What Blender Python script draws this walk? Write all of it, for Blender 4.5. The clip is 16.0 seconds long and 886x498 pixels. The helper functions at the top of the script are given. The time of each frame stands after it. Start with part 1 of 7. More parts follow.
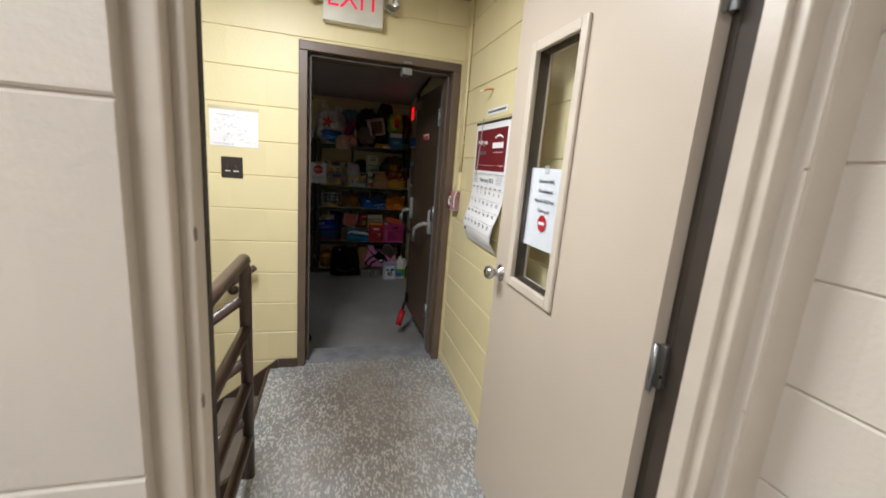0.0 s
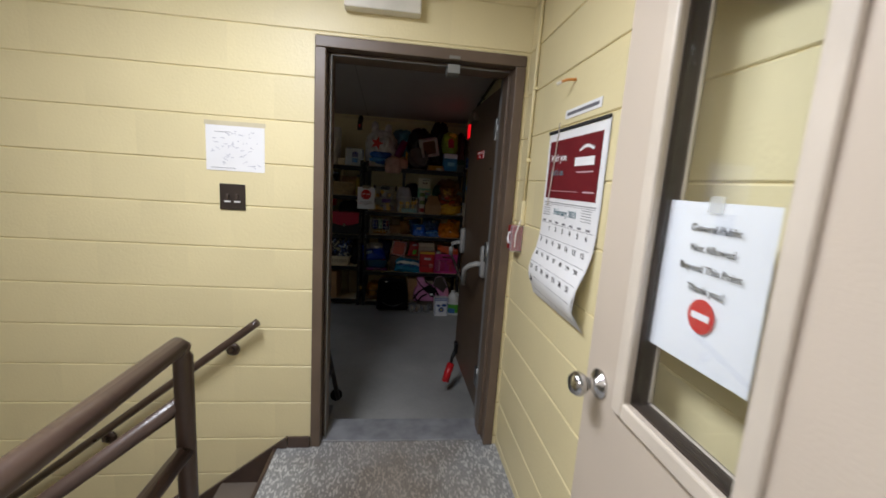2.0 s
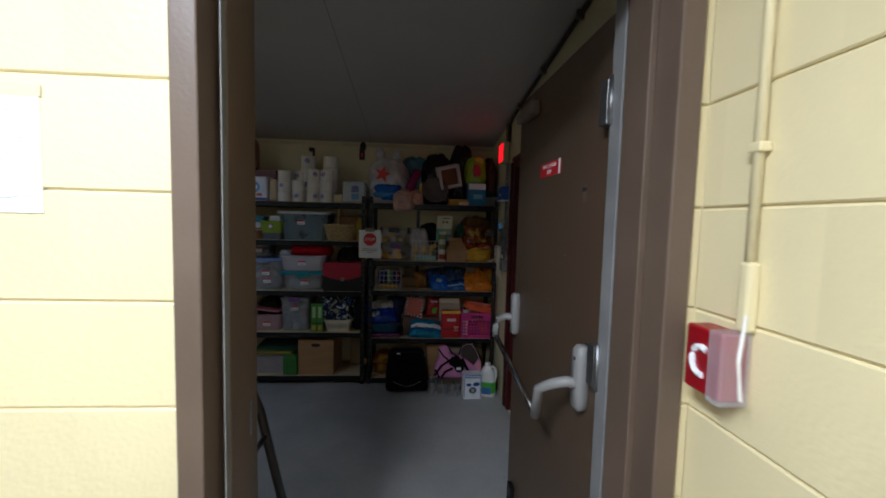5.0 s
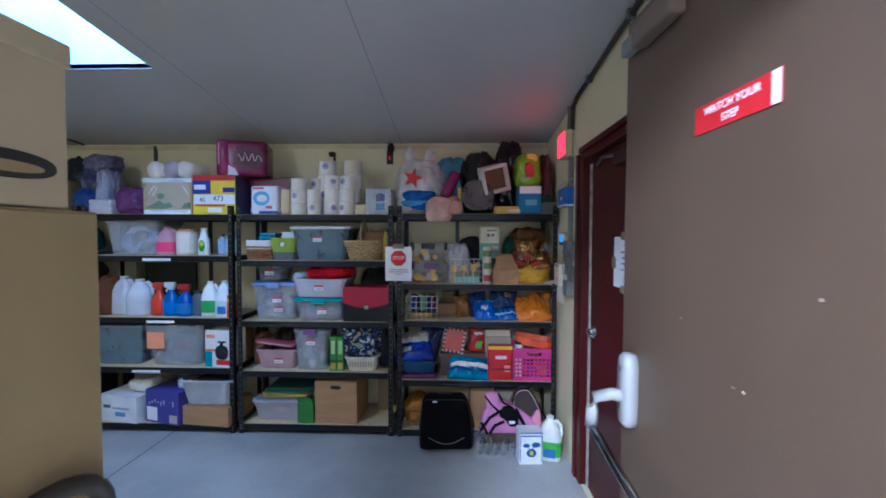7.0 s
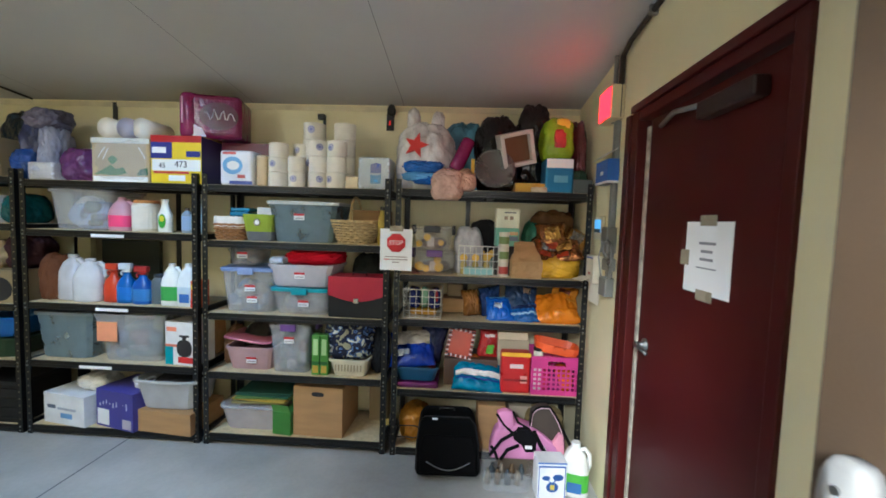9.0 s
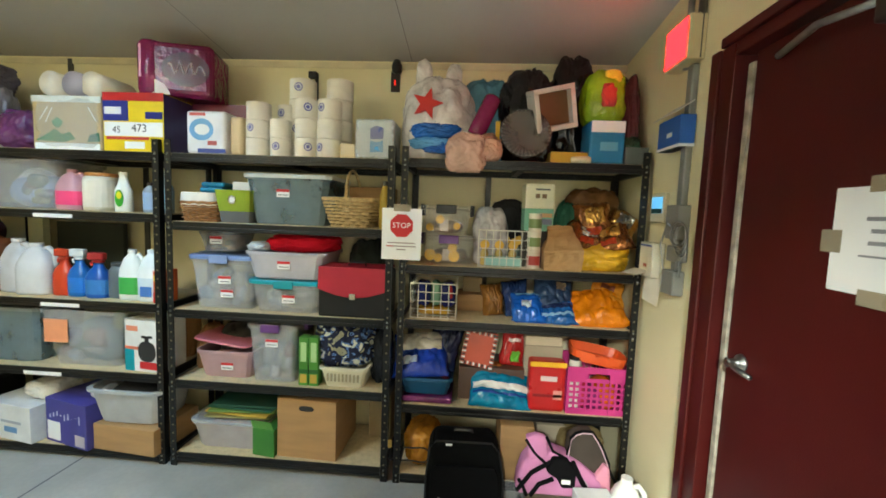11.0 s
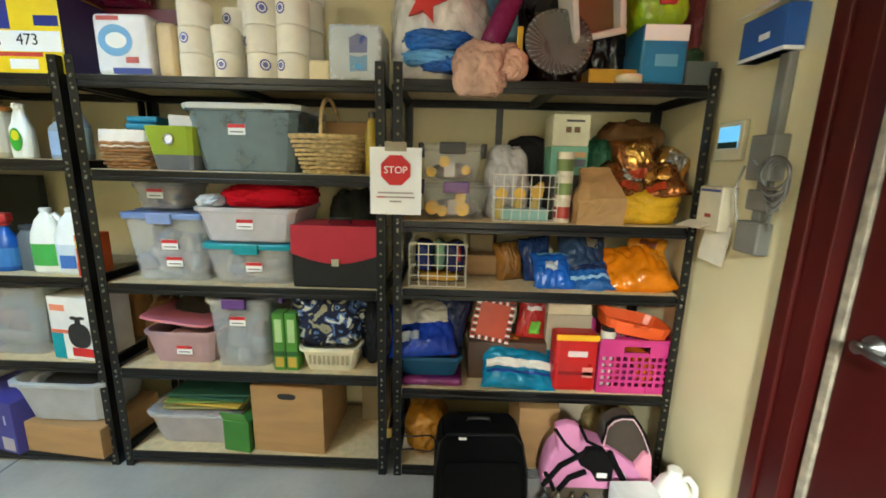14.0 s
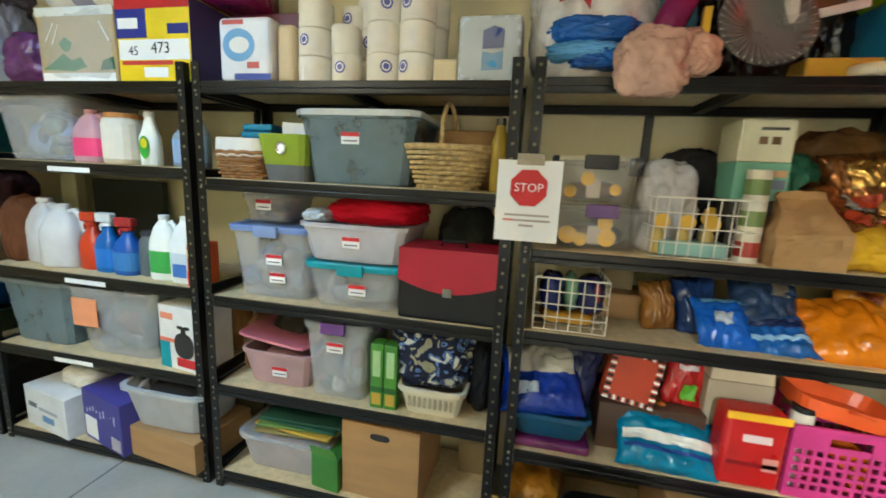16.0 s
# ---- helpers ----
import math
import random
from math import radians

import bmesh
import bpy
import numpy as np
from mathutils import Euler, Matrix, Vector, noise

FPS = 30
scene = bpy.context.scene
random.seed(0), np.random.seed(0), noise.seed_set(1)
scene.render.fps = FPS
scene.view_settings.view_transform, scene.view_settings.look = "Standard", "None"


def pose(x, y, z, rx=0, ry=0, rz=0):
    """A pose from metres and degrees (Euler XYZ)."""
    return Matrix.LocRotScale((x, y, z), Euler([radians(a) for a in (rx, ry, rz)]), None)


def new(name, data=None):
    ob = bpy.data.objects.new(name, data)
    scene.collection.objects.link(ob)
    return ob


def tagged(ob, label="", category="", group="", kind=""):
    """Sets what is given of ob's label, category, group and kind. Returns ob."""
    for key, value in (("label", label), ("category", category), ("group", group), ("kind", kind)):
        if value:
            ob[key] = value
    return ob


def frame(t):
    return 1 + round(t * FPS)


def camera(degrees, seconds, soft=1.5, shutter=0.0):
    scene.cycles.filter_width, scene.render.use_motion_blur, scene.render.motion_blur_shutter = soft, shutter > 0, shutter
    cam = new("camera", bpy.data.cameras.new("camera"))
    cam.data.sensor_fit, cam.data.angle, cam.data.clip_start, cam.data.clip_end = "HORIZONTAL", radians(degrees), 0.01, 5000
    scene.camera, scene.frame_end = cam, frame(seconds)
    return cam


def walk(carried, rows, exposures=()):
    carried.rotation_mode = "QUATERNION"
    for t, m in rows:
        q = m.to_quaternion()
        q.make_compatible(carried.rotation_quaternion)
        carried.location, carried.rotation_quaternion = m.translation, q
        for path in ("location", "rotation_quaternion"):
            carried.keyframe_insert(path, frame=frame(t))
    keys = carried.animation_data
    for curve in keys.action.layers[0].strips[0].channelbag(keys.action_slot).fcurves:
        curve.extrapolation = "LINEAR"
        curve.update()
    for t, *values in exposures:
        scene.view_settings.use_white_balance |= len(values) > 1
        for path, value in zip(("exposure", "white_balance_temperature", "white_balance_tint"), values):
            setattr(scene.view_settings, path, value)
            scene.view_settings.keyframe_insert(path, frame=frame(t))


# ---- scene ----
cam = camera(95.7, 16.0, soft=1.7, shutter=0.5)
METRES, EYE, TILT, LEAN, TURN = 4.688, 1.416, 0.0, 0.0, -15.7
ROWS = [
    (0.0, 0.0, 0.0, 0.0, 0.93, -11.72, -4.51),
    (0.5, 0.0011, 0.0305, 0.0019, 2.48, -10.56, -3.93),
    (1.0, 0.0006, 0.068, 0.0036, 4.48, -10.38, -3.39),
    (1.5, 0.0016, 0.1056, 0.0009, 6.64, -10.05, -3.52),
    (2.0, 0.001, 0.1465, 0.0047, 9.52, -9.34, -3.69),
    (2.5, -0.0066, 0.1896, 0.0051, 11.34, -8.96, -3.0),
    (3.0, -0.0179, 0.2311, 0.0018, 11.1, -7.69, -1.71),
    (3.5, -0.033, 0.2795, 0.0069, 10.21, -6.12, -0.48),
    (4.0, -0.0446, 0.3212, 0.0058, 10.28, -5.55, -0.54),
    (6.5, -0.0914, 0.5274, 0.0012, 15.78, -2.03, -1.32),
    (7.0, -0.1041, 0.5653, -0.0008, 17.58, -1.87, -0.2),
    (7.5, -0.1144, 0.5999, -0.0015, 20.85, -1.24, -1.06),
    (8.0, -0.1242, 0.6319, 0.0021, 20.27, -2.54, -2.4),
    (8.5, -0.1327, 0.6574, -0.0027, 18.42, -3.42, -1.86),
    (11.0, -0.1892, 0.7833, -0.0243, 19.4, -5.01, -2.2),
    (11.5, -0.1918, 0.8017, -0.028, 19.49, -8.75, -2.29),
    (12.0, -0.1946, 0.8178, -0.0299, 18.94, -9.76, -1.97),
    (12.5, -0.2006, 0.8287, -0.0331, 17.51, -11.72, -1.85),
    (13.0, -0.2103, 0.8432, -0.0343, 15.44, -12.51, -1.86),
    (13.5, -0.2237, 0.8558, -0.0343, 16.18, -12.33, -1.53),
    (14.0, -0.2416, 0.8688, -0.0351, 16.89, -11.67, -1.41),
    (14.5, -0.2569, 0.8761, -0.0355, 17.6, -11.42, -0.86),
    (15.0, -0.274, 0.8852, -0.0357, 20.38, -11.34, -1.58),
    (15.5, -0.2877, 0.898, -0.0354, 24.33, -10.47, -2.45),
    (16.0, -0.3032, 0.913, -0.034, 28.09, -10.31, -2.7),
]
SLOPE = 0.12
EXIT_GLOW = 0.8
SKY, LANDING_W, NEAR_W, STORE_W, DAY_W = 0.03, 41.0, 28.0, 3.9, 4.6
EXPOSURES = [(0.0, 0.15, 6050, 12), (2.0, -0.02, 5850, 14), (4.2, 0.0, 5450, 18), (5.3, 1.3, 5300, 10), (6.3, 2.95, 4900, 14), (7.2, 3.1, 4450, 14), (8.0, 3.45, 4900, 9), (8.7, 3.62, 5300, 7), (10.8, 3.88, 6200, -3), (12.0, 3.88, 6450, -3), (14.0, 3.95, 6400, -2), (16.0, 3.88, 6050, -2)]
walk(cam, [(t, pose(0, 0, EYE, TILT, LEAN, TURN) @ pose(METRES * x, METRES * y, METRES * z, 90 + pitch, roll, yaw)) for t, x, y, z, yaw, pitch, roll in ROWS],
     exposures=EXPOSURES)

# ---- world and lights ----
FLOOR = -0.248          # the store room lies one step below the landing
world = bpy.data.worlds.new("sky")
scene.world = world
world.use_nodes = True
wn = world.node_tree
sky = wn.nodes.new("ShaderNodeTexSky")
sky.sky_type, sky.sun_disc = "NISHITA", False
sky.sun_elevation, sky.sun_rotation = radians(35), radians(200)
wn.links.new(sky.outputs[0], wn.nodes["Background"].inputs[0])
wn.nodes["Background"].inputs[1].default_value = SKY


def area_lamp(name, m, w, h, watts, col):
    lamp = bpy.data.lights.new(name, "AREA")
    lamp.shape, lamp.size, lamp.size_y, lamp.energy, lamp.color = "RECTANGLE", w, h, watts, col
    ob = new(name, lamp)
    ob.matrix_world = m
    return ob


# landing lamp: an assumed overhead source, never in view
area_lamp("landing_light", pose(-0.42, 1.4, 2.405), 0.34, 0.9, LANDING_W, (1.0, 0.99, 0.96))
# unseen lamp added to light the near room
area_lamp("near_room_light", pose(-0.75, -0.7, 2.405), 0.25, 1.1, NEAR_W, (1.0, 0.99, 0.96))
# unseen warm lamp added as fill for the racks
area_lamp("store_light", pose(-2.2, 3.55, 2.5), 0.22, 1.1, STORE_W, (1.0, 0.86, 0.66))
area_lamp("skylight_daylight", pose(-1.91, 4.5, 2.985), 0.54, 1.15, DAY_W, (0.33, 0.62, 1.0))


# ---- materials ----
def lin(r, g, b):
    return tuple((c / 12.92 if c <= 0.04045 else ((c + 0.055) / 1.055) ** 2.4) for c in (r / 255, g / 255, b / 255))


def mat(name, col, rough=0.5, metal=0.0, var=0.12, scale=7.0, bump=0.15, bscale=140.0, col2=None, alpha=1.0, speckle=0.0, coat=0.0, stretch=(1, 1, 1), spec=0.5):
    """A node material: base colour with broad mottling and fine grain, uneven gloss and fine relief."""
    m = bpy.data.materials.new(name)
    m.use_nodes = True
    t = m.node_tree
    n, link = t.nodes, t.links.new
    bsdf = n["Principled BSDF"]
    tc, info, add, mp = n.new("ShaderNodeTexCoord"), n.new("ShaderNodeObjectInfo"), n.new("ShaderNodeVectorMath"), n.new("ShaderNodeMapping")
    mul = n.new("ShaderNodeMath")
    mul.operation, mul.inputs[1].default_value = "MULTIPLY", 37.0
    link(info.outputs["Random"], mul.inputs[0])
    link(tc.outputs["Object"], add.inputs[0]), link(mul.outputs[0], add.inputs[1])
    mp.inputs["Scale"].default_value = stretch
    link(add.outputs[0], mp.inputs[0])
    broad, fine = n.new("ShaderNodeTexNoise"), n.new("ShaderNodeTexNoise")
    broad.inputs["Scale"].default_value, broad.inputs["Detail"].default_value = scale, 4
    fine.inputs["Scale"].default_value, fine.inputs["Detail"].default_value = bscale, 2
    link(mp.outputs[0], broad.inputs[0]), link(mp.outputs[0], fine.inputs[0])
    ramp = n.new("ShaderNodeValToRGB")
    c2 = col2 or tuple(max(0.0, c * (1 - 1.6 * var)) for c in col)
    ramp.color_ramp.elements[0].position, ramp.color_ramp.elements[1].position = 0.3, 0.66
    ramp.color_ramp.elements[0].color = (*c2, 1)
    ramp.color_ramp.elements[1].color = (*col, 1)
    link(broad.outputs[0], ramp.inputs[0])
    out = ramp.outputs[0]
    if speckle:
        mix, sp = n.new("ShaderNodeMix"), n.new("ShaderNodeValToRGB")
        mix.data_type, mix.blend_type = "RGBA", "MULTIPLY"
        mix.inputs["Factor"].default_value = speckle
        sp.color_ramp.elements[0].position, sp.color_ramp.elements[1].position = 0.38, 0.6
        sp.color_ramp.elements[0].color = (0.25, 0.25, 0.25, 1)
        link(fine.outputs[0], sp.inputs[0]), link(out, mix.inputs["A"]), link(sp.outputs[0], mix.inputs["B"])
        out = mix.outputs["Result"]
    link(out, bsdf.inputs["Base Color"])
    rr = n.new("ShaderNodeMapRange")
    rr.inputs["To Min"].default_value, rr.inputs["To Max"].default_value = max(0.02, rough - 0.1), min(1.0, rough + 0.12)
    link(broad.outputs[0], rr.inputs[0]), link(rr.outputs[0], bsdf.inputs["Roughness"])
    bp = n.new("ShaderNodeBump")
    bp.inputs["Strength"].default_value, bp.inputs["Distance"].default_value = bump, 0.006 if bump > 0.75 else 0.004
    link(fine.outputs[0], bp.inputs["Height"]), link(bp.outputs[0], bsdf.inputs["Normal"])
    bsdf.inputs["Metallic"].default_value = metal
    bsdf.inputs["Specular IOR Level"].default_value = spec
    bsdf.inputs["Coat Weight"].default_value = coat
    bsdf.inputs["Alpha"].default_value = alpha
    return m


def glow(name, col, strength):
    m = bpy.data.materials.new(name)
    m.use_nodes = True
    b = m.node_tree.nodes["Principled BSDF"]
    b.inputs["Base Color"].default_value, b.inputs["Emission Color"].default_value = (*col, 1), (*col, 1)
    b.inputs["Emission Strength"].default_value = strength
    return m


def glass(name, col, rough=0.02):
    m = bpy.data.materials.new(name)
    m.use_nodes = True
    t = m.node_tree
    g, tr, mix = (t.nodes.new("ShaderNode" + k) for k in ("BsdfGlossy", "BsdfTransparent", "MixShader"))
    g.inputs["Roughness"].default_value = rough
    tr.inputs["Color"].default_value = (*col, 1)
    mix.inputs[0].default_value = 0.07
    t.links.new(tr.outputs[0], mix.inputs[1]), t.links.new(g.outputs[0], mix.inputs[2])
    t.links.new(mix.outputs[0], t.nodes["Material Output"].inputs[0])
    return m


WALL_Y = mat("yellow_wall_paint", lin(232, 219, 172), 0.42, var=0.05, scale=1.6, bump=0.25, bscale=90)
WALL_NEAR = mat("putty_wall_paint", lin(214, 205, 192), 0.45, var=0.06, scale=1.6, bump=0.25, bscale=90)
PLASTER = mat("cream_store_wall_paint", lin(236, 225, 184), 0.6, var=0.08, scale=1.1, bump=0.12, bscale=60)
CEIL = mat("grey_white_ceiling_paint", lin(196, 192, 188), 0.7, var=0.07, scale=0.8, bump=0.1, bscale=70)
FLOOR_L = mat("speckled_landing_vinyl", lin(172, 174, 176), 0.35, var=0.2, scale=2.6, bump=0.25, bscale=120, col2=lin(142, 143, 143), speckle=0.3, stretch=(1, 0.55, 1))
FLOOR_S = mat("grey_painted_concrete", lin(182, 182, 177), 0.42, var=0.2, scale=1.7, bump=0.16, bscale=40, speckle=0.06)
TREAD = mat("worn_stair_tread", lin(118, 108, 98), 0.6, var=0.2, scale=4, bump=0.3, bscale=120)
BROWN = mat("dark_brown_door_paint", lin(106, 90, 75), 0.4, var=0.12, scale=5, bump=0.12, bscale=110)
BROWN_D = mat("brown_door_leaf_paint", lin(90, 73, 56), 0.4, var=0.1, scale=2.5, bump=0.1, bscale=150)
RAIL = mat("brown_rail_enamel", lin(78, 62, 53), 0.3, var=0.15, scale=9, bump=0.15, bscale=60)
# brown with shade put into it: pane reveal, landing casing, hinge rebate
SHADED_BROWN = mat("shaded_brown_paint", lin(62, 52, 42), 0.7, var=0.2)
CREAM = mat("cream_door_enamel", lin(202, 189, 172), 0.38, var=0.05, scale=1.8, bump=0.1, bscale=160)
CREAM_F = mat("cream_frame_enamel", lin(212, 201, 185), 0.35, var=0.07, scale=6, bump=0.2, bscale=50)
MAROON = mat("maroon_door_paint", lin(72, 16, 14), 0.42, spec=0.3, var=0.12, scale=3, bump=0.1, bscale=150)
CHROME = mat("worn_chrome", (0.62, 0.62, 0.62), 0.16, metal=1.0, var=0.1, scale=30, bump=0.02)
STEEL = mat("galvanised_steel", (0.36, 0.37, 0.37), 0.42, metal=1.0, var=0.2, scale=25, bump=0.05)
GREYM = mat("grey_painted_metal", lin(128, 128, 124), 0.45, var=0.12, scale=12, bump=0.1)
BLACK = mat("black_powder_coat", (0.0045, 0.005, 0.006), 0.34, var=0.3, scale=20, bump=0.12, bscale=260, spec=0.4)
BLACKP = mat("black_plastic", (0.005, 0.005, 0.006), 0.45, var=0.2, scale=14, bump=0.1)
HOLE = mat("slot_light_paint", lin(120, 112, 92), 0.7)
DECK = mat("raw_particle_board", lin(220, 199, 158), 0.75, var=0.14, scale=30, bump=0.3, bscale=200, speckle=0.22)
CARD = mat("brown_cardboard", lin(176, 138, 94), 0.78, var=0.1, scale=4, bump=0.12, bscale=90, stretch=(1, 1, 6))
CARD_D = mat("tan_cardboard", lin(150, 132, 98), 0.75, var=0.09, scale=3, bump=0.1, bscale=60)
CARD_W = mat("grey_cardboard", lin(172, 158, 136), 0.75, var=0.08, scale=3, bump=0.1, bscale=60)
TAPE = mat("brown_packing_tape", lin(186, 156, 112), 0.2, var=0.08)
PAPER = mat("white_paper", lin(238, 238, 238), 0.7, var=0.03, bump=0.08, bscale=40)
INK = mat("black_ink", (0.02, 0.02, 0.022), 0.7)
GREYINK = mat("grey_ink", (0.16, 0.16, 0.18), 0.7)
REDINK = mat("red_print", lin(200, 28, 36), 0.55, var=0.06)
MAROONINK = mat("maroon_print", lin(112, 26, 34), 0.5, var=0.06)
TEALINK = mat("teal_grey_print", lin(110, 140, 150), 0.6)
CLEAR = mat("clear_frosted_plastic", lin(224, 226, 232), 0.3, var=0.1, scale=9, bump=0.1, bscale=30, alpha=0.26)
CLEARG = mat("smoky_clear_plastic", lin(132, 150, 158), 0.28, var=0.14, scale=9, bump=0.1, bscale=30, alpha=0.6)
FILM = mat("thin_clear_film", lin(230, 230, 226), 0.14, var=0.1, scale=12, bump=0.7, bscale=26, alpha=0.3)
PLEXI = glass("clear_glazing", (0.96, 0.98, 1.0))
WICKER = mat("golden_wicker", lin(214, 184, 128), 0.5, var=0.3, scale=40, bump=0.3, bscale=90)
WICKER_D = mat("brown_wicker", lin(168, 118, 66), 0.55, var=0.3, scale=40, bump=0.3, bscale=90)
WIRE = mat("white_coated_wire", lin(224, 220, 206), 0.35, var=0.08)
TISSUE = mat("white_tissue_paper", lin(240, 234, 222), 0.85, var=0.05, scale=20, bump=0.3, bscale=60)
KRAFT = mat("kraft_paper", lin(176, 136, 88), 0.75, var=0.14, scale=5, bump=0.5, bscale=24)
COLOURS = {}


def plastic(r, g, b, rough=0.35, kind="plastic", bump=0.08, bscale=60, alpha=1.0, var=0.1):
    """A coloured plastic, film, cloth or print, made once for each colour."""
    key = (r, g, b, kind, alpha)
    if key not in COLOURS:
        if kind == "cloth":
            rough, bump, bscale = 0.9, 0.5, 180
        if kind == "film":
            rough, bump, bscale, var = 0.2, 1.0, 30, 0.22
        COLOURS[key] = mat(kind + "_%02x%02x%02x" % (r, g, b), lin(r, g, b), rough, var=var, scale=9, bump=bump, bscale=bscale, alpha=alpha, spec=0.12 if kind == "cloth" else 0.5)
    return COLOURS[key]


# ---- mesh helpers ----
def box(bm, x0, x1, y0, y1, z0, z1, bevel=0.0, seg=2):
    made = bmesh.ops.create_cube(bm, size=1.0)["verts"]
    for v in made:
        v.co = Vector((x0 + (v.co.x + 0.5) * (x1 - x0), y0 + (v.co.y + 0.5) * (y1 - y0), z0 + (v.co.z + 0.5) * (z1 - z0)))
    if bevel:
        edges = list({e for v in made for e in v.link_edges})
        bmesh.ops.bevel(bm, geom=edges, offset=bevel, segments=seg, profile=0.5, affect="EDGES")
    return bm


def boxm(x0, x1, y0, y1, z0, z1, bevel=0.003, seg=2):
    return box(bmesh.new(), x0, x1, y0, y1, z0, z1, bevel, seg)


def tube(bm, pts, r, n=8, closed=False):
    """A round bar along a line of points."""
    pts = [Vector(p) for p in pts]
    rings = []
    for i, p in enumerate(pts):
        a = pts[i - 1] if (i or closed) else p
        b = pts[(i + 1) % len(pts)] if (i < len(pts) - 1 or closed) else p
        d = (b - a).normalized()
        up = Vector((0, 0, 1)) if abs(d.z) < 0.95 else Vector((1, 0, 0))
        s = d.cross(up).normalized()
        w = s.cross(d)
        rings.append([bm.verts.new(p + r * (math.cos(2 * math.pi * k / n) * s + math.sin(2 * math.pi * k / n) * w)) for k in range(n)])
    for i in range(len(rings) - (0 if closed else 1)):
        a, b = rings[i], rings[(i + 1) % len(rings)]
        for k in range(n):
            bm.faces.new((a[k], a[(k + 1) % n], b[(k + 1) % n], b[k]))
    if not closed:
        bm.faces.new(rings[0][::-1]), bm.faces.new(rings[-1])
    return bm


def lathe(bm, prof, n=20, sx=1.0, sy=1.0, cx=0.0, cy=0.0, square=2.0):
    """A turned body from (radius, height) pairs; square above 2 gives it flatter sides."""
    rings = []
    for r, z in prof:
        ring = []
        for k in range(n):
            a = 2 * math.pi * k / n
            c, s = math.cos(a), math.sin(a)
            f = (abs(c) ** square + abs(s) ** square) ** (-1 / square)
            ring.append(bm.verts.new((cx + r * f * c * sx, cy + r * f * s * sy, z)))
        rings.append(ring)
    for a, b in zip(rings, rings[1:]):
        for k in range(n):
            bm.faces.new((a[k], a[(k + 1) % n], b[(k + 1) % n], b[k]))
    bm.faces.new(rings[0][::-1]), bm.faces.new(rings[-1])
    return bm


def lathem(prof, n=20, sx=1.0, sy=1.0, cx=0.0, cy=0.0, square=2.0):
    return lathe(bmesh.new(), prof, n, sx, sy, cx, cy, square)


def lump(w, d, h, seed=1, rough=0.25, freq=2.2, level=4, flat=0.18, cx=0.0, cy=0.0, z=0.0, fold=0.0, square=2.6):
    """A soft, creased, bag-like body that sits flat on its base."""
    bm = bmesh.new()
    bmesh.ops.create_icosphere(bm, subdivisions=level, radius=1.0)
    off = Vector((seed * 7.3, seed * 3.1, seed * 1.7))
    for v in bm.verts:
        p = v.co.copy()
        f = (abs(p.x) ** square + abs(p.y) ** square + abs(p.z) ** square) ** (-1 / square)
        k = 1 + rough * 0.5 * noise.fractal(p * freq * 0.8 + off, 1.0, 2.0, 2)
        if fold:
            bend = p + 0.35 * noise.noise_vector(p * 1.6 - off)
            broad, fine = noise.noise(bend * 2.3 + off), noise.noise(bend * 4.6 - off)
            tiny = noise.noise(bend * 8.0 + off)
            k += fold * (0.1 * abs(broad) - 0.1 * math.exp(-(broad / 0.08) ** 2) - 0.07 * math.exp(-(fine / 0.1) ** 2) - 0.03 * math.exp(-(tiny / 0.15) ** 2))
        q = p * f * k
        zz = max(q.z, -1 + flat)
        v.co = Vector((cx + q.x * w / 2, cy + q.y * d / 2, z + (zz + 1 - flat) / (2 - flat) * h))
    return bm


def smooth(bm):
    for f in bm.faces:
        f.smooth = True
    return bm


def part(name, bm, material, parent=None, label="", smoothed=False):
    """Links a bmesh as one mesh object, under a thing or under a part."""
    me = bpy.data.meshes.new(name)
    bmesh.ops.recalc_face_normals(bm, faces=bm.faces)
    if smoothed:
        smooth(bm)
    bm.to_mesh(me)
    bm.free()
    me.materials.append(material)
    ob = new(name, me)
    ob.parent = parent
    if label:
        ob["label"] = label
    return ob


def thing(name, m, label, category, group="", kind=""):
    ob = new(name)
    ob.empty_display_size = 0.05
    ob.matrix_world = m if isinstance(m, Matrix) else pose(*m)
    return tagged(ob, label, category, group, kind)


def solid(name, bm, material, label, category, kind="structure"):
    return tagged(part(name, bm, material), label, category, kind=kind)


def words(name, text, size, m, material, parent, align="CENTER"):
    """Flat lettering in the built-in font, 1 mm thick; m: its place, letters upright in the local x-z plane facing -y."""
    cu = bpy.data.curves.new(name, "FONT")
    cu.body, cu.size, cu.align_x, cu.align_y, cu.extrude, cu.resolution_u = text, size, align, "CENTER", 0.0004, 3
    tmp = bpy.data.objects.new(name, cu)
    scene.collection.objects.link(tmp)
    me = bpy.data.meshes.new_from_object(tmp.evaluated_get(bpy.context.evaluated_depsgraph_get()))
    bpy.data.objects.remove(tmp)
    bpy.data.curves.remove(cu)
    me.transform(m @ pose(0, 0, 0, 90, 0, 0))
    me.materials.clear()
    me.materials.append(material)
    ob = new(name, me)
    ob.parent = parent
    return ob


def cut(rect, holes):
    """The rectangles (u0, u1, z0, z1) that are left of one when holes are taken out of it."""
    left = [rect]
    for a, b, c, d in holes:
        nxt = []
        for u0, u1, z0, z1 in left:
            if a >= u1 or b <= u0 or c >= z1 or d <= z0:
                nxt.append((u0, u1, z0, z1))
                continue
            if a > u0:
                nxt.append((u0, a, z0, z1))
            if b < u1:
                nxt.append((b, u1, z0, z1))
            m0, m1 = max(u0, a), min(u1, b)
            if c > z0:
                nxt.append((m0, m1, z0, c))
            if d < z1:
                nxt.append((m0, m1, d, z1))
        left = nxt
    return [r for r in left if r[1] - r[0] > 0.004 and r[3] - r[2] > 0.004]


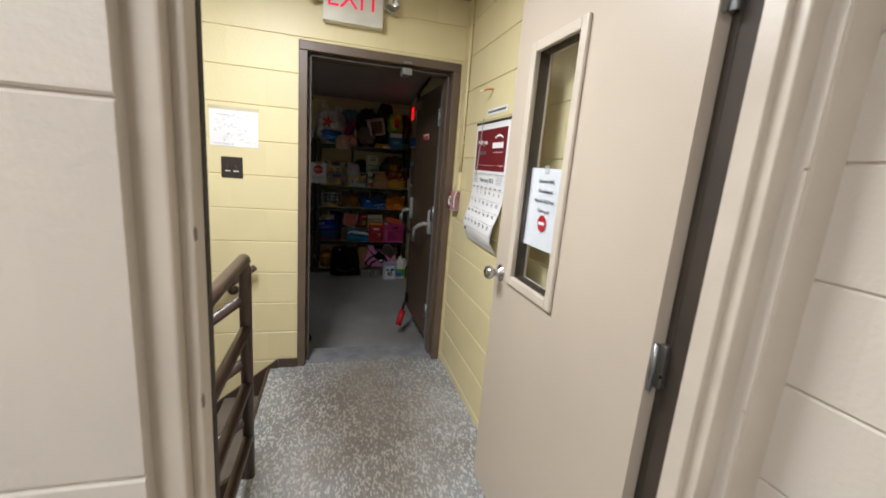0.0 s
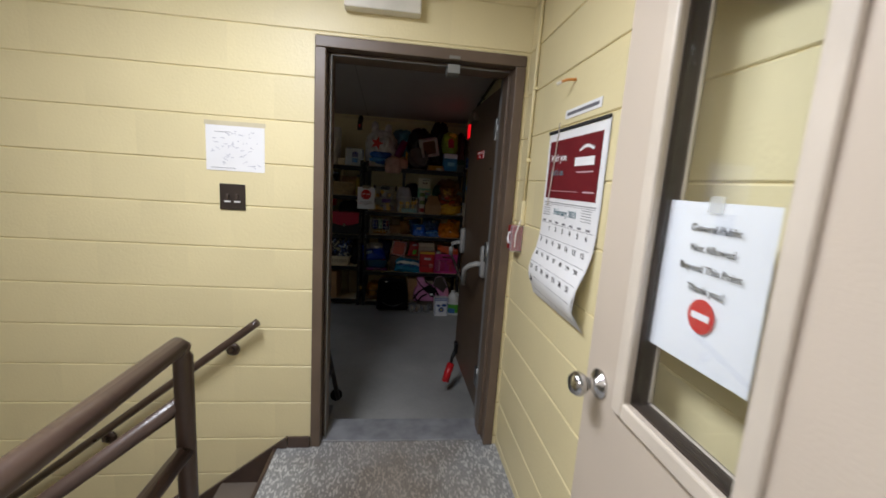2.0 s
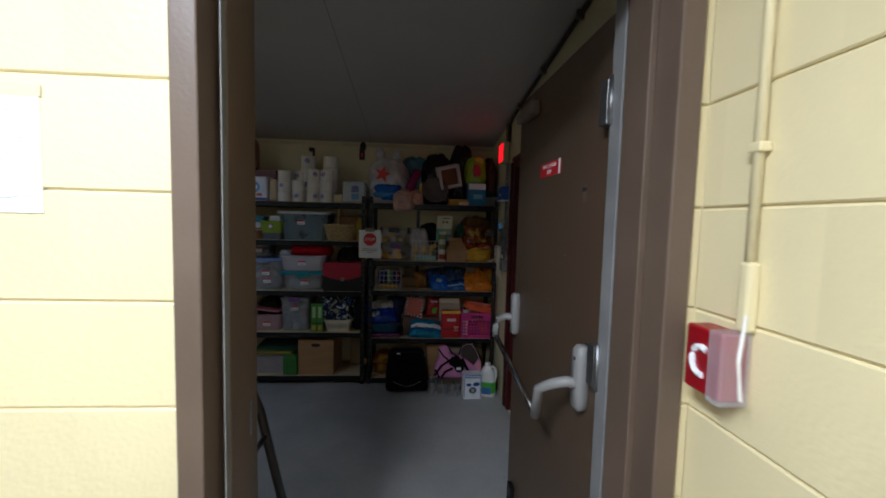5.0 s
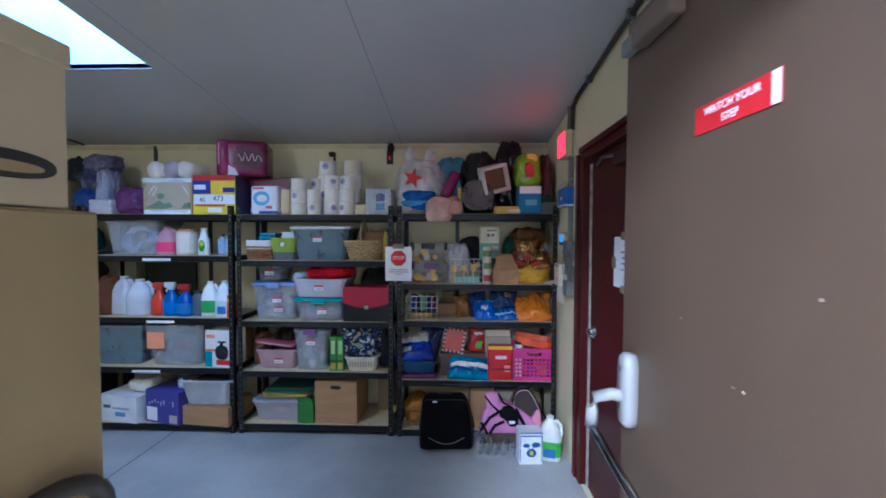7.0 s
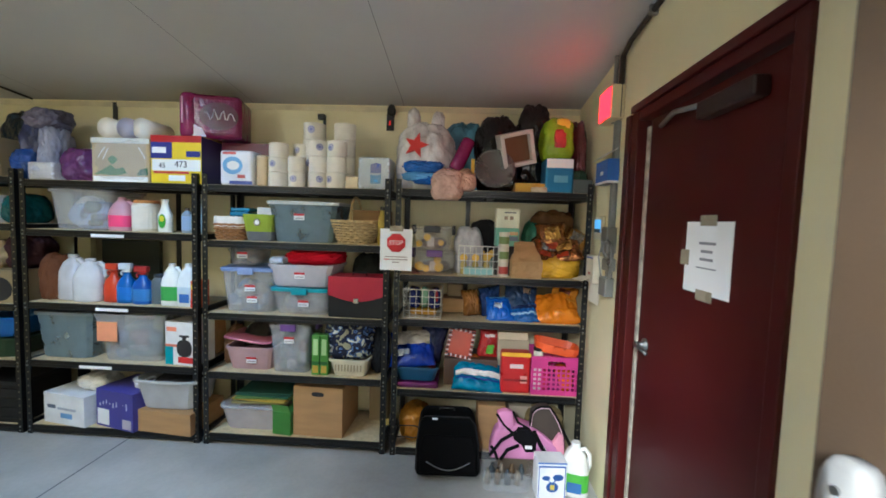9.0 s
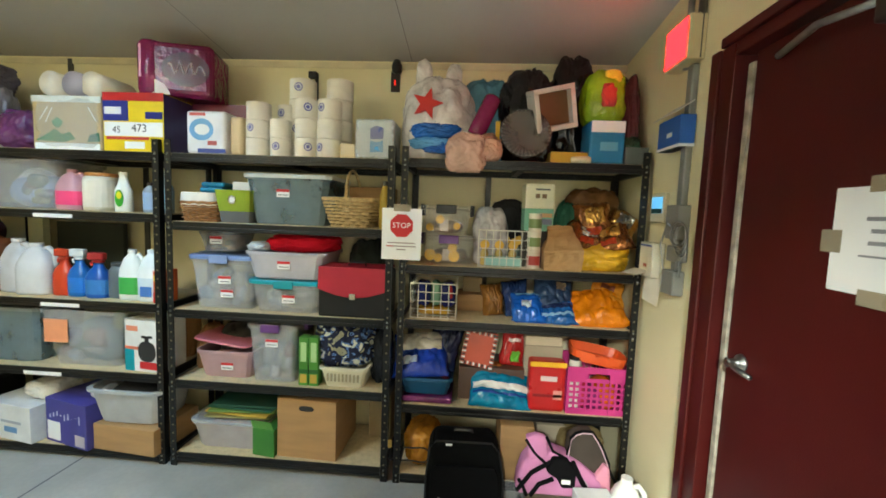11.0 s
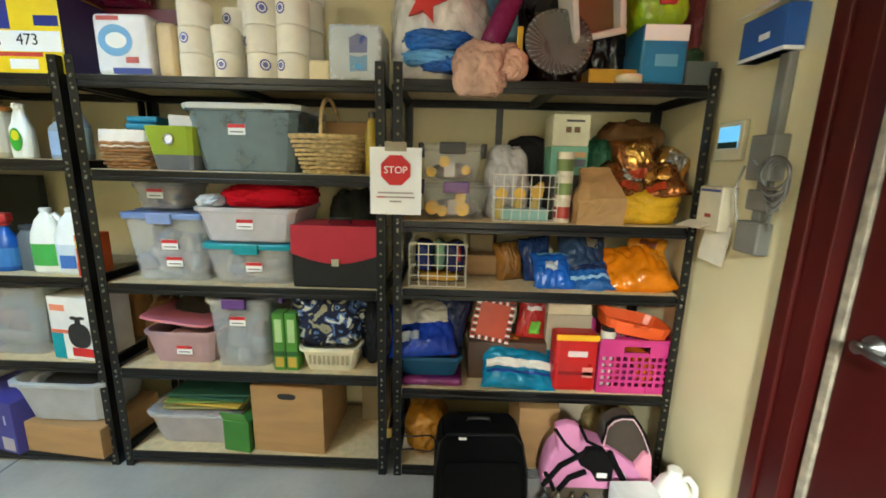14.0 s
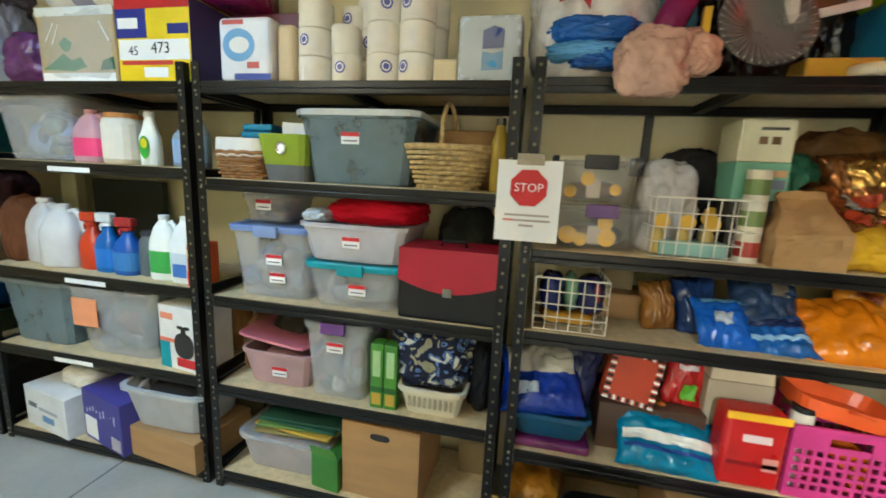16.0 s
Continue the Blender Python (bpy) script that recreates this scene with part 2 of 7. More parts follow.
PIECES = {}


def block_piece(w, h):
    key = (round(w, 3), round(h, 3))
    if key not in PIECES:
        me = bpy.data.meshes.new("block")
        v, hw, hh = [], w / 2, h / 2
        for y, e, ez in ((0.0, 0.0, 0.0018), (0.003, 0.0, 0.0018), (0.0058, 0.0, 0.005)):
            v += [(-hw + e, y, -hh + ez), (hw - e, y, -hh + ez), (hw - e, y, hh - ez), (-hw + e, y, hh - ez)]
        f = [(8, 9, 10, 11)]
        for k in (0, 4):
            f += [(k + i, k + (i + 1) % 4, k + 4 + (i + 1) % 4, k + 4 + i) for i in range(4)]
        me.from_pydata(v, [], f)
        PIECES[key] = me
    return PIECES[key]


def blocks(wall, axis, face, facing, u0, u1, z0, z1, holes, material, first, course=0.2035, length=0.4):
    """Lays painted concrete blocks on a wall's face: axis 'x' or 'y' is the direction along it."""
    rz = {("x", -1): 180, ("x", 1): 0, ("y", -1): 90, ("y", 1): -90}[axis, facing]
    row = 0
    z = first
    while z < z1:
        u = u0 - (length / 2 if row % 2 else 0)
        while u < u1:
            for a, b, c, d in cut((max(u, u0), min(u + length, u1), max(z, z0), min(z + course, z1)), holes):
                me = block_piece(b - a, d - c)
                if not me.materials:
                    me.materials.append(material)
                elif me.materials[0] != material:
                    me = me.copy()
                    me.materials[0] = material
                ob = new("block", me)
                ob.parent = wall
                s, t = (a + b) / 2, (c + d) / 2
                ob.matrix_local = pose(s, face, t, 0, 0, rz) if axis == "x" else pose(face, s, t, 0, 0, rz)
            u += length
        z += course
        row += 1
# the landing's vinyl: brown scuffed patch along the way walked
fn = FLOOR_L.node_tree
geo, dist, wob, addn, prm, mixf = (fn.nodes.new("ShaderNode" + k) for k in ("NewGeometry", "VectorMath", "TexNoise", "Math", "ValToRGB", "Mix"))
mpf = fn.nodes.new("ShaderNodeMapping")
mpf.inputs["Location"].default_value, mpf.inputs["Scale"].default_value = (-0.22, -0.95, 0.0), (1.0, 0.45, 1.0)
dist.operation, addn.operation = "LENGTH", "MULTIPLY_ADD"
wob.inputs["Scale"].default_value, wob.inputs["Detail"].default_value = 5.0, 5.0
addn.inputs[1].default_value = 0.55
prm.color_ramp.elements[0].position, prm.color_ramp.elements[1].position = 0.42, 0.9
prm.color_ramp.elements[0].color, prm.color_ramp.elements[1].color = (0.56, 0.47, 0.38, 1), (1, 1, 1, 1)
mixf.data_type, mixf.blend_type = "RGBA", "MULTIPLY"
mixf.inputs["Factor"].default_value = 0.9
bs = fn.nodes["Principled BSDF"]
old = bs.inputs["Base Color"].links[0].from_socket
fn.links.new(geo.outputs["Position"], mpf.inputs[0]), fn.links.new(mpf.outputs[0], dist.inputs[0])
fn.links.new(geo.outputs["Position"], wob.inputs[0]), fn.links.new(wob.outputs[0], addn.inputs[0]), fn.links.new(dist.outputs["Value"], addn.inputs[2])
fn.links.new(addn.outputs[0], prm.inputs[0])
chipm, chips, chipr, chipx = (fn.nodes.new("ShaderNode" + k) for k in ("Mapping", "TexVoronoi", "ValToRGB", "Mix"))
chipm.inputs["Scale"].default_value, chips.inputs["Scale"].default_value = (1.0, 0.5, 1.0), 130.0
chipr.color_ramp.elements[0].position, chipr.color_ramp.elements[1].position = 0.62, 0.7
chipx.data_type = "RGBA"
chipx.inputs["B"].default_value = (*lin(198, 199, 199), 1)
fn.links.new(geo.outputs["Position"], chipm.inputs[0]), fn.links.new(chipm.outputs[0], chips.inputs["Vector"])
fn.links.new(chips.outputs["Color"], chipr.inputs[0]), fn.links.new(chipr.outputs[0], chipx.inputs["Factor"]), fn.links.new(old, chipx.inputs["A"])
fn.links.new(chipx.outputs["Result"], mixf.inputs["A"]), fn.links.new(prm.outputs[0], mixf.inputs["B"])
fn.links.new(mixf.outputs["Result"], bs.inputs["Base Color"])

# ---- structure: near room, landing and stair ----
TOP = 2.44
RW, FW = 0.803, 2.68          # landing: right wall, far wall
NW0, NW1 = 0.50, 0.62         # wall with the cream door
DOOR = (-0.167, 0.727, -0.3, 2.015)
NDOOR = (-0.18, 0.705, -0.1, 2.05)


def wall_box(name, rects, axis, a, b, material, label):
    bm = bmesh.new()
    for u0, u1, z0, z1 in rects:
        box(bm, u0, u1, a, b, z0, z1) if axis == "x" else box(bm, a, b, u0, u1, z0, z1)
    return solid(name, bm, material, label, "wall")


far_hole = (-0.19, 0.75, -0.4, 2.04)
wall_far = wall_box("wall_landing_far", cut((-3.4, 1.15, -2.3, 3.0), [far_hole]), "x", FW, 2.90, WALL_Y, "pale yellow painted concrete block wall with a brown doorway")
wall_right = wall_box("wall_landing_right", [(NW1 + 0.002, FW - 0.002, -0.1, TOP)], "y", RW, 1.0, WALL_Y, "pale yellow painted concrete block wall with a calendar")
near_hole = (-0.215, 0.745, -0.2, 2.09)
wall_near = wall_box("wall_near_room", cut((-3.4, 1.05, -2.3, TOP), [near_hole]), "x", NW0, NW1, WALL_NEAR, "putty grey painted concrete block wall with a doorway")
solid("wall_stair_left", boxm(-3.6, -3.402, 0.3, 2.9, -2.3, TOP, 0), WALL_Y, "plain yellow wall at the stair's far end", "wall")
solid("wall_near_left", boxm(-1.5, -1.35, -2.2, NW0 - 0.002, -0.1, TOP, 0), WALL_NEAR, "plain putty grey wall", "wall")
wall_corr = solid("wall_near_right", boxm(0.83, 1.05, -2.2, NW0 - 0.002, -0.1, TOP, 0), WALL_NEAR, "plain putty grey wall", "wall")
solid("wall_near_back", boxm(-1.5, 1.05, -2.35, -2.202, -0.1, TOP, 0), WALL_NEAR, "plain putty grey wall", "wall")
solid("ceiling_near", boxm(-1.5, 1.05, -2.35, NW0 + 0.1, TOP + 0.003, TOP + 0.1, 0), CEIL, "plain off-white ceiling over the landing", "ceiling")
solid("ceiling_landing", boxm(-3.6, 1.1, NW0 + 0.102, 2.9, TOP + 0.003, TOP + 0.1, 0), CEIL, "plain off-white ceiling over the landing", "ceiling")
solid("floor_near", boxm(-1.5, 1.05, -2.35, 0.45, -0.12, 0.0, 0), FLOOR_L, "grey speckled vinyl floor", "floor")
floor = solid("floor_landing", boxm(-0.385, RW, 0.452, 2.895, -0.14, 0.0, 0), FLOOR_L, "grey speckled vinyl landing floor with brown scuffed wear", "floor")
solid("floor_stair_bottom", boxm(-3.6, -0.4, 0.5, FW, -2.3, -2.2, 0), TREAD, "worn grey floor at the stair's foot", "floor")

# assumed fixtures for the landing lamp and the added near-room lamp, out of view
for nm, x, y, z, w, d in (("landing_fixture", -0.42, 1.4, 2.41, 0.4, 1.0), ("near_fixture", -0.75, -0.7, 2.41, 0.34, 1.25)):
    fx = thing(nm, (x, y, z), "assumed white metal fluorescent ceiling fixture, out of view", "ceiling light")
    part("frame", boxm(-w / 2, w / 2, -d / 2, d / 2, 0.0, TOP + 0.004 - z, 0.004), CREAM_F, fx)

# the worn brown patch and the nosing of the landing
nose = solid("stair_nosing", boxm(-0.405, -0.387, 1.70, FW - 0.004, -0.045, 0.002, 0.004), RAIL, "dark brown metal nosing on the landing's edge", "trim")
solid("landing_edge", boxm(-0.40, -0.387, 0.602, 1.695, -0.16, 0.012, 0.003), RAIL, "brown steel edge of the landing under the guard rail", "trim")
stair = thing("staircase", (-0.405, 0, 0), "brown steel stair with worn treads going down", "stairs", kind="structure")
RISE, RUN = 0.192, 0.24
for i in range(1, 11):
    x1 = -(i - 1) * RUN
    part("tread", boxm(x1 - RUN - 0.02, x1, 1.70, FW - 0.03, -i * RISE - 0.04, -i * RISE, 0.004), TREAD, stair)
    part("riser", boxm(x1 - 0.012, x1, 1.70, FW - 0.03, -i * RISE, -(i - 1) * RISE - 0.045, 0), RAIL, stair)
for y0, y1 in ((1.668, 1.698), (FW - 0.028, FW - 0.011)):
    bm = bmesh.new()
    n = 10
    a = [(0.07, 0.065), (-n * RUN, -n * RISE + 0.065 + 0.03), (-n * RUN, -n * RISE - 0.22), (0.07, -0.22)]
    lo, hi = [bm.verts.new((x, y0, z)) for x, z in a], [bm.verts.new((x, y1, z)) for x, z in a]
    bm.faces.new(lo), bm.faces.new(hi[::-1])
    for k in range(4):
        bm.faces.new((lo[k], lo[(k + 1) % 4], hi[(k + 1) % 4], hi[k]))
    part("stringer", bm, RAIL, stair)
base = solid("baseboard", boxm(-0.333, -0.219, FW - 0.024, FW - 0.0115, 0.0, 0.062, 0.003), RAIL, "dark brown baseboard beside the doorway", "baseboard")

# guard rail along the landing's edge, and the rails of the stair
guard = thing("guard_rail", (-0.335, 1.685, 0), "dark brown painted steel pipe guard rail", "railing")
part("post", tube(bmesh.new(), [(0, 0, 0), (0, 0, 0.96), (0, -0.008, 0.985), (0, -0.03, 0.997)], 0.0235, 14), RAIL, guard, smoothed=True)
part("top_rail", tube(bmesh.new(), [(0, -0.02, 0.997), (0, -0.5, 0.997), (0, -1.07, 0.997)], 0.024, 14), RAIL, guard, smoothed=True)
for z in (0.70, 0.45, 0.2):
    part("rail", tube(bmesh.new(), [(0, -0.012, z), (0, -1.07, z)], 0.0215, 12), RAIL, guard, smoothed=True)
part("post", tube(bmesh.new(), [(0, -1.04, 0), (0, -1.04, 0.98)], 0.0235, 12), RAIL, guard, smoothed=True)
for dz in (0.0, -0.28, -0.55):
    part("stair_rail", tube(bmesh.new(), [(-0.012, 0, 0.83 + dz), (-1.95, 0, 0.83 + dz - 1.95 * 0.8)], 0.0215, 12), RAIL, guard, smoothed=True)
for x in (-0.95, -1.9):
    part("post", tube(bmesh.new(), [(x, 0, -2.2 if x < -1.5 else -0.75), (x, 0, 0.83 + x * 0.8)], 0.022, 12), RAIL, guard, smoothed=True)
hand = thing("handrail", (-0.49, 2.605, 0.69), "dark brown round wall handrail on two brackets", "railing")
part("rail", tube(bmesh.new(), [(0.03, 0, 0.024), (0, 0, 0.0), (-2.4, 0, -2.4 * 0.8)], 0.019, 12), RAIL, hand, smoothed=True)
for x in (-0.10, -0.70, -1.4):
    z = x * 0.8
    part("bracket", tube(bmesh.new(), [(x, 0, z - 0.015), (x - 0.005, 0.012, z - 0.05), (x - 0.01, 0.06, z - 0.063)], 0.008, 8), RAIL, hand, smoothed=True)
    bm = lathem([(0.001, 0), (0.034, 0.0), (0.03, 0.012), (0.012, 0.018)], 18)
    bm.transform(pose(x - 0.01, 0.0635, z - 0.063, 90))
    part("bracket_plate", bm, RAIL, hand, smoothed=True)


# ---- doors of the landing ----
def door_frame(name, x0, x1, top, ya, yb, face, material, label, stop, z0=0.0):
    """A pressed steel frame: jambs and head with a face on both sides, and a door stop."""
    fr = thing(name, (0, 0, 0), label, "door frame", kind="structure")
    for a, b in ((x0 - face, x0), (x1, x1 + face)):
        part("jamb", boxm(a, b, ya, yb, z0, top - 0.0005, 0.004), material, fr)
    part("head", boxm(x0 - face, x1 + face, ya, yb, top, top + face, 0.004), material, fr)
    s0, s1 = stop
    part("stop", boxm(x0 - 0.001, x0 + 0.016, s0, s1, z0, top - 0.017, 0.003), material, fr)
    part("stop", boxm(x1 - 0.016, x1 + 0.001, s0, s1, z0, top - 0.017, 0.003), material, fr)
    part("stop", boxm(x0 - 0.001, x1 + 0.001, s0, s1, top - 0.016, top + 0.001, 0.003), material, fr)
    return fr


brown_frame = door_frame("door_frame_store", DOOR[0], DOOR[1], DOOR[3], FW - 0.018, 2.925, 0.05, BROWN, "dark brown painted steel door frame, scuffed", (FW + 0.06, FW + 0.16))
bm = boxm(DOOR[0] + 0.0165, DOOR[0] + 0.0195, FW + 0.03, FW + 0.052, 0.0, 2.0, 0.001)
part("weather_strip", bm, GREYM, brown_frame, "pale grey weather strip")
part("weather_strip", boxm(DOOR[0] + 0.02, DOOR[1] - 0.02, FW + 0.03, FW + 0.052, 1.996, 1.9985, 0.0005), GREYM, brown_frame, "pale grey weather strip")
part("strike_plate", boxm(DOOR[0], DOOR[0] + 0.003, FW + 0.165, FW + 0.2, 0.90, 0.99, 0.001), CHROME, brown_frame, "chrome strike plate")
part("stop_bracket", boxm(0.395, 0.455, FW - 0.022, FW + 0.07, 1.955, 1.995, 0.003), GREYM, brown_frame, "grey metal bracket under the head")
part("stop_bracket", boxm(0.40, 0.452, FW - 0.026, FW - 0.0185, 2.018, 2.032, 0.002), GREYM, brown_frame, "small plate on the head")
thr = solid("threshold", boxm(DOOR[0] + 0.001, DOOR[1] - 0.001, FW + 0.02, 2.905, 0.001, 0.012, 0.004), mat("worn_aluminium", lin(168, 170, 174), 0.45, metal=0.35, var=0.2, scale=12), "worn grey metal door threshold", "threshold")
solid("step_riser", boxm(DOOR[0] - 0.02, DOOR[1] + 0.02, 2.897, 2.918, FLOOR - 0.02, 0.0, 0.003), FLOOR_S, "grey painted riser of the single step", "step")

cream_frame = door_frame("door_frame_near", NDOOR[0], NDOOR[1], NDOOR[3], NW0 + 0.02, NW1 + 0.015, 0.045, CREAM_F, "cream enamelled steel door frame with chipped edges", (NW0 + 0.045, NW0 + 0.088))
for z in (0.35, 0.52, 0.83, 0.86, 1.07, 1.3):
    part("chip", lump(0.005, 0.004, 0.018 + 0.03 * (z % 0.3), int(z * 50), 0.4, level=1, cx=NDOOR[0] + 0.0165, cy=NW0 + 0.047, z=z), TREAD, cream_frame, "chipped paint")

# brown casing and rebate, painted darker for the shaded gap at the hinges
for a, b in ((NDOOR[0] - 0.046, NDOOR[0] + 0.004), (NDOOR[1] - 0.004, NDOOR[1] + 0.046)):
    part("landing_casing", boxm(a, b, NW1 + 0.0155, NW1 + 0.036, 0.0, NDOOR[3] + 0.04, 0.003), SHADED_BROWN, cream_frame, "dark brown casing on the landing side")
part("landing_rebate", boxm(NDOOR[1] - 0.004, NDOOR[1] + 0.002, NW0 + 0.09, NW1 + 0.015, 0.0, NDOOR[3] - 0.02, 0.001), SHADED_BROWN, cream_frame, "brown rebate behind the hinges, darkened for the gap's shade")
part("jamb_return", boxm(NDOOR[1] + 0.0455, 0.828, NW0 - 0.008, NW1 - 0.02, 0.0, TOP - 0.01, 0.003), CREAM_F, cream_frame)
part("weather_strip", boxm(DOOR[1] - 0.007, DOOR[1] - 0.0005, 2.868, 2.924, 0.0, DOOR[3] - 0.003, 0.002), mat("grey_weather_strip", lin(138, 138, 136), 0.45, var=0.15, scale=12), brown_frame, "pale grey weather strip")
# cream door, wide open
door = thing("door_1", (0.692, 0.658, 0.012), "cream enamelled door with a narrow glazed pane, standing wide open", "door", kind="structure")
LEAF, T = 0.878, 0.044
px0, px1, pz0, pz1 = 0.405, 0.742, 0.976, 1.845
bm = bmesh.new()
for a, b, c, d in cut((0, LEAF, 0.0, 2.02), [(px0 + 0.03, px1 - 0.03, pz0 + 0.03, pz1 - 0.03)]):
    box(bm, -T / 2, T / 2, a, b, c, d)
part("leaf", bm, CREAM, door)
for s in (-1, 1):
    xa, xb = sorted((s * T / 2, s * (T / 2 + 0.013)))
    part("pane_moulding", boxm(xa, xb, px0, px0 + 0.035, pz0, pz1, 0.005), CREAM_F, door)
    part("pane_moulding", boxm(xa, xb, px1 - 0.035, px1, pz0, pz1, 0.005), CREAM_F, door)
    part("pane_moulding", boxm(xa, xb, px0 + 0.0355, px1 - 0.0355, pz0, pz0 + 0.035, 0.005), CREAM_F, door)
    part("pane_moulding", boxm(xa, xb, px0 + 0.0355, px1 - 0.0355, pz1 - 0.035, pz1, 0.005), CREAM_F, door)
# dark liners paint the shade inside the pane's reveal
for a, b, c, d in ((px0 + 0.0302, px0 + 0.034, pz0 + 0.0345, pz1 - 0.0345), (px1 - 0.034, px1 - 0.0302, pz0 + 0.0345, pz1 - 0.0345), (px0 + 0.0302, px1 - 0.0302, pz0 + 0.0302, pz0 + 0.034), (px0 + 0.0302, px1 - 0.0302, pz1 - 0.034, pz1 - 0.0302)):
    part("glazing_gasket", boxm(-0.012, 0.034, a, b, c, d, 0), SHADED_BROWN, door, "dark liner painted for the shade in the pane's reveal")
pane = part("pane", boxm(-0.003, 0.003, px0 + 0.0345, px1 - 0.0345, pz0 + 0.0345, pz1 - 0.0345, 0), PLEXI, door, "clear glass pane")
pane.visible_shadow = False
for s in (-1, 1):
    bm = lathem([(0.001, 0.0), (0.034, 0.0), (0.033, 0.006), (0.016, 0.012), (0.013, 0.03), (0.02, 0.036), (0.0275, 0.048), (0.0275, 0.058), (0.02, 0.068), (0.001, 0.07)], 24)
    bm.transform(pose(s * T / 2, LEAF - 0.062, 0.994, 0, s * 90, 0))
    part("knob", bm, CHROME, door, "polished chrome knob", smoothed=True)
for z in (0.25, 0.965, 1.72):
    hg = part("hinge", boxm(-0.004, 0.03, -0.022, -0.002, z, z + 0.1, 0.002), STEEL, door, "worn steel hinge")
    part("pin", tube(bmesh.new(), [(-0.02, -0.012, z - 0.004), (-0.02, -0.012, z + 0.104)], 0.006, 10), STEEL, hg, smoothed=True)
    part("screws", tube(bmesh.new(), [(-0.003, -0.02, z + 0.03), (-0.005, -0.02, z + 0.03)], 0.005, 8), CHROME, hg)
notice = thing("door_notice", (0.702, 1.256, 1.155), "white paper notice with black text behind the pane", "notice")
bm = bmesh.new()
bmesh.ops.create_grid(bm, x_segments=8, y_segments=8, size=0.5)
for v in bm.verts:
    u, w = v.co.x, v.co.y
    v.co = Vector((0.002 * math.sin(3 * u) + 0.003 * (0.5 - w) * u, -u * 0.222, 0.14 + w * 0.28))
part("sheet", bm, PAPER, notice, smoothed=True)
for i, tx in enumerate(("General Public", "Not Allowed", "Beyond This Point", "Thank you!")):
    words("lettering", tx, 0.018, pose(-0.003, -0.006, 0.236 - i * 0.034, 0, 0, -90), INK, notice)
bm = lathem([(0.029, 0), (0.029, 0.0006)], 28)
bm.transform(pose(-0.0025, -0.006, 0.091, 0, -90, 0))
part("red_disc", bm, REDINK, notice, "round red no-entry sign")
part("white_bar", boxm(-0.0045, -0.0036, -0.026, 0.014, 0.0855, 0.0965, 0), PAPER, notice)
part("tape", boxm(-0.0035, -0.0025, -0.015, 0.015, 0.262, 0.29, 0), FILM, notice)

# brown door to the store room, wide open against the wall
bd = thing("door_2", (0.768, 2.937, 0.015, 0, 0, 1.4), "brown painted steel door with a panic bar, standing wide open", "door", kind="structure")
part("leaf", boxm(-0.022, 0.022, 0.0, 0.90, 0.0, 1.985, 0.002), BROWN_D, bd)
# rubbed tan edge, its brighter lighting also put into the colour
part("edge_channel", boxm(-0.0235, 0.0235, 0.0, 0.035, 0.0, 1.98, 0.002), mat("rubbed_and_lit_edge_paint", lin(146, 118, 92), 0.45, var=0.2, scale=6, bump=0.15), bd, "rubbed tan hinge edge, painted lighter where light catches it")
for z in (0.2, 0.98, 1.68):
    hg = part("hinge", boxm(-0.058, -0.0225, -0.012, 0.028, z, z + 0.115, 0.002), STEEL, bd, "worn steel hinge")
    part("pin", tube(bmesh.new(), [(-0.05, -0.018, z - 0.004), (-0.05, -0.018, z + 0.12)], 0.007, 10), STEEL, hg, smoothed=True)
# panic bar: two arms and a tube between them
CASTING = mat("pale_grey_casting", lin(150, 149, 145), 0.45, var=0.1)
bar = part("panic_bar", tube(bmesh.new(), [(-0.13, 0.225, 0.79), (-0.115, 0.88, 0.865)], 0.0115, 12), CHROME, bd, "chrome panic bar", smoothed=True)
for y, z in ((0.108, 0.96), (0.83, 0.985)):
    bm = lathem([(0.001, 0), (1.0, 0), (1.0, 0.022), (0.9, 0.032), (0.001, 0.033)], 30, 0.1, 0.031, square=4)
    bm.transform(pose(-0.0225, y, z, 0, -90, 0))
    h = part("arm_housing", bm, CASTING, bd, "pale grey cast housing", smoothed=True)
    end = (-0.13, 0.225, 0.79) if y < 0.5 else (-0.115, 0.88, 0.865)
    path = [(-0.04, y, z - 0.02), (-0.075, y + 0.01, z - 0.015), (-0.11, y + 0.03, z - 0.03), (end[0] - 0.004, (y + 2 * end[1]) / 3, z - 0.065), (end[0], end[1], end[2] - 0.004)]
    part("arm", tube(bmesh.new(), path, 0.0165, 12), CASTING, h, smoothed=True)
    part("screw", tube(bmesh.new(), [(-0.0555, y, z + 0.06), (-0.058, y, z + 0.06)], 0.006, 10), STEEL, h)
ws = part("warning_sign", boxm(-0.0245, -0.0225, 0.372, 0.582, 1.6, 1.654, 0.0005), REDINK, bd, "red and white step warning sign")
part("white_end", boxm(-0.0253, -0.0247, 0.373, 0.39, 1.601, 1.653, 0), PAPER, ws)
words("lettering", "WATCH YOUR", 0.021, pose(-0.0255, 0.482, 1.638, 0, 0, -90), PAPER, ws)
words("lettering", "STEP", 0.021, pose(-0.0255, 0.482, 1.615, 0, 0, -90), PAPER, ws)
part("closer_body", boxm(-0.062, -0.0225, 0.62, 0.80, 1.87, 1.93, 0.01, 3), BROWN, bd, "brown door closer")
part("closer_plate", boxm(-0.05, -0.0225, 0.80, 0.88, 1.885, 1.925, 0.004), GREYM, bd, "grey latch block")
part("scuff", lump(0.003, 0.03, 0.014, 3, 0.5, level=2, cx=-0.0225, cy=0.172, z=1.52), INK, bd, "dark scuff")
part("scuff", lump(0.002, 0.022, 0.05, 5, 0.6, level=2, cx=-0.0223, cy=0.168, z=1.49), BROWN, bd, "dark scuff")
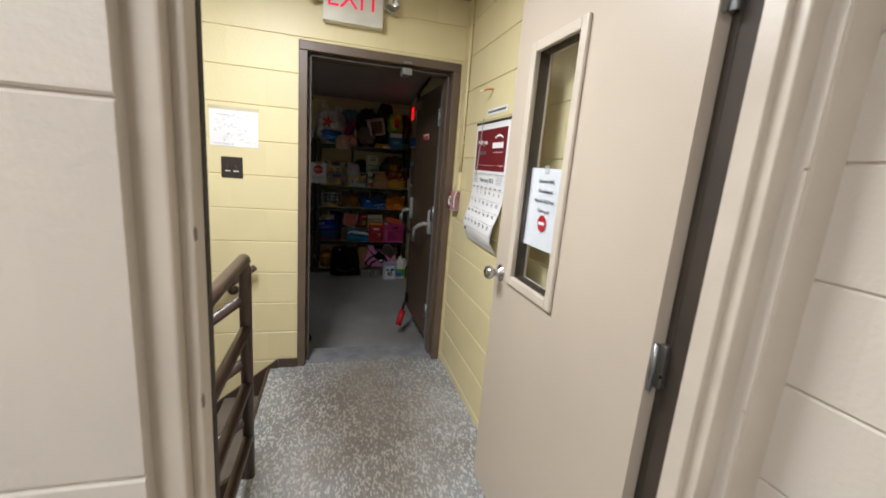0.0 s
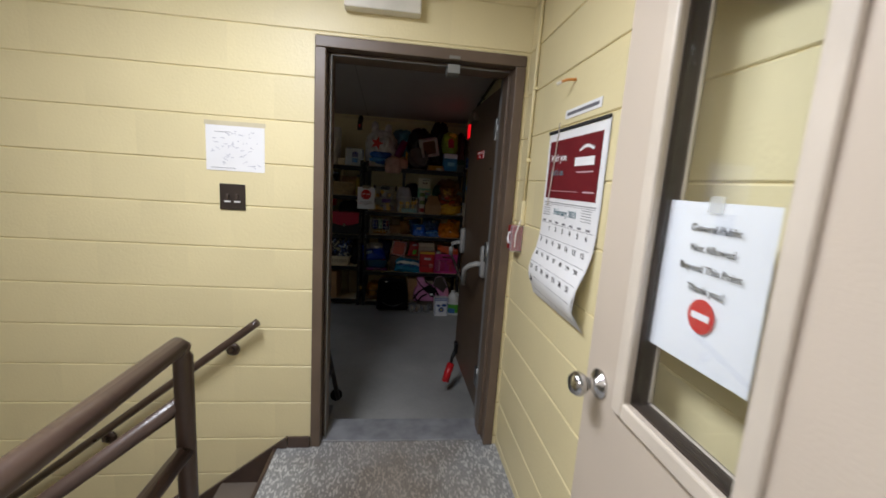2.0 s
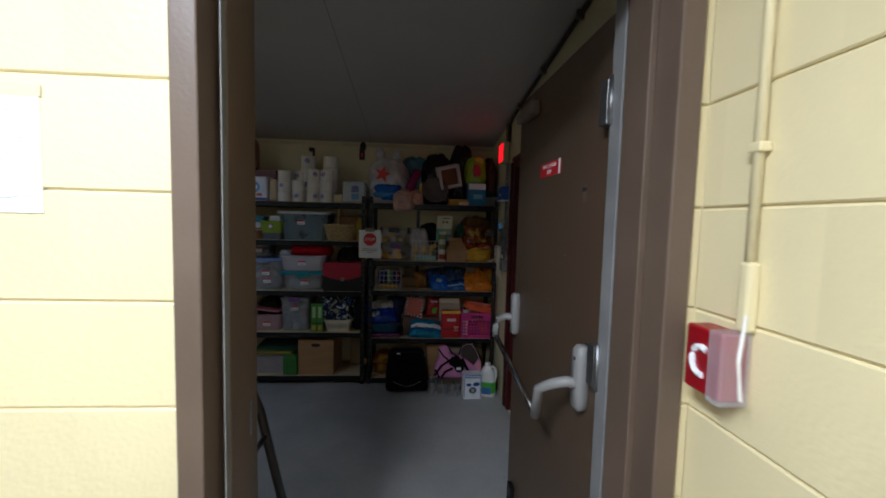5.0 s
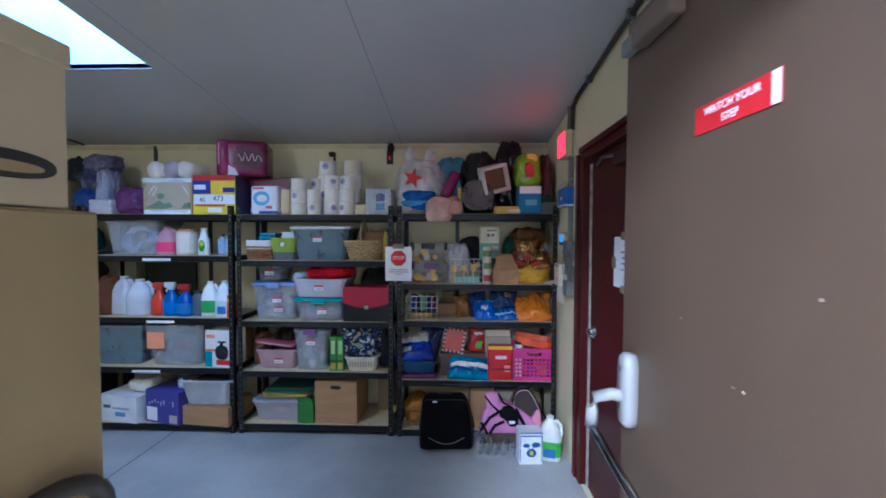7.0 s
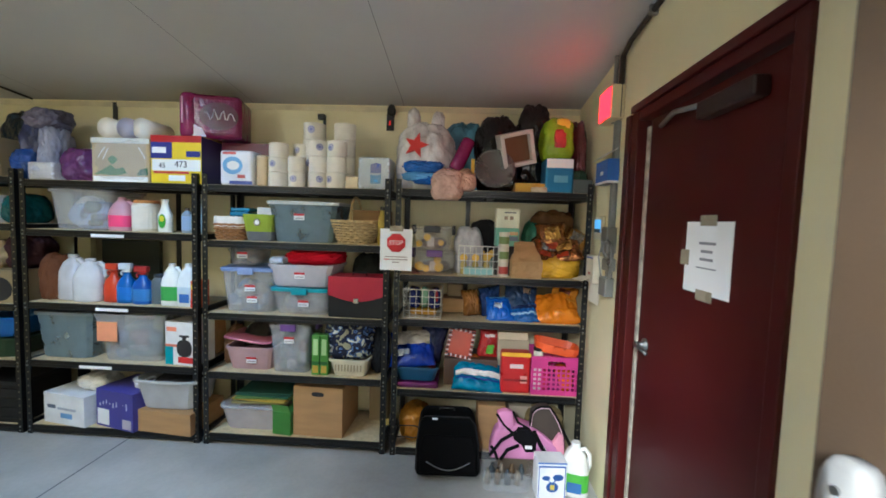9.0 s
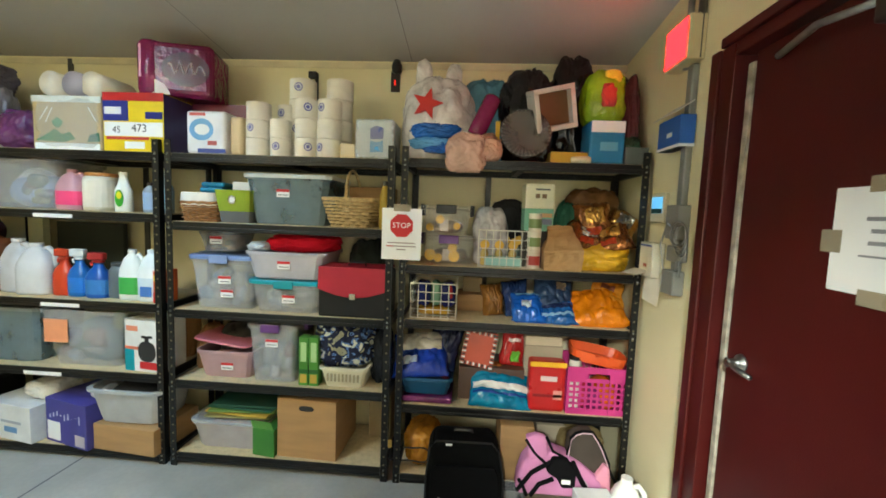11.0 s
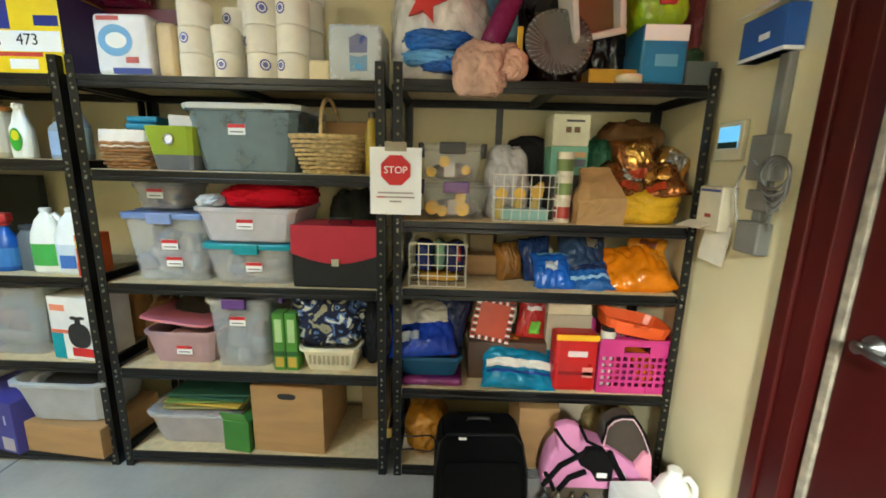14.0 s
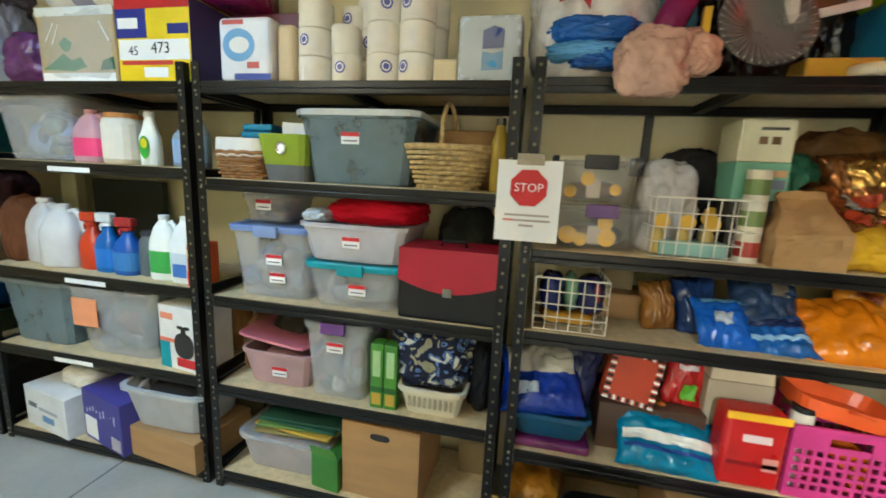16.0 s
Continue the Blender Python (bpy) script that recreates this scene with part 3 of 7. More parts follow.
for y, z in ((0.62, 1.22), (0.46, 1.13), (0.435, 1.13), (0.3, 1.31)):
    part("nick", lump(0.0015, 0.005, 0.006, int(y * 90), 0.5, level=1, cx=-0.0223, cy=y, z=z), CARD_W, bd, "pale paint nick")

# ---- structure: store room ----
SX0, SX1, SY0, SY1 = -4.4, 1.09, 2.905, 6.45


def roof(y):
    return 2.275 + SLOPE * (SY1 - y)


RED = (4.40, 5.345, FLOOR, 1.915)
solid("floor_store", boxm(SX0, SX1, 2.885, SY1, FLOOR - 0.1, FLOOR, 0), FLOOR_S, "grey painted concrete floor, stained and worn", "floor")
bm = bmesh.new()
for (x, y), (x2, y2), w in (((-2.12, 2.95), (-2.125, 6.4), 0.006), ((-2.12, 5.0), (-4.3, 5.05), 0.006)):
    d = (Vector((x2, y2, 0)) - Vector((x, y, 0))).normalized()
    s = Vector((-d.y, d.x, 0)) * w
    z = FLOOR + 0.0008
    bm.faces.new([bm.verts.new(v) for v in ((x + s.x, y + s.y, z), (x - s.x, y - s.y, z), (x2 - s.x, y2 - s.y, z), (x2 + s.x, y2 + s.y, z))])
solid("floor_joint", bm, GREYINK, "dark control joint in the concrete floor", "floor")
store_back = solid("wall_store_back", boxm(SX0, SX1 + 0.2, SY1, SY1 + 0.15, FLOOR - 0.1, 3.0, 0), PLASTER, "cream painted wall behind the shelves", "wall")
wall_box("wall_store_right", cut((2.905, SY1 - 0.001, FLOOR - 0.1, 3.0), [RED]), "y", SX1, SX1 + 0.2, PLASTER, "cream painted wall with a maroon door")
solid("wall_store_left", boxm(SX0 - 0.15, SX0, 2.75, SY1 + 0.15, FLOOR - 0.1, 3.0, 0), PLASTER, "plain cream painted wall", "wall")
solid("wall_store_front", boxm(SX0, -0.22, 2.902, 2.916, FLOOR - 0.1, 3.0, 0), PLASTER, "plain cream painted wall", "wall")
solid("wall_store_front_right", boxm(0.78, SX1, 2.902, 2.916, FLOOR - 0.1, 3.0, 0), PLASTER, "plain cream painted wall", "wall")
solid("wall_store_over_door", boxm(-0.22, 0.78, 2.902, 2.916, 2.066, 3.0, 0), PLASTER, "plain cream painted wall over the doorway", "wall")
SKY_HOLE = (-2.2, -1.62, 3.9, 5.12)
bm = bmesh.new()
for x0, x1, y0, y1 in cut((SX0, SX1, SY0 + 0.012, SY1), [SKY_HOLE]):
    box(bm, x0, x1, y0, y1, 0, 0.03)
for v in bm.verts:
    v.co.z += roof(v.co.y)
ceiling = solid("ceiling_store", bm, CEIL, "grey-white sloping board ceiling with thin seams", "ceiling")
bm = bmesh.new()
for x in (-3.1, -1.47, -0.27):
    for k in range(2):
        y0, y1 = SY0 + 0.02 + k * 1.77, SY0 + 1.79 + k * 1.75
        z = [roof(y) - 0.0012 for y in (y0, y1)]
        bm.faces.new([bm.verts.new(v) for v in ((x - 0.002, y0, z[0]), (x + 0.002, y0, z[0]), (x + 0.002, y1, z[1]), (x - 0.002, y1, z[1]))])
solid("ceiling_seam", bm, mat("shadowed_seam_filler", lin(134, 131, 128), 0.8), "thin dark seam between ceiling boards", "ceiling")
shaft = thing("skylight", (0, 0, 0), "white skylight shaft with a clear pane", "skylight", kind="structure")
WHITE = mat("white_gloss_board", lin(225, 228, 232), 0.5, var=0.05)
a, b, c, d = SKY_HOLE
for x0, x1, y0, y1 in ((a - 0.03, a, c - 0.03, d + 0.03), (b, b + 0.03, c - 0.03, d + 0.03), (a, b, c - 0.03, c), (a, b, d, d + 0.03)):
    bm = boxm(x0, x1, y0, y1, 0, 3.02, 0)
    for v in bm.verts:
        if v.co.z < 1:
            v.co.z = roof(v.co.y) + 0.002
    part("shaft_board", bm, WHITE, shaft)
part("glazing_bar", boxm(a, b, (c + d) / 2 - 0.02, (c + d) / 2 + 0.02, 2.96, 2.98, 0.004), WHITE, shaft)
pn = part("pane", boxm(a, b, c, d, 3.0, 3.005, 0), PLEXI, shaft)
pn.visible_shadow = False
roof_over = bmesh.new()
for x0, x1, y0, y1 in cut((SX0 - 0.15, SX1 + 0.2, SY0, SY1 + 0.15), [SKY_HOLE]):
    box(roof_over, x0, x1, y0, y1, 3.022, 3.1)
solid("roof", roof_over, GREYM, "plain roof over the store room", "roof")
# made-up housing for the store room's fill lamp, kept out of view
fx = thing("store_fill_fixture", (-2.2, 3.55, 2.51), "assumed white metal fluorescent ceiling fixture, out of view", "ceiling light")
part("frame", boxm(-0.16, 0.16, -0.6, 0.6, 0.0, 0.05, 0.004), CREAM_F, fx)
for y in (-0.5, 0.5):
    part("hanger", boxm(-0.01, 0.01, y - 0.01, y + 0.01, 0.048, roof(3.55 + y) - 2.51 + 0.004, 0), CREAM_F, fx)

# maroon outside door in the right-hand wall, closed
rf = thing("door_frame_outside", (0, 0, 0), "maroon painted steel door frame", "door frame", kind="structure")
part("jamb", boxm(SX1 - 0.016, SX1 + 0.12, RED[1] - 0.002, RED[1] + 0.075, FLOOR, 1.962, 0.004), MAROON, rf)
part("casing", boxm(SX1 - 0.028, SX1 - 0.001, RED[1] + 0.0755, RED[1] + 0.128, FLOOR, 1.961, 0.005), MAROON, rf)
part("jamb", boxm(SX1 - 0.016, SX1 + 0.12, RED[0] - 0.05, RED[0] + 0.002, FLOOR, 1.962, 0.004), MAROON, rf)
part("casing", boxm(SX1 - 0.027, SX1 - 0.001, RED[0] - 0.1, RED[1] + 0.074, 1.9625, 2.0, 0.005), MAROON, rf)
part("head", boxm(SX1 - 0.015, SX1 + 0.12, RED[0] + 0.003, RED[1] - 0.003, RED[3] - 0.002, 1.961, 0.004), MAROON, rf)
rd = thing("door_3", (SX1 + 0.03, RED[0] + 0.006, FLOOR + 0.012), "closed maroon painted steel outside door with a taped paper", "door", kind="structure")
W3 = RED[1] - RED[0] - 0.012
part("leaf", boxm(0.0, 0.045, 0.0, W3 - 0.045, 0.0, RED[3] - FLOOR - 0.02, 0.002), MAROON, rd)
part("edge_strip", boxm(-0.008, 0.045, W3 - 0.042, W3 - 0.014, 0.0, RED[3] - FLOOR - 0.05, 0.003), mat("worn_pale_edge", lin(188, 178, 160), 0.5, var=0.35, scale=22, bump=0.3, bscale=60), rd, "bare worn metal edge strip")
bm = lathem([(0.001, 0.0), (0.032, 0.0), (0.03, 0.008), (0.014, 0.014), (0.014, 0.045), (0.018, 0.05), (0.001, 0.052)], 20)
bm.transform(pose(0.0, W3 - 0.125, 1.055, 0, -90, 0))
part("handle_rose", bm, STEEL, rd, "worn steel lever", smoothed=True)
part("lever", tube(bmesh.new(), [(-0.045, W3 - 0.125, 1.055), (-0.05, W3 - 0.17, 1.05), (-0.048, W3 - 0.24, 1.045)], 0.009, 10), STEEL, rd, smoothed=True)
part("closer_arm", tube(bmesh.new(), [(-0.01, W3 - 0.16, 2.085), (-0.05, W3 - 0.35, 2.095), (-0.04, W3 - 0.55, 2.07)], 0.011, 8), STEEL, rd, "steel closer arm", smoothed=True)
part("closer_body", boxm(-0.055, 0.0, 0.12, 0.42, 2.02, 2.085, 0.01, 3), plastic(44, 28, 25, 0.45), rd, "brown door closer")
SOFTINK = mat("soft_grey_ink", lin(146, 146, 152), 0.7)
sheet = thing("taped_paper", (SX1 + 0.029, 4.78, 1.14), "white paper notice taped to the maroon door", "notice")
part("sheet", boxm(-0.0016, 0.0, -0.14, 0.14, 0.0, 0.27, 0), PAPER, sheet)
for k, w in enumerate((0.1, 0.07, 0.08)):
    part("text_line", boxm(-0.0024, -0.0017, -w / 2, w / 2, 0.185 - k * 0.03, 0.195 - k * 0.03, 0), SOFTINK, sheet)
part("text_line", boxm(-0.0024, -0.0017, -0.06, 0.06, 0.095, 0.1, 0), SOFTINK, sheet)
TAPEG = mat("yellowed_clear_tape", lin(176, 164, 140), 0.25, alpha=0.75)
for y, z, w, h in ((0.0, 0.275, 0.05, 0.04), (0.0, -0.005, 0.05, 0.04), (0.14, 0.13, 0.03, 0.06)):
    part("tape", boxm(-0.0032, -0.0026, y - w, y + w, z - h / 2, z + h / 2, 0), TAPEG, sheet)
# ---- shelving ----
SF, SB = 5.935, 6.40           # front and back of the racks
LEVELS = {"a": (1.60, 1.27, 0.695, 0.285, -0.19), "b": (1.585, 1.24, 0.72, 0.30, -0.18),
          "c": (1.585, 1.205, 0.70, 0.28, -0.165), "d": (1.595, 1.02, 0.715, 0.225, -0.19)}


def rack(x0, x1, levels, label, top=1.655):
    """A bolt-free steel rack: four slotted angle posts, beams round each level and boards on them."""
    rk = thing("shelving_unit", (x0, SF, FLOOR), label, "shelving unit", "storage racks")
    w, d, z0 = x1 - x0, SB - SF, FLOOR
    for sx in (0, 1):
        for sy in (0, 1):
            bm = bmesh.new()
            xa, xb = (0, 0.038) if sx == 0 else (w - 0.038, w)
            ya, yb = (0, 0.003) if sy == 0 else (d - 0.003, d)
            box(bm, xa, xb, ya, yb, 0, top - z0)
            xc, xd = (0, 0.003) if sx == 0 else (w - 0.003, w)
            yc, yd = (0.003, 0.04) if sy == 0 else (d - 0.04, d - 0.003)
            box(bm, xc, xd, yc, yd, 0, top - z0)
            post = part("post", bm, BLACK, rk)
            if sy == 0:
                # pale discs paint the light that shows through the slots
                bm = bmesh.new()
                z = 0.05
                while z < top - z0 - 0.02:
                    xm = (xa + xb) / 2
                    lathe(bm, [(0.0062, 0), (0.0062, 0.0006)], 8)
                    bmesh.ops.transform(bm, verts=bm.verts[-16:], matrix=pose(xm, -0.0002, z, 90))
                    bm.verts.ensure_lookup_table()
                    z += 0.0508
                part("slot_row", bm, HOLE, post, "row of keyhole slots, pale discs for light showing through")["kind"] = "stuff"
                bm = bmesh.new()
                for lv in levels:
                    for dz in (-0.012, -0.04):
                        bmesh.ops.create_icosphere(bm, subdivisions=1, radius=0.006, matrix=Matrix.Translation(((xa + xb) / 2, -0.003, lv - z0 + dz)))
                part("rivets", bm, STEEL, post, "shiny beam rivets")["kind"] = "stuff"
    for lv in levels:
        z = lv - z0
        for ya, yb in ((-0.002, 0.028), (d - 0.028, d + 0.002)):
            bm = bmesh.new()
            box(bm, 0.04, w - 0.04, ya, yb, z - 0.05, z - 0.028, 0.004)
            box(bm, 0.04, w - 0.04, ya + 0.004 if ya < 0 else ya, yb if ya < 0 else yb - 0.004, z - 0.029, z - 0.002, 0.003)
            part("beam", bm, BLACK, rk)
        for xa, xb in ((0.004, 0.026), (w - 0.026, w - 0.004)):
            part("side_beam", boxm(xa, xb, 0.042, d - 0.042, z - 0.05, z - 0.003, 0.003), BLACK, rk)
        part("centre_brace", boxm(w / 2 - 0.02, w / 2 + 0.02, 0.03, d - 0.03, z - 0.045, z - 0.016, 0.002), BLACK, rk)
        part("shelf_board", boxm(0.03, w - 0.03, 0.012, d - 0.012, z - 0.0145, z, 0.001), DECK, rk, "raw particle board")
    return rk


rack(-4.20, -2.915, LEVELS["a"], "black steel boltless rack with dark crates and tubs")
rack(-2.88, -1.60, LEVELS["b"], "black steel boltless rack of cleaning supplies")
rack(-1.565, -0.268, LEVELS["c"], "black steel boltless rack of bins and paper rolls")
rack(-0.232, 1.062, LEVELS["d"], "black steel boltless rack of party supplies and snacks")
# ---- kinds of things ----
LB, LC, LD, LA = LEVELS["b"], LEVELS["c"], LEVELS["d"], LEVELS["a"]
EPS = 0.0008


def at(x0, x1, yf, d, z, turn=0.0):
    return pose((x0 + x1) / 2, yf + d / 2, z + EPS, 0, 0, turn)


def shelf_tag(parent, x, z, yf, w=0.074, h=0.044):
    p = part("paper_label", boxm(x - w / 2, x + w / 2, yf - 0.0012, yf, z, z + h, 0), PAPER, parent, "white and red paper label")
    part("red_band", boxm(x - w / 2, x + w / 2, yf - 0.002, yf - 0.0013, z + h * 0.66, z + h, 0), REDINK, p)
    part("text_line", boxm(x - w * 0.38, x + w * 0.38, yf - 0.002, yf - 0.0013, z + h * 0.22, z + h * 0.34, 0), GREYINK, p)


def tote(x0, x1, yf, d, z, h, body, label, lid=None, taper=0.87, contents=(), tags=(), latch=None, turn=0.0, category="storage bin", rim=1.05, group=""):
    """A moulded plastic bin: open tapered shell with a rolled rim, and as seen a lid, latches, labels and what fills it."""
    w = (x1 - x0) / rim
    t = thing("storage_bin", at(x0, x1, yf, d, z, turn), label, category, group)
    sx, sy, dd = w / 2, d / rim / 2, d / rim
    prof = [(0.001, 0), (taper - 0.02, 0), (taper, 0.008), (1, h - 0.02), (rim, h - 0.018), (rim, h), (0.985, h), (0.98, h - 0.02), (taper - 0.03, 0.006), (0.001, 0.006)]
    part("shell", lathem(prof, 44, sx, sy, square=9), body, t)
    for k, (m, fw, fd, fh, seed, cx) in enumerate(contents):
        part("filling", lump(w * taper * fw, dd * taper * fd, h * fh, seed, 0.2, 2.5, 3, 0.12, cx=cx * w, z=0.008), m, t, smoothed=True)
    if body is CLEAR and contents:
        pick = random.Random(contents[0][4])
        for k in range(7):
            c = pick.choice(((150, 150, 156), (110, 120, 140), (150, 136, 118), (130, 104, 104), (112, 124, 116), (176, 174, 170), (84, 88, 96)))
            part("filling", lump(w * pick.uniform(0.14, 0.28), dd * 0.2, h * pick.uniform(0.16, 0.34), k + contents[0][4], 0.3, 2.5, 3, 0.1, cx=w * taper * pick.uniform(-0.36, 0.36), cy=-dd * taper * 0.37, z=0.01 + h * pick.uniform(0.0, 0.42), fold=0.8), plastic(*c, 0.4, "film"), t, smoothed=True)
    if lid:
        part("lid", lathem([(0.001, h + 0.001), (rim, h + 0.0005), (rim + 0.02, h - 0.01), (rim + 0.025, h + 0.008), (rim, h + 0.014), (0.93, h + 0.015), (0.9, h + 0.009), (0.001, h + 0.009)], 44, sx, sy, square=9), lid, t)
    if latch:
        for sgn in (-1, 1):
            part("latch", boxm(sgn * sx * 1.07 - 0.012, sgn * sx * 1.07 + 0.012, -0.045, 0.045, h - 0.045, h + 0.02, 0.004), latch, t)
        part("front_latch", boxm(-0.055, 0.055, -sy * 1.08 - 0.014, -sy * 1.08 - 0.001, h - 0.03, h + 0.018, 0.004), latch, t)
    for x, zz in tags:
        f = taper + (1 - taper) * min(1.0, (zz + 0.046) / h)
        shelf_tag(t, x, zz, -sy * f - 0.003)
    return t


def carton(x0, x1, yf, d, z, h, m, label, turn=0.0, open_top=False, hole=False, tape=True, name="cardboard_box", lid=False):
    t = thing(name, at(x0, x1, yf, d, z, turn), label, "box")
    w = x1 - x0
    a, b, c, e, th = -w / 2, w / 2, -d / 2, d / 2, 0.004
    if not open_top:
        part("body", boxm(a, b, c, e, 0, h - 0.0005, 0.003), m, t)
        for s in (-1, 1):
            y0, y1 = sorted((s * 0.0015, s * (d / 2 - 0.001)))
            part("flap", boxm(a + 0.001, b - 0.001, y0, y1, h, h + 0.003, 0.001), m, t)
        if tape:
            part("tape", boxm(-0.025 if w < d else a, 0.025 if w < d else b, c if w < d else -0.025, e if w < d else 0.025, h + 0.0032, h + 0.0038, 0), TAPE, t, "shiny packing tape")
    else:
        for x, y, xx, yy in ((a, c, b, c + th), (a, e - th, b, e), (a, c + th, a + th, e - th), (b - th, c + th, b, e - th)):
            part("side", boxm(x, xx, y, yy, 0, h, 0.001), m, t)
        part("bottom", boxm(a + th, b - th, c + th, e - th, 0, th, 0), m, t)
        for s in (-1, 1):
            bm = boxm(a + 0.006, b - 0.006, 0, d * 0.32, -th / 2, th / 2, 0.001)
            bm.transform(pose(0, s * (d / 2), h, (-50 if s > 0 else 230)))
            part("flap", bm, m, t)
    if hole:
        # black oval on the face paints the shaded inside of the hole
        bm = lathem([(0.045, 0), (0.045, 0.0012)], 20, 1.0, 0.36, square=3)
        bm.transform(pose(0, c - 0.0001, h * 0.86, 90))
        part("hand_hole", bm, INK, t, "hand hole drawn as a black oval for its shaded inside")
    return t


def bottle(x, y, z, h, r, m, label, cap, wrap=None, shoulder=0.72, neck=0.35, sy=0.7, category="bottle", capr=None, group="", turn=0.0):
    t = thing("bottle", pose(x, y, z + EPS, 0, 0, turn), label, category, group)
    c = h * 0.9
    part("body", lathem([(0.001, 0), (r * 0.9, 0.0), (r, h * 0.03), (r, h * shoulder * 0.55), (r * 0.97, h * shoulder), (r * 0.75, h * (shoulder + 0.08)), (r * neck, c - h * 0.02), (r * neck, c)], 22, 1, sy, square=2.6), m, t, smoothed=True)
    cr = capr or r * neck * 1.15
    part("cap", lathem([(cr, c), (cr, h * 0.985), (cr * 0.9, h), (0.001, h)], 16, 1, min(1, sy + 0.2)), cap, t)
    if wrap:
        part("label", lathem([(r * 1.012, h * 0.1), (r * 1.014, h * shoulder * 0.92)], 22, 1, sy, square=2.6), wrap, t)
    return t


def jug(x, y, z, h, w, m, label, cap, wrap=None, patch=None, turn=0.0, name="jug", group=""):
    """A blow-moulded jug with a looped handle and a screw cap."""
    t = thing(name, pose(x, y, z + EPS, 0, 0, turn), label, "jug", group)
    r = w / 2
    part("body", lathem([(0.001, 0), (r * 0.93, 0), (r, h * 0.04), (r, h * 0.5), (r * 0.93, h * 0.62), (r * 0.62, h * 0.82), (r * 0.3, h * 0.92), (r * 0.26, h * 0.95)], 26, 1, 0.72, square=3.4), m, t, smoothed=True)
    part("handle", tube(bmesh.new(), [(r * 0.3, 0, h * 0.86), (r * 0.62, 0, h * 0.9), (r * 0.95, 0, h * 0.8), (r * 1.0, 0, h * 0.62), (r * 0.9, 0, h * 0.5)], r * 0.17, 10), m, t, smoothed=True)
    part("cap", lathem([(r * 0.33, h * 0.935), (r * 0.33, h * 0.995), (r * 0.28, h), (0.001, h)], 16), cap, t)
    if wrap:
        part("label", lathem([(r * 1.012, h * 0.12), (r * 1.014, h * 0.46)], 26, 1, 0.72, square=3.4), wrap, t)
    if patch:
        part("label_patch", boxm(-r * 0.5, r * 0.5, -r * 0.78, -r * 0.74, h * 0.1, h * 0.3, 0.002), patch, t)
    return t


def spray(x, y, z, h, r, m, head, label, wrap=None, turn=0.0):
    t = thing("spray_bottle", pose(x, y, z + EPS, 0, 0, turn), label, "spray bottle")
    b = h * 0.78
    part("body", lathem([(0.001, 0), (r * 0.95, 0), (r, h * 0.03), (r, b * 0.55), (r * 0.8, b * 0.72), (r * 0.42, b * 0.86), (r * 0.34, b)], 22, 1, 0.7, square=2.5), m, t, smoothed=True)
    part("collar", lathem([(r * 0.42, b), (r * 0.42, b + h * 0.05)], 16), head, t)
    bm = boxm(-r * 0.85, r * 0.55, -r * 0.28, r * 0.28, b + h * 0.055, h, r * 0.12)
    part("spray_head", bm, head, t)
    part("trigger", tube(bmesh.new(), [(-r * 0.45, 0, b + h * 0.07), (-r * 0.7, 0, b - h * 0.02), (-r * 0.62, 0, b - h * 0.09)], r * 0.1, 6), head, t)
    if wrap:
        part("label", lathem([(r * 1.012, h * 0.08), (r * 1.014, b * 0.52)], 22, 1, 0.7, square=2.5), wrap, t)
    return t


def bag(x0, x1, yf, d, z, h, m, label, seed=1, rough=0.2, fold=0.5, name="plastic_bag", category="bag", freq=2.0, parts=(), level=5, square=3.2):
    """A soft bag; parts: further lumps (name, material, w, d, h, cx, cy, cz) that show through or stick out."""
    t = thing(name, at(x0, x1, yf, d, z), label, category)
    part("bag_body", lump(x1 - x0, d, h, seed, rough, freq, level, fold=fold, square=square), m, t, smoothed=True)
    for k, (nm, mm, w, dd, hh, cx, cy, cz) in enumerate(parts):
        part(nm, lump(w, dd, hh, seed + 3 + k, 0.2, 2.5, 5, 0.05, cx, cy, cz, fold=0.8, square=3.2), mm, t, smoothed=True)
    return t


def wire_basket(x0, x1, yf, d, z, h, label, nx=7, nz=5):
    t = thing("wire_basket", at(x0, x1, yf, d, z), label, "basket")
    w = x1 - x0
    a, b, c, e = -w / 2, w / 2, -d / 2, d / 2
    for k in range(nz):
        zz = 0.004 + (h - 0.006) * k / (nz - 1)
        part("rim" if k == nz - 1 else "wire_hoop", tube(bmesh.new(), [(a, c, zz), (b, c, zz), (b, e, zz), (a, e, zz)], 0.0035 if k == nz - 1 else 0.0022, 6, True), WIRE, t)
    for k in range(nx + 1):
        x = a + w * k / nx
        part("wire", tube(bmesh.new(), [(x, c, h), (x, c, 0.004), (x, e, 0.004), (x, e, h)], 0.0022, 5), WIRE, t)
    for k in (1, 2, 3):
        y = c + d * k / 4
        part("wire", tube(bmesh.new(), [(a, y, h), (a, y, 0.004), (b, y, 0.004), (b, y, h)], 0.0022, 5), WIRE, t)
    return t


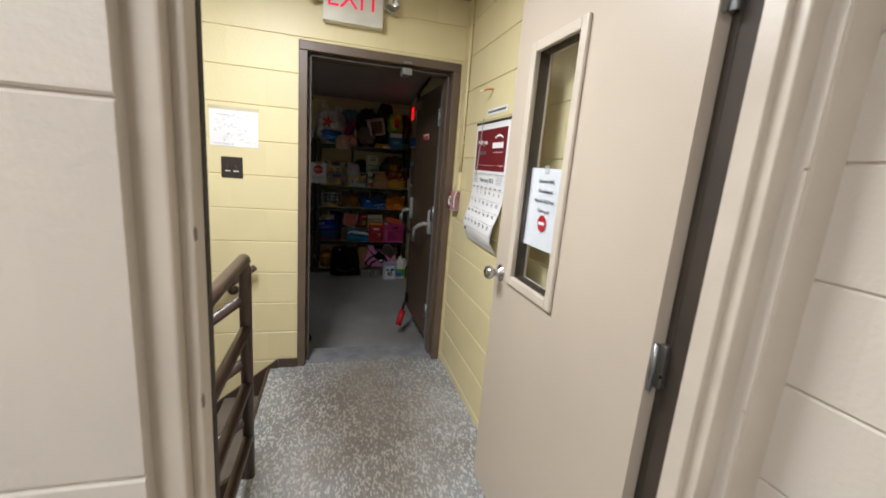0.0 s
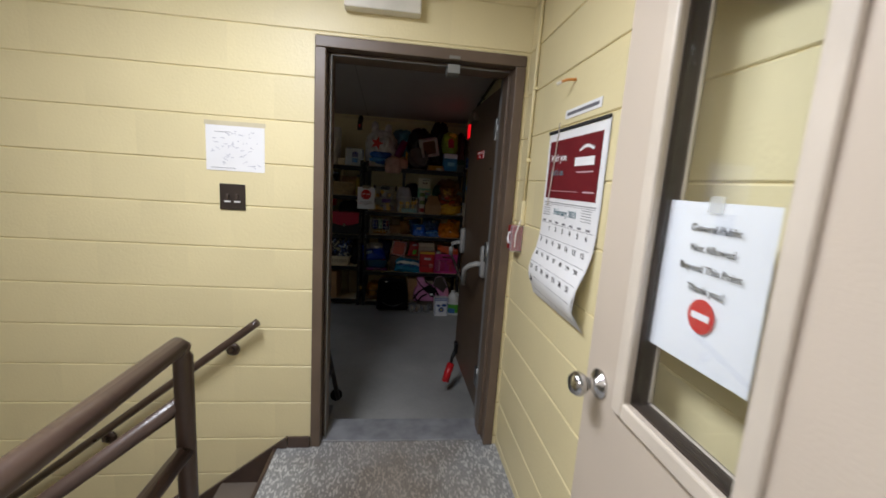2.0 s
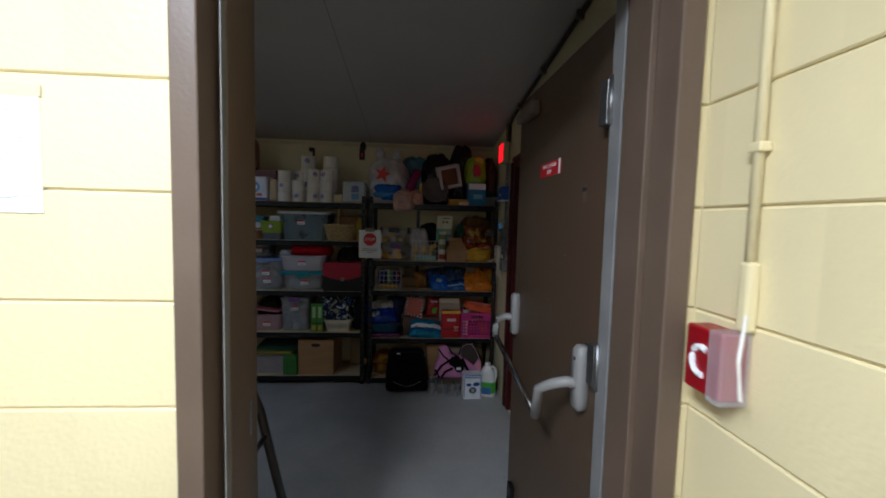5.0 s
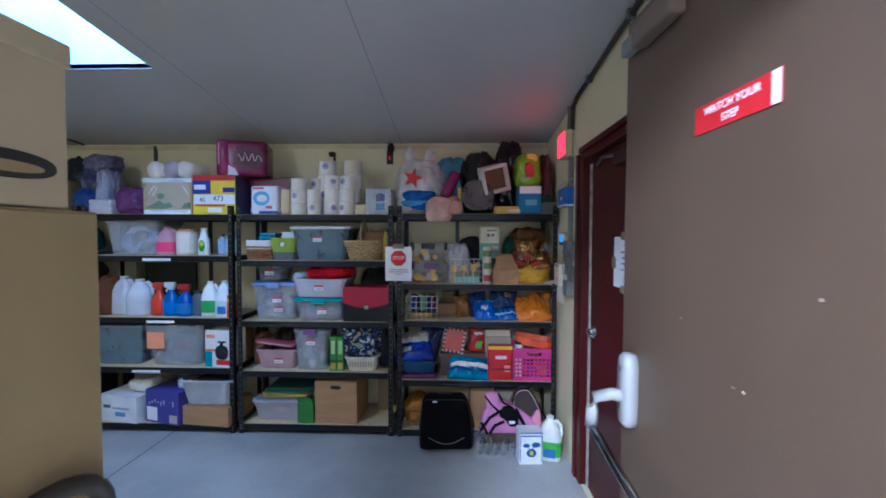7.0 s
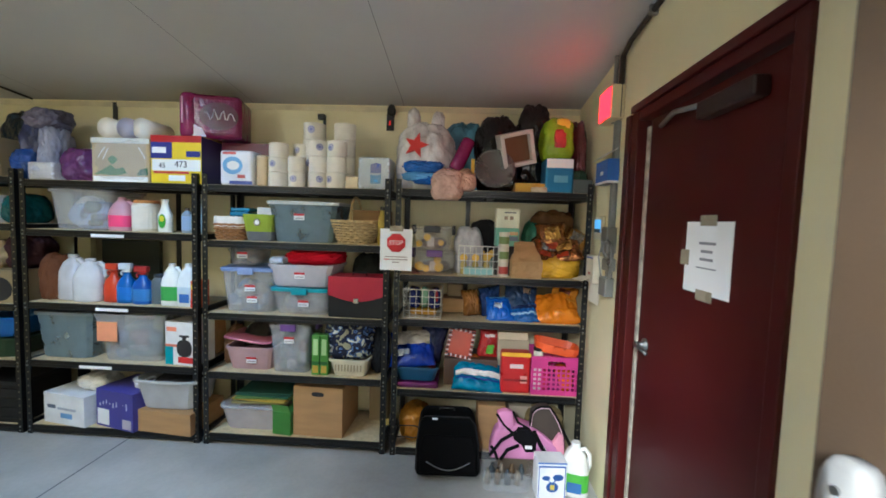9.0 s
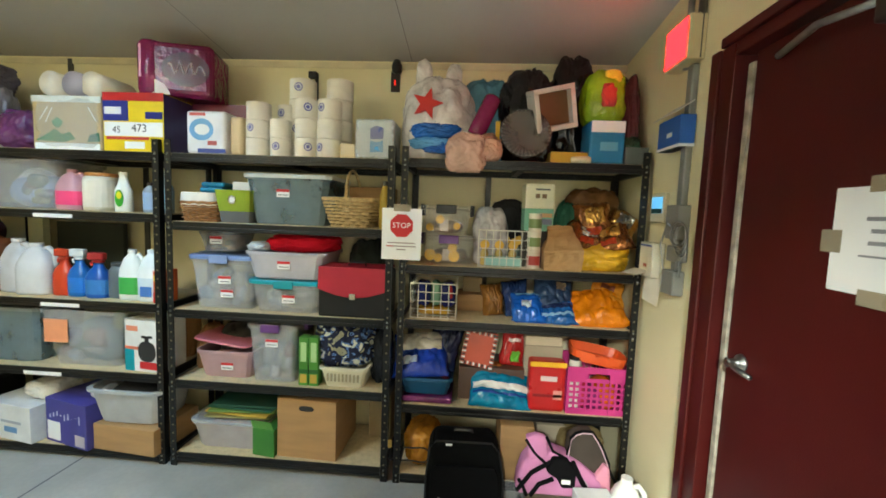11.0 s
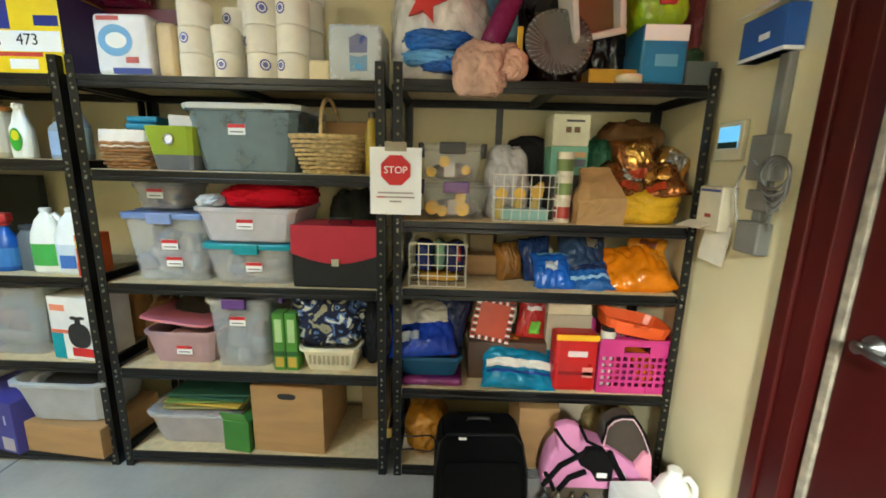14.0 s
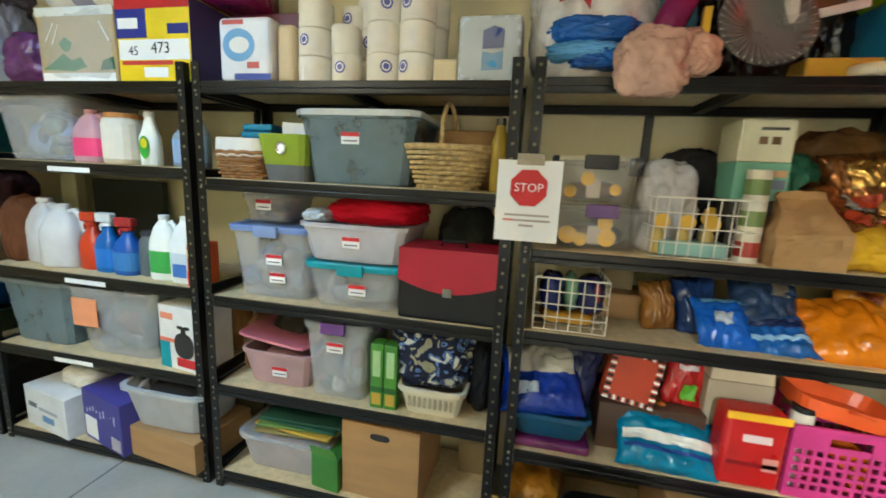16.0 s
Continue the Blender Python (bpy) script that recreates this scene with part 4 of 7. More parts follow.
def woven(x0, x1, yf, d, z, h, m, label, rows=9, flare=0.72, handle=0.0, round_=2.6, n=72):
    """A woven basket: upright stakes with wavy strands laid round them."""
    t = thing("wicker_basket", at(x0, x1, yf, d, z), label, "basket")
    sx, sy = (x1 - x0) / 2, d / 2

    def ring(f, zz, wave, ph, rr):
        pts = []
        for k in range(n):
            a = 2 * math.pi * k / n
            c, s = math.cos(a), math.sin(a)
            g = (abs(c) ** round_ + abs(s) ** round_) ** (-1 / round_)
            o = wave * math.sin(a * 14 + ph)
            pts.append(((f * sx + o) * g * c, (f * sy + o) * g * s, zz))
        return tube(bmesh.new(), pts, rr, 6, True)
    for k in range(rows):
        f = flare + (1 - flare) * k / (rows - 1)
        part("strand", ring(f - 0.02, 0.008 + (h - 0.02) * k / (rows - 1), 0.0055, (k % 2) * math.pi, h / rows * 0.45), m, t)
    part("rim", ring(0.99, h - 0.006, 0.0015, 0, 0.009), m, t)
    part("base", lathem([(0.001, 0), (flare * 0.96, 0.0), (flare * 0.96, 0.008), (0.001, 0.009)], 32, sx, sy, square=round_), m, t)
    if handle:
        part("handle", tube(bmesh.new(), [(0.0 + 0.004 * math.sin(6 * k), -sy * 0.95 * math.cos(math.pi * k / 16), h * 0.9 + (handle - h * 0.9) * math.sin(math.pi * k / 16)) for k in range(17)], 0.009, 7), m, t)
    return t


def roll(x, y, z, r, h, seal=None, group="stacked paper rolls", label="white wrapped paper roll standing in a stack"):
    t = thing("paper_roll", pose(x, y, z + EPS, 0, 0, (x * 977) % 60 - 30), label, "paper roll", group)
    part("roll_body", lathem([(r * 0.36, 0.0), (r * 0.95, 0.0), (r * 0.985, 0.0015), (r, 0.005), (r, 0.012), (r, h - 0.012), (r, h - 0.005), (r * 0.985, h - 0.0015), (r * 0.95, h - 0.0003), (r * 0.4, h - 0.001), (r * 0.36, h - 0.004), (r * 0.33, h * 0.8), (r * 0.33, 0.004)], 28), TISSUE, t, smoothed=True)
    if seal:
        for q, mm, lift in ((0.21, seal, 0.0), (0.15, PAPER, 0.0012), (0.1, seal, 0.0022)):
            bm = lathem([(h * q, 0), (h * q, 0.001)], 18)
            bm.transform(pose(0.0, -r - 0.0002 - lift, h * 0.55, 90))
            part("print_mark", bm, mm, t, "round blue printed mark")
    return t


def pack(x0, x1, yf, d, z, h, m, label, bands=(), turn=0.0, name="paper_pack", category="package", film=False, bevel=0.012, logo=None):
    """A boxy wrapped pack; bands: (name, x0, x1, z0, z1, material) as shares of its front."""
    t = thing(name, at(x0, x1, yf, d, z, turn), label, category)
    w = x1 - x0
    part("body", boxm(-w / 2, w / 2, -d / 2, d / 2, 0, h, bevel, 3), m, t)
    for nm, a, b, c, e, mm in bands:
        part(nm, boxm(-w / 2 + a * w, -w / 2 + b * w, -d / 2 - 0.0012, -d / 2 + 0.0004, c * h, e * h, 0.0004, 1), mm, t)
    if logo:
        cx, cz, rx, rz, mm = logo
        bm = lathem([(1, 0), (1, 0.0009)], 26, rx, rz)
        bm.transform(pose(-w / 2 + cx * w, -d / 2 - 0.0013, cz * h, 90))
        part("printed_oval", bm, mm, t)
        bm = lathem([(1, 0), (1, 0.0009)], 26, rx * 0.62, rz * 0.5)
        bm.transform(pose(-w / 2 + cx * w + 0.004, -d / 2 - 0.0023, cz * h, 90))
        part("oval_centre", bm, PAPER, t)
    if film:
        part("wrap", lump(w * 1.03, d * 1.03, h * 1.02, int(w * 900), 0.03, 6, 4, 0.06, fold=0.12, square=12), FILM, t, "shiny clear wrap", smoothed=True)
    return t


def flat(pts, y, thick=0.0012):
    """A thin printed shape on a front face, given as (x, z) corners."""
    bm = bmesh.new()
    f = bm.faces.new([bm.verts.new((x, y, zz)) for x, zz in pts])
    ext = bmesh.ops.extrude_face_region(bm, geom=[f])
    bmesh.ops.translate(bm, verts=[v for v in ext["geom"] if isinstance(v, bmesh.types.BMVert)], vec=(0, -thick, 0))
    return bm


def oval(cx, cz, rx, rz, n=28, wave=0.0):
    return [((rx + wave * math.sin(5 * a)) * math.cos(a) + cx, (rz + wave * math.cos(4 * a)) * math.sin(a) + cz) for a in (2 * math.pi * k / n for k in range(n))]


def can(x, y, z, r, h, m, label, band, group="stacked cans"):
    t = thing("food_can", pose(x, y, z + EPS), label, "can", group)
    part("body", lathem([(0.001, 0), (r, 0.0), (r, 0.004), (r * 0.97, 0.006), (r * 0.97, h - 0.006), (r, h - 0.004), (r, h), (r * 0.9, h - 0.003), (0.001, h - 0.003)], 20), m, t)
    part("label", lathem([(r * 0.985, h * 0.2), (r * 0.985, h * 0.7)], 20), band, t)
    return t


def pillow(w, h, thick, seed, u0=-1.0, u1=1.0, v0=-1.0, v1=1.0, lift=0.0, nu=30, nv=24, closed=True):
    """A sealed film pouch standing on its lower seam: two bulging sheets joined round the edge, with folds running in from it."""
    bm = bmesh.new()
    off = Vector((seed * 3.7, seed * 1.9, seed * 5.3))

    def sheet(side):
        rows = []
        for j in range(nv + 1):
            v = v0 + (v1 - v0) * j / nv
            row = []
            for i in range(nu + 1):
                u = u0 + (u1 - u0) * i / nu
                g = max(0.0, (1 - abs(u) ** 3) * (1 - abs(v) ** 3.5)) ** 0.62
                n = noise.noise(Vector((u * 1.3, v * 1.3, side)) + off)
                crease = noise.noise(Vector((u * 3.1, v * 2.2, side * 2)) - off)
                pleat = noise.noise(Vector((u * 11, v * 1.5, side)) + off) * abs(v) ** 3
                y = thick / 2 * g * (1 + 0.3 * n - 0.26 * math.exp(-(crease / 0.16) ** 2)) + 0.006 * pleat * min(1, g * 3)
                x = u * w / 2 * (1 - 0.07 * (1 - v * v)) + 0.01 * noise.noise(Vector((v * 2, seed, 0.5)))
                row.append(bm.verts.new((x, side * (y + lift) + 0.02 * noise.noise(Vector((u, v, seed * 2.1))), (v + 1) / 2 * h + 0.006 * noise.noise(Vector((u * 4, seed, v))))))
            rows.append(row)
        for a, b in zip(rows, rows[1:]):
            for k in range(nu):
                bm.faces.new((a[k], a[k + 1], b[k + 1], b[k]))
    sheet(-1)
    if closed:
        sheet(1)
        bmesh.ops.remove_doubles(bm, verts=bm.verts, dist=0.0008)
    return bm


def pouch(x, y, z, w, h, thick, m, label, tilt=(-50, 0, 0), seed=1, prints=(), name="snack_bag"):
    """A printed film pouch leaning back; prints: (name, material, u0, u1, v0, v1) on its front."""
    t = thing(name, pose(x, y, z + EPS, *tilt), label, "snack bag")
    part("pouch_body", pillow(w, h, thick, seed), m, t, smoothed=True)
    for nm, mm, a, b, c, d in prints:
        part(nm, pillow(w, h, thick, seed, a, b, c, d, 0.006, 24, 22, False), mm, t, smoothed=True)
    return t
P = plastic
SILVER = mat("crinkled_silver_film", (0.55, 0.55, 0.56), 0.22, metal=0.8, bump=0.8, bscale=25)
GOLDF = mat("gold_foil", (0.75, 0.42, 0.10), 0.2, metal=0.85, var=0.35, scale=14, bump=0.9, bscale=22)
COPPER = mat("copper_foil", (0.45, 0.17, 0.05), 0.22, metal=0.75, var=0.4, scale=14, bump=0.9, bscale=22)

# ---- rack of cleaning supplies ----
z = LB[0]
t = pack(-2.375, -1.955, 5.965, 0.34, z, 0.30, P(186, 164, 124, 0.7), "clear-wrapped bale of paper towels with green print", [("white_foot", 0.03, 0.97, 0.0, 0.12, PAPER), ("white_head", 0.0, 1.0, 0.88, 1.0, P(226, 230, 226))], film=True)
GREENP = P(24, 116, 56)
part("green_print", flat([(-0.19, 0.05), (-0.02, 0.042), (0.05, 0.06), (0.02, 0.1), (-0.03, 0.085), (-0.07, 0.115), (-0.13, 0.08)], -0.1708), GREENP, t, "green leafy print")
part("green_print", flat(oval(-0.055, 0.15, 0.032, 0.026, 18, 0.004), -0.1708), GREENP, t, "green leafy print")
part("green_print", flat([(0.12, 0.045), (0.2, 0.05), (0.195, 0.1), (0.14, 0.085)], -0.1708), P(30, 92, 60), t, "green leafy print")
# near-white bars paint highlights on the creased film
for x, zz, a in ((-0.13, 0.2, 35), (-0.1, 0.19, 28), (0.16, 0.2, -30)):
    bm = boxm(-0.0018, 0.0018, -0.177, -0.1755, -0.045, 0.045, 0.0005)
    bm.transform(pose(x, 0, zz, 0, a, 0))
    part("film_crease", bm, P(236, 238, 234, 0.15), t, "painted highlight along a crease in the film")
t = thing("paper_towel_roll", pose(-2.17, 6.13, z + 0.305), "white paper towel rolls lying on the wrapped bale", "paper roll")
for k, x in enumerate((-0.11, 0.03, 0.14)):
    bm = lathem([(0.001, 0), (0.066, 0), (0.07, 0.006), (0.07, 0.24), (0.001, 0.245)], 24)
    bm.transform(pose(x, 0.1, 0.07, 90))
    part("roll_body", bm, (TISSUE, P(176, 172, 190), TISSUE)[k], t, smoothed=True)
t = pack(-1.945, -1.585, 5.965, 0.40, z, 0.325, P(236, 206, 20, 0.45), "yellow and blue carton of paper towels with numbers", [
    ("red_band", 0.0, 1.0, 0.86, 1.0, P(196, 40, 44)), ("blue_corner", 0.0, 0.42, 0.52, 0.86, P(40, 50, 140)), ("white_panel", 0.02, 0.98, 0.26, 0.5, PAPER),
    ("blue_panel", 0.7, 0.98, 0.56, 0.68, P(40, 50, 140)), ("red_line", 0.05, 0.75, 0.2, 0.25, P(200, 60, 60)), ("white_square", 0.35, 0.68, 0.05, 0.17, PAPER)], bevel=0.003, name="printed_carton", category="box")
words("lettering", "45", 0.05, pose(-0.1, -0.2018, 0.118), INK, t)
words("lettering", "473", 0.062, pose(0.035, -0.2018, 0.128), INK, t)
part("logo_bar", boxm(-0.17, -0.07, -0.2018, -0.2013, 0.205, 0.245, 0), PAPER, t)
part("side_panel", boxm(0.1802, 0.1812, -0.2, 0.2, 0.004, 0.32, 0), P(64, 52, 96), t, "dark blue printed side")
# the pale band is a highlight painted on the magenta film
t = pack(-1.80, -1.40, 6.02, 0.30, z + 0.328, 0.30, P(128, 24, 78, 0.3, "film"), "magenta plastic pack of bathroom tissue", [("shine", 0.05, 0.1, 0.3, 0.9, P(210, 140, 180))], turn=14, bevel=0.035)
part("dark_oval", flat(oval(0.06, 0.15, 0.125, 0.095), -0.15), P(84, 16, 42, 0.3), t, "dark red printed oval")
part("pale_corner", flat([(-0.12, 0.006), (-0.02, 0.004), (-0.05, 0.06), (-0.1, 0.085)], -0.15), P(222, 206, 222), t, "pale printed corner")
part("script_mark", tube(bmesh.new(), [(-0.03 + 0.012 * k, -0.1535, 0.15 + 0.028 * math.sin(k * 1.5) + 0.02 * (k % 5 == 0)) for k in range(17)], 0.004, 6), P(232, 214, 222), t, "pale looping print")
part("rounded_end", lathem([(0.001, 0.0), (0.06, 0.0), (0.07, 0.015), (0.07, 0.28), (0.06, 0.298), (0.001, 0.3)], 22, cx=-0.135, cy=-0.09), P(150, 40, 104, 0.3, "film"), t, "magenta film over a roll", smoothed=True)
t = thing("bedding_bundle", at(-3.0, -2.68, 5.96, 0.34, LB[0]), "crumpled navy, white and grey wrapped bedding in a heap", "bedding")
for k, (c, w, dd, hh, cx, cy, cz) in enumerate((((58, 62, 100), 0.2, 0.26, 0.46, -0.05, 0.02, 0.0), ((170, 174, 200), 0.15, 0.2, 0.38, 0.07, -0.03, 0.0), ((40, 74, 146), 0.17, 0.14, 0.21, -0.07, -0.1, 0.0), ((206, 210, 226), 0.17, 0.12, 0.11, 0.08, -0.12, 0.0), ((116, 112, 138), 0.24, 0.22, 0.15, 0.0, 0.0, 0.37))):
    part("folded_blanket", lump(w, dd, hh, 71 + k, 0.3, 2.4, 5, 0.12, cx, cy, cz, fold=1.1, square=3.6), P(*c, 0.3, "film"), t, smoothed=True)
pack(-2.83, -2.64, 5.95, 0.14, z, 0.12, P(212, 214, 228), "small white wrapped pack", film=True)
bag(-2.66, -2.40, 5.97, 0.3, z, 0.235, P(104, 54, 110, 0.3, "film"), "purple plastic bag of supplies", 9, 0.25)
z = LB[1]
tote(-2.74, -2.27, 5.97, 0.38, z, 0.28, CLEAR, "clear plastic bin of blue and white cloths", contents=[(P(150, 170, 204, kind="cloth"), 0.9, 0.9, 0.7, 3, 0), (P(236, 236, 236, kind="cloth"), 0.45, 0.6, 0.85, 5, -0.15)], lid=CLEAR)
jug(-2.23, 6.05, z, 0.24, 0.16, P(228, 176, 190, alpha=0.75), "half-full bottle of bright pink soap with a loop handle", P(206, 150, 160), wrap=P(240, 70, 130))
bottle(-2.055, 6.06, z, 0.225, 0.083, P(222, 214, 196), "white tub of wipes with a tan lid", P(188, 128, 72), wrap=P(232, 226, 214), shoulder=0.86, neck=0.82, sy=1.0, category="tub")
bottle(-1.91, 6.05, z, 0.235, 0.05, P(238, 240, 236), "white dish soap bottle with a green and yellow label", P(236, 238, 236), shoulder=0.55, neck=0.42, sy=0.62)
t = thing("soap_label", pose(-1.912, 6.0175, z + 0.03), "green and yellow printed soap label on the white bottle", "label")
bm = lathem([(1, 0), (1, 0.001)], 22, 0.027, 0.05)
bm.transform(pose(0, 0, 0.05, 90))
part("green_oval", bm, P(60, 160, 50), t)
bm = lathem([(1, 0), (1, 0.001)], 18, 0.017, 0.022)
bm.transform(pose(0, -0.0012, 0.068, 90))
part("yellow_oval", bm, P(226, 214, 40), t)
bottle(-1.755, 6.06, z, 0.18, 0.038, P(170, 186, 204, alpha=0.7), "small clear bottle with a dark cap", P(60, 50, 44), wrap=P(150, 176, 214))
bottle(-1.675, 6.07, z, 0.25, 0.052, P(196, 214, 228, alpha=0.65), "tall clear refill bottle", P(214, 222, 230), wrap=P(176, 206, 226), shoulder=0.6)
z = LB[2]
jug(-2.66, 6.10, z, 0.33, 0.2, P(222, 224, 232, alpha=0.9), "big translucent white plastic jug", P(230, 230, 236), turn=-10)
jug(-2.49, 6.06, z, 0.31, 0.2, P(226, 228, 234, alpha=0.9), "translucent white plastic jug with a loop handle", P(232, 232, 236), turn=12)
spray(-2.315, 6.06, z, 0.28, 0.065, P(206, 62, 30), P(196, 60, 34), "orange-red spray cleaner bottle")
spray(-2.205, 6.05, z, 0.285, 0.066, P(24, 106, 190, alpha=0.92), P(220, 226, 232), "blue glass cleaner spray bottle with white head", wrap=P(40, 120, 210))
spray(-2.075, 6.04, z, 0.27, 0.072, P(26, 92, 186, alpha=0.92), P(176, 44, 50), "blue spray cleaner bottle with a red head", wrap=P(60, 124, 196))
bottle(-1.965, 6.05, z, 0.215, 0.05, P(92, 104, 116), "slate grey cleaner bottle", P(60, 66, 74), shoulder=0.75, neck=0.6)
jug(-1.85, 6.03, z, 0.30, 0.135, P(236, 240, 240), "white bleach jug with a green label", P(238, 240, 240), wrap=P(74, 172, 82), group="bleach jugs")
jug(-1.72, 6.02, z, 0.305, 0.14, P(232, 238, 242), "white cleaner jug with a yellow and blue label", P(236, 240, 240), wrap=P(206, 222, 236), patch=P(70, 120, 200), group="bleach jugs")
pack(-1.665, -1.605, 5.955, 0.12, z, 0.19, P(222, 96, 40, 0.5), "orange and red detergent box", [("red_foot", 0, 1, 0, 0.35, P(204, 52, 40)), ("yellow_arc", 0.05, 0.95, 0.68, 0.86, P(236, 200, 60))], bevel=0.003, name="detergent_box", category="box")
pack(-2.68, -2.2, 6.355, 0.04, z, 0.43, P(40, 46, 38, 0.6), "dark green board standing at the back", bevel=0.003, name="dark_board", category="board")
pack(-2.83, -2.72, 6.3, 0.05, z, 0.46, P(196, 190, 150), "pale carton standing at the back", bevel=0.003, name="upright_carton", category="box")
bag(-2.86, -2.72, 6.0, 0.24, z, 0.33, P(112, 72, 50, kind="cloth"), "brown cloth bundle on a shelf", 31)
z = LB[3]
tote(-2.875, -2.42, 5.975, 0.36, z, 0.33, CLEARG, "smoky grey plastic storage bin with a grey lid", lid=P(120, 128, 132), contents=[(P(88, 98, 100, kind="cloth"), 0.9, 0.9, 0.8, 7, 0)])
t = tote(-2.425, -1.86, 5.95, 0.4, z, 0.35, CLEAR, "clear flared bin with an orange note and cloths", contents=[(P(92, 112, 116, kind="cloth"), 0.92, 0.9, 0.72, 8, 0.02), (P(196, 204, 210, kind="cloth"), 0.4, 0.4, 0.5, 2, -0.1), (P(96, 112, 70, kind="cloth"), 0.3, 0.6, 0.95, 6, 0.25)], taper=0.78)
part("orange_note", boxm(-0.22, -0.07, -0.188, -0.185, 0.15, 0.29, 0), P(238, 158, 116), t, "orange paper note")
t = pack(-1.86, -1.625, 5.965, 0.2, z, 0.31, P(234, 234, 234, 0.5), "white and teal carton of rubbish bags", [("orange_line", 0.05, 0.4, 0.78, 0.88, P(230, 140, 110)), ("teal_panel", 0.0, 0.28, 0.0, 0.42, P(20, 150, 166)), ("salmon_band", 0.0, 0.45, 0.42, 0.48, P(226, 120, 96)), ("red_strip", 0.45, 0.98, 0.06, 0.2, P(206, 36, 40))], bevel=0.003, name="printed_carton", category="box", turn=-8)
for nm, cx, cz, rx, rz in (("black_bag_picture", 0.04, 0.125, 0.062, 0.062), ("tie_picture", 0.04, 0.195, 0.016, 0.022), ("tie_picture", 0.02, 0.212, 0.02, 0.009), ("tie_picture", 0.062, 0.214, 0.02, 0.008)):
    bm = lathem([(1, 0), (1, 0.0008)], 24, rx, rz, square=2.5)
    bm.transform(pose(cx, -0.1006, cz, 90))
    part(nm, bm, P(34, 34, 38), t)
bag(-1.78, -1.63, 6.2, 0.16, z, 0.34, P(150, 110, 70, kind="cloth"), "brown bundle behind the carton", 12)
z = LB[4]
pack(-2.78, -2.40, 5.95, 0.34, z, 0.225, P(232, 234, 238, 0.5), "white carton of paper goods with blue print", [("blue_print", 0.42, 0.7, 0.22, 0.38, P(110, 160, 214)), ("grey_print", 0.1, 0.3, 0.5, 0.62, P(90, 100, 120)), ("grey_line", 0.35, 0.8, 0.48, 0.56, P(170, 178, 196))], bevel=0.004, name="printed_carton", category="box", turn=-10)
bag(-2.62, -2.38, 6.02, 0.22, z + 0.23, 0.1, P(238, 236, 232, 0.4, "film"), "white plastic bag on the carton", 17, 0.3)
t = pack(-2.37, -2.01, 5.935, 0.30, z, 0.275, P(70, 66, 150, 0.5), "open purple-blue carton with a white label", [("white_label", 0.04, 0.36, 0.06, 0.48, PAPER), ("pale_label", 0.72, 0.95, 0.05, 0.3, P(190, 180, 190))] + [("streak", 0.1 + 0.09 * k, 0.13 + 0.09 * k, 0.55 + 0.04 * (k % 4), 0.63 + 0.05 * (k % 3), P(196, 196, 222)) for k in range(9)], bevel=0.003, name="printed_carton", category="box", turn=-14)
bag(-2.14, -2.02, 5.99, 0.12, z + 0.277, 0.07, P(226, 228, 240, 0.4, "film"), "white wrapper sticking out of the carton", 5)
t = carton(-2.03, -1.61, 5.91, 0.34, z, 0.155, CARD, "opened low brown cardboard box", turn=-6, tape=False)
tote(-2.08, -1.60, 5.90, 0.36, z + 0.165, 0.215, P(214, 216, 220, alpha=0.6), "translucent dish tub of dark cloths stacked on a box", contents=[(P(50, 50, 54, kind="cloth"), 1.0, 1.0, 0.98, 4, 0)], taper=0.82, rim=1.1)
for lv, x in ((LB[1], -2.24), (LB[2], -2.22), (LB[3], -2.35)):
    t = thing("shelf_strip", pose(x, SF - 0.0045, lv - 0.044), "white paper strip stuck on the shelf beam", "label", "beam labels")
    part("strip", boxm(-0.12, 0.12, 0, 0.0015, 0, 0.022, 0), PAPER, t)

# ---- dark rack ----
z = LA[0]
carton(-3.56, -3.07, 5.96, 0.3, z, 0.27, CARD_D, "tan cardboard box with a strip of tape", turn=4)
bag(-3.32, -3.0, 6.15, 0.24, z, 0.5, P(34, 44, 54, 0.35, "film"), "dark blue-grey crumpled plastic bag", 21, 0.3)
bag(-3.86, -3.58, 5.97, 0.3, z, 0.3, P(150, 120, 176, 0.3, "film"), "pale purple bag with yellow goods", 22, 0.3, parts=[("yellow_bundle", P(226, 186, 70), 0.1, 0.1, 0.2, 0.08, -0.12, 0.0)])
bag(-3.66, -3.40, 6.18, 0.2, z, 0.42, P(196, 160, 120, 0.3, "film"), "tan paper bundle at the back", 24)
z = LA[1]
pack(-3.42, -3.12, 5.97, 0.3, z, 0.2, P(222, 222, 226, 0.5), "plain white cardboard carton on a shelf", bevel=0.004, name="white_carton", category="box")
bag(-3.80, -3.44, 5.96, 0.3, z, 0.24, P(222, 206, 206, 0.3, "film"), "white bag with red print", 26, parts=[("red_print", P(190, 60, 60), 0.12, 0.05, 0.14, 0, -0.15, 0.05)])
bag(-3.11, -2.94, 5.98, 0.28, z, 0.22, P(30, 92, 96, 0.3, "film"), "crumpled teal plastic bag of goods", 27)
z = LA[2]
t = carton(-3.42, -2.94, 5.96, 0.36, z, 0.235, CARD_D, "tan cardboard cat house with cut-out holes", tape=False)
# black discs paint the shade inside the cut-outs
for x, zz, r in ((-0.12, 0.11, 0.07), (0.1, 0.1, 0.095)):
    bm = lathem([(r, 0), (r, 0.001)], 22, 1, 0.9)
    bm.transform(pose(x, -0.1806, zz, 90))
    part("cut_out", bm, INK, t, "cut-out hole drawn as a black disc for its shaded inside")
bag(-3.36, -3.1, 5.99, 0.26, z + 0.24, 0.2, CARD_D, "torn tan cardboard pieces", 28, 0.45)
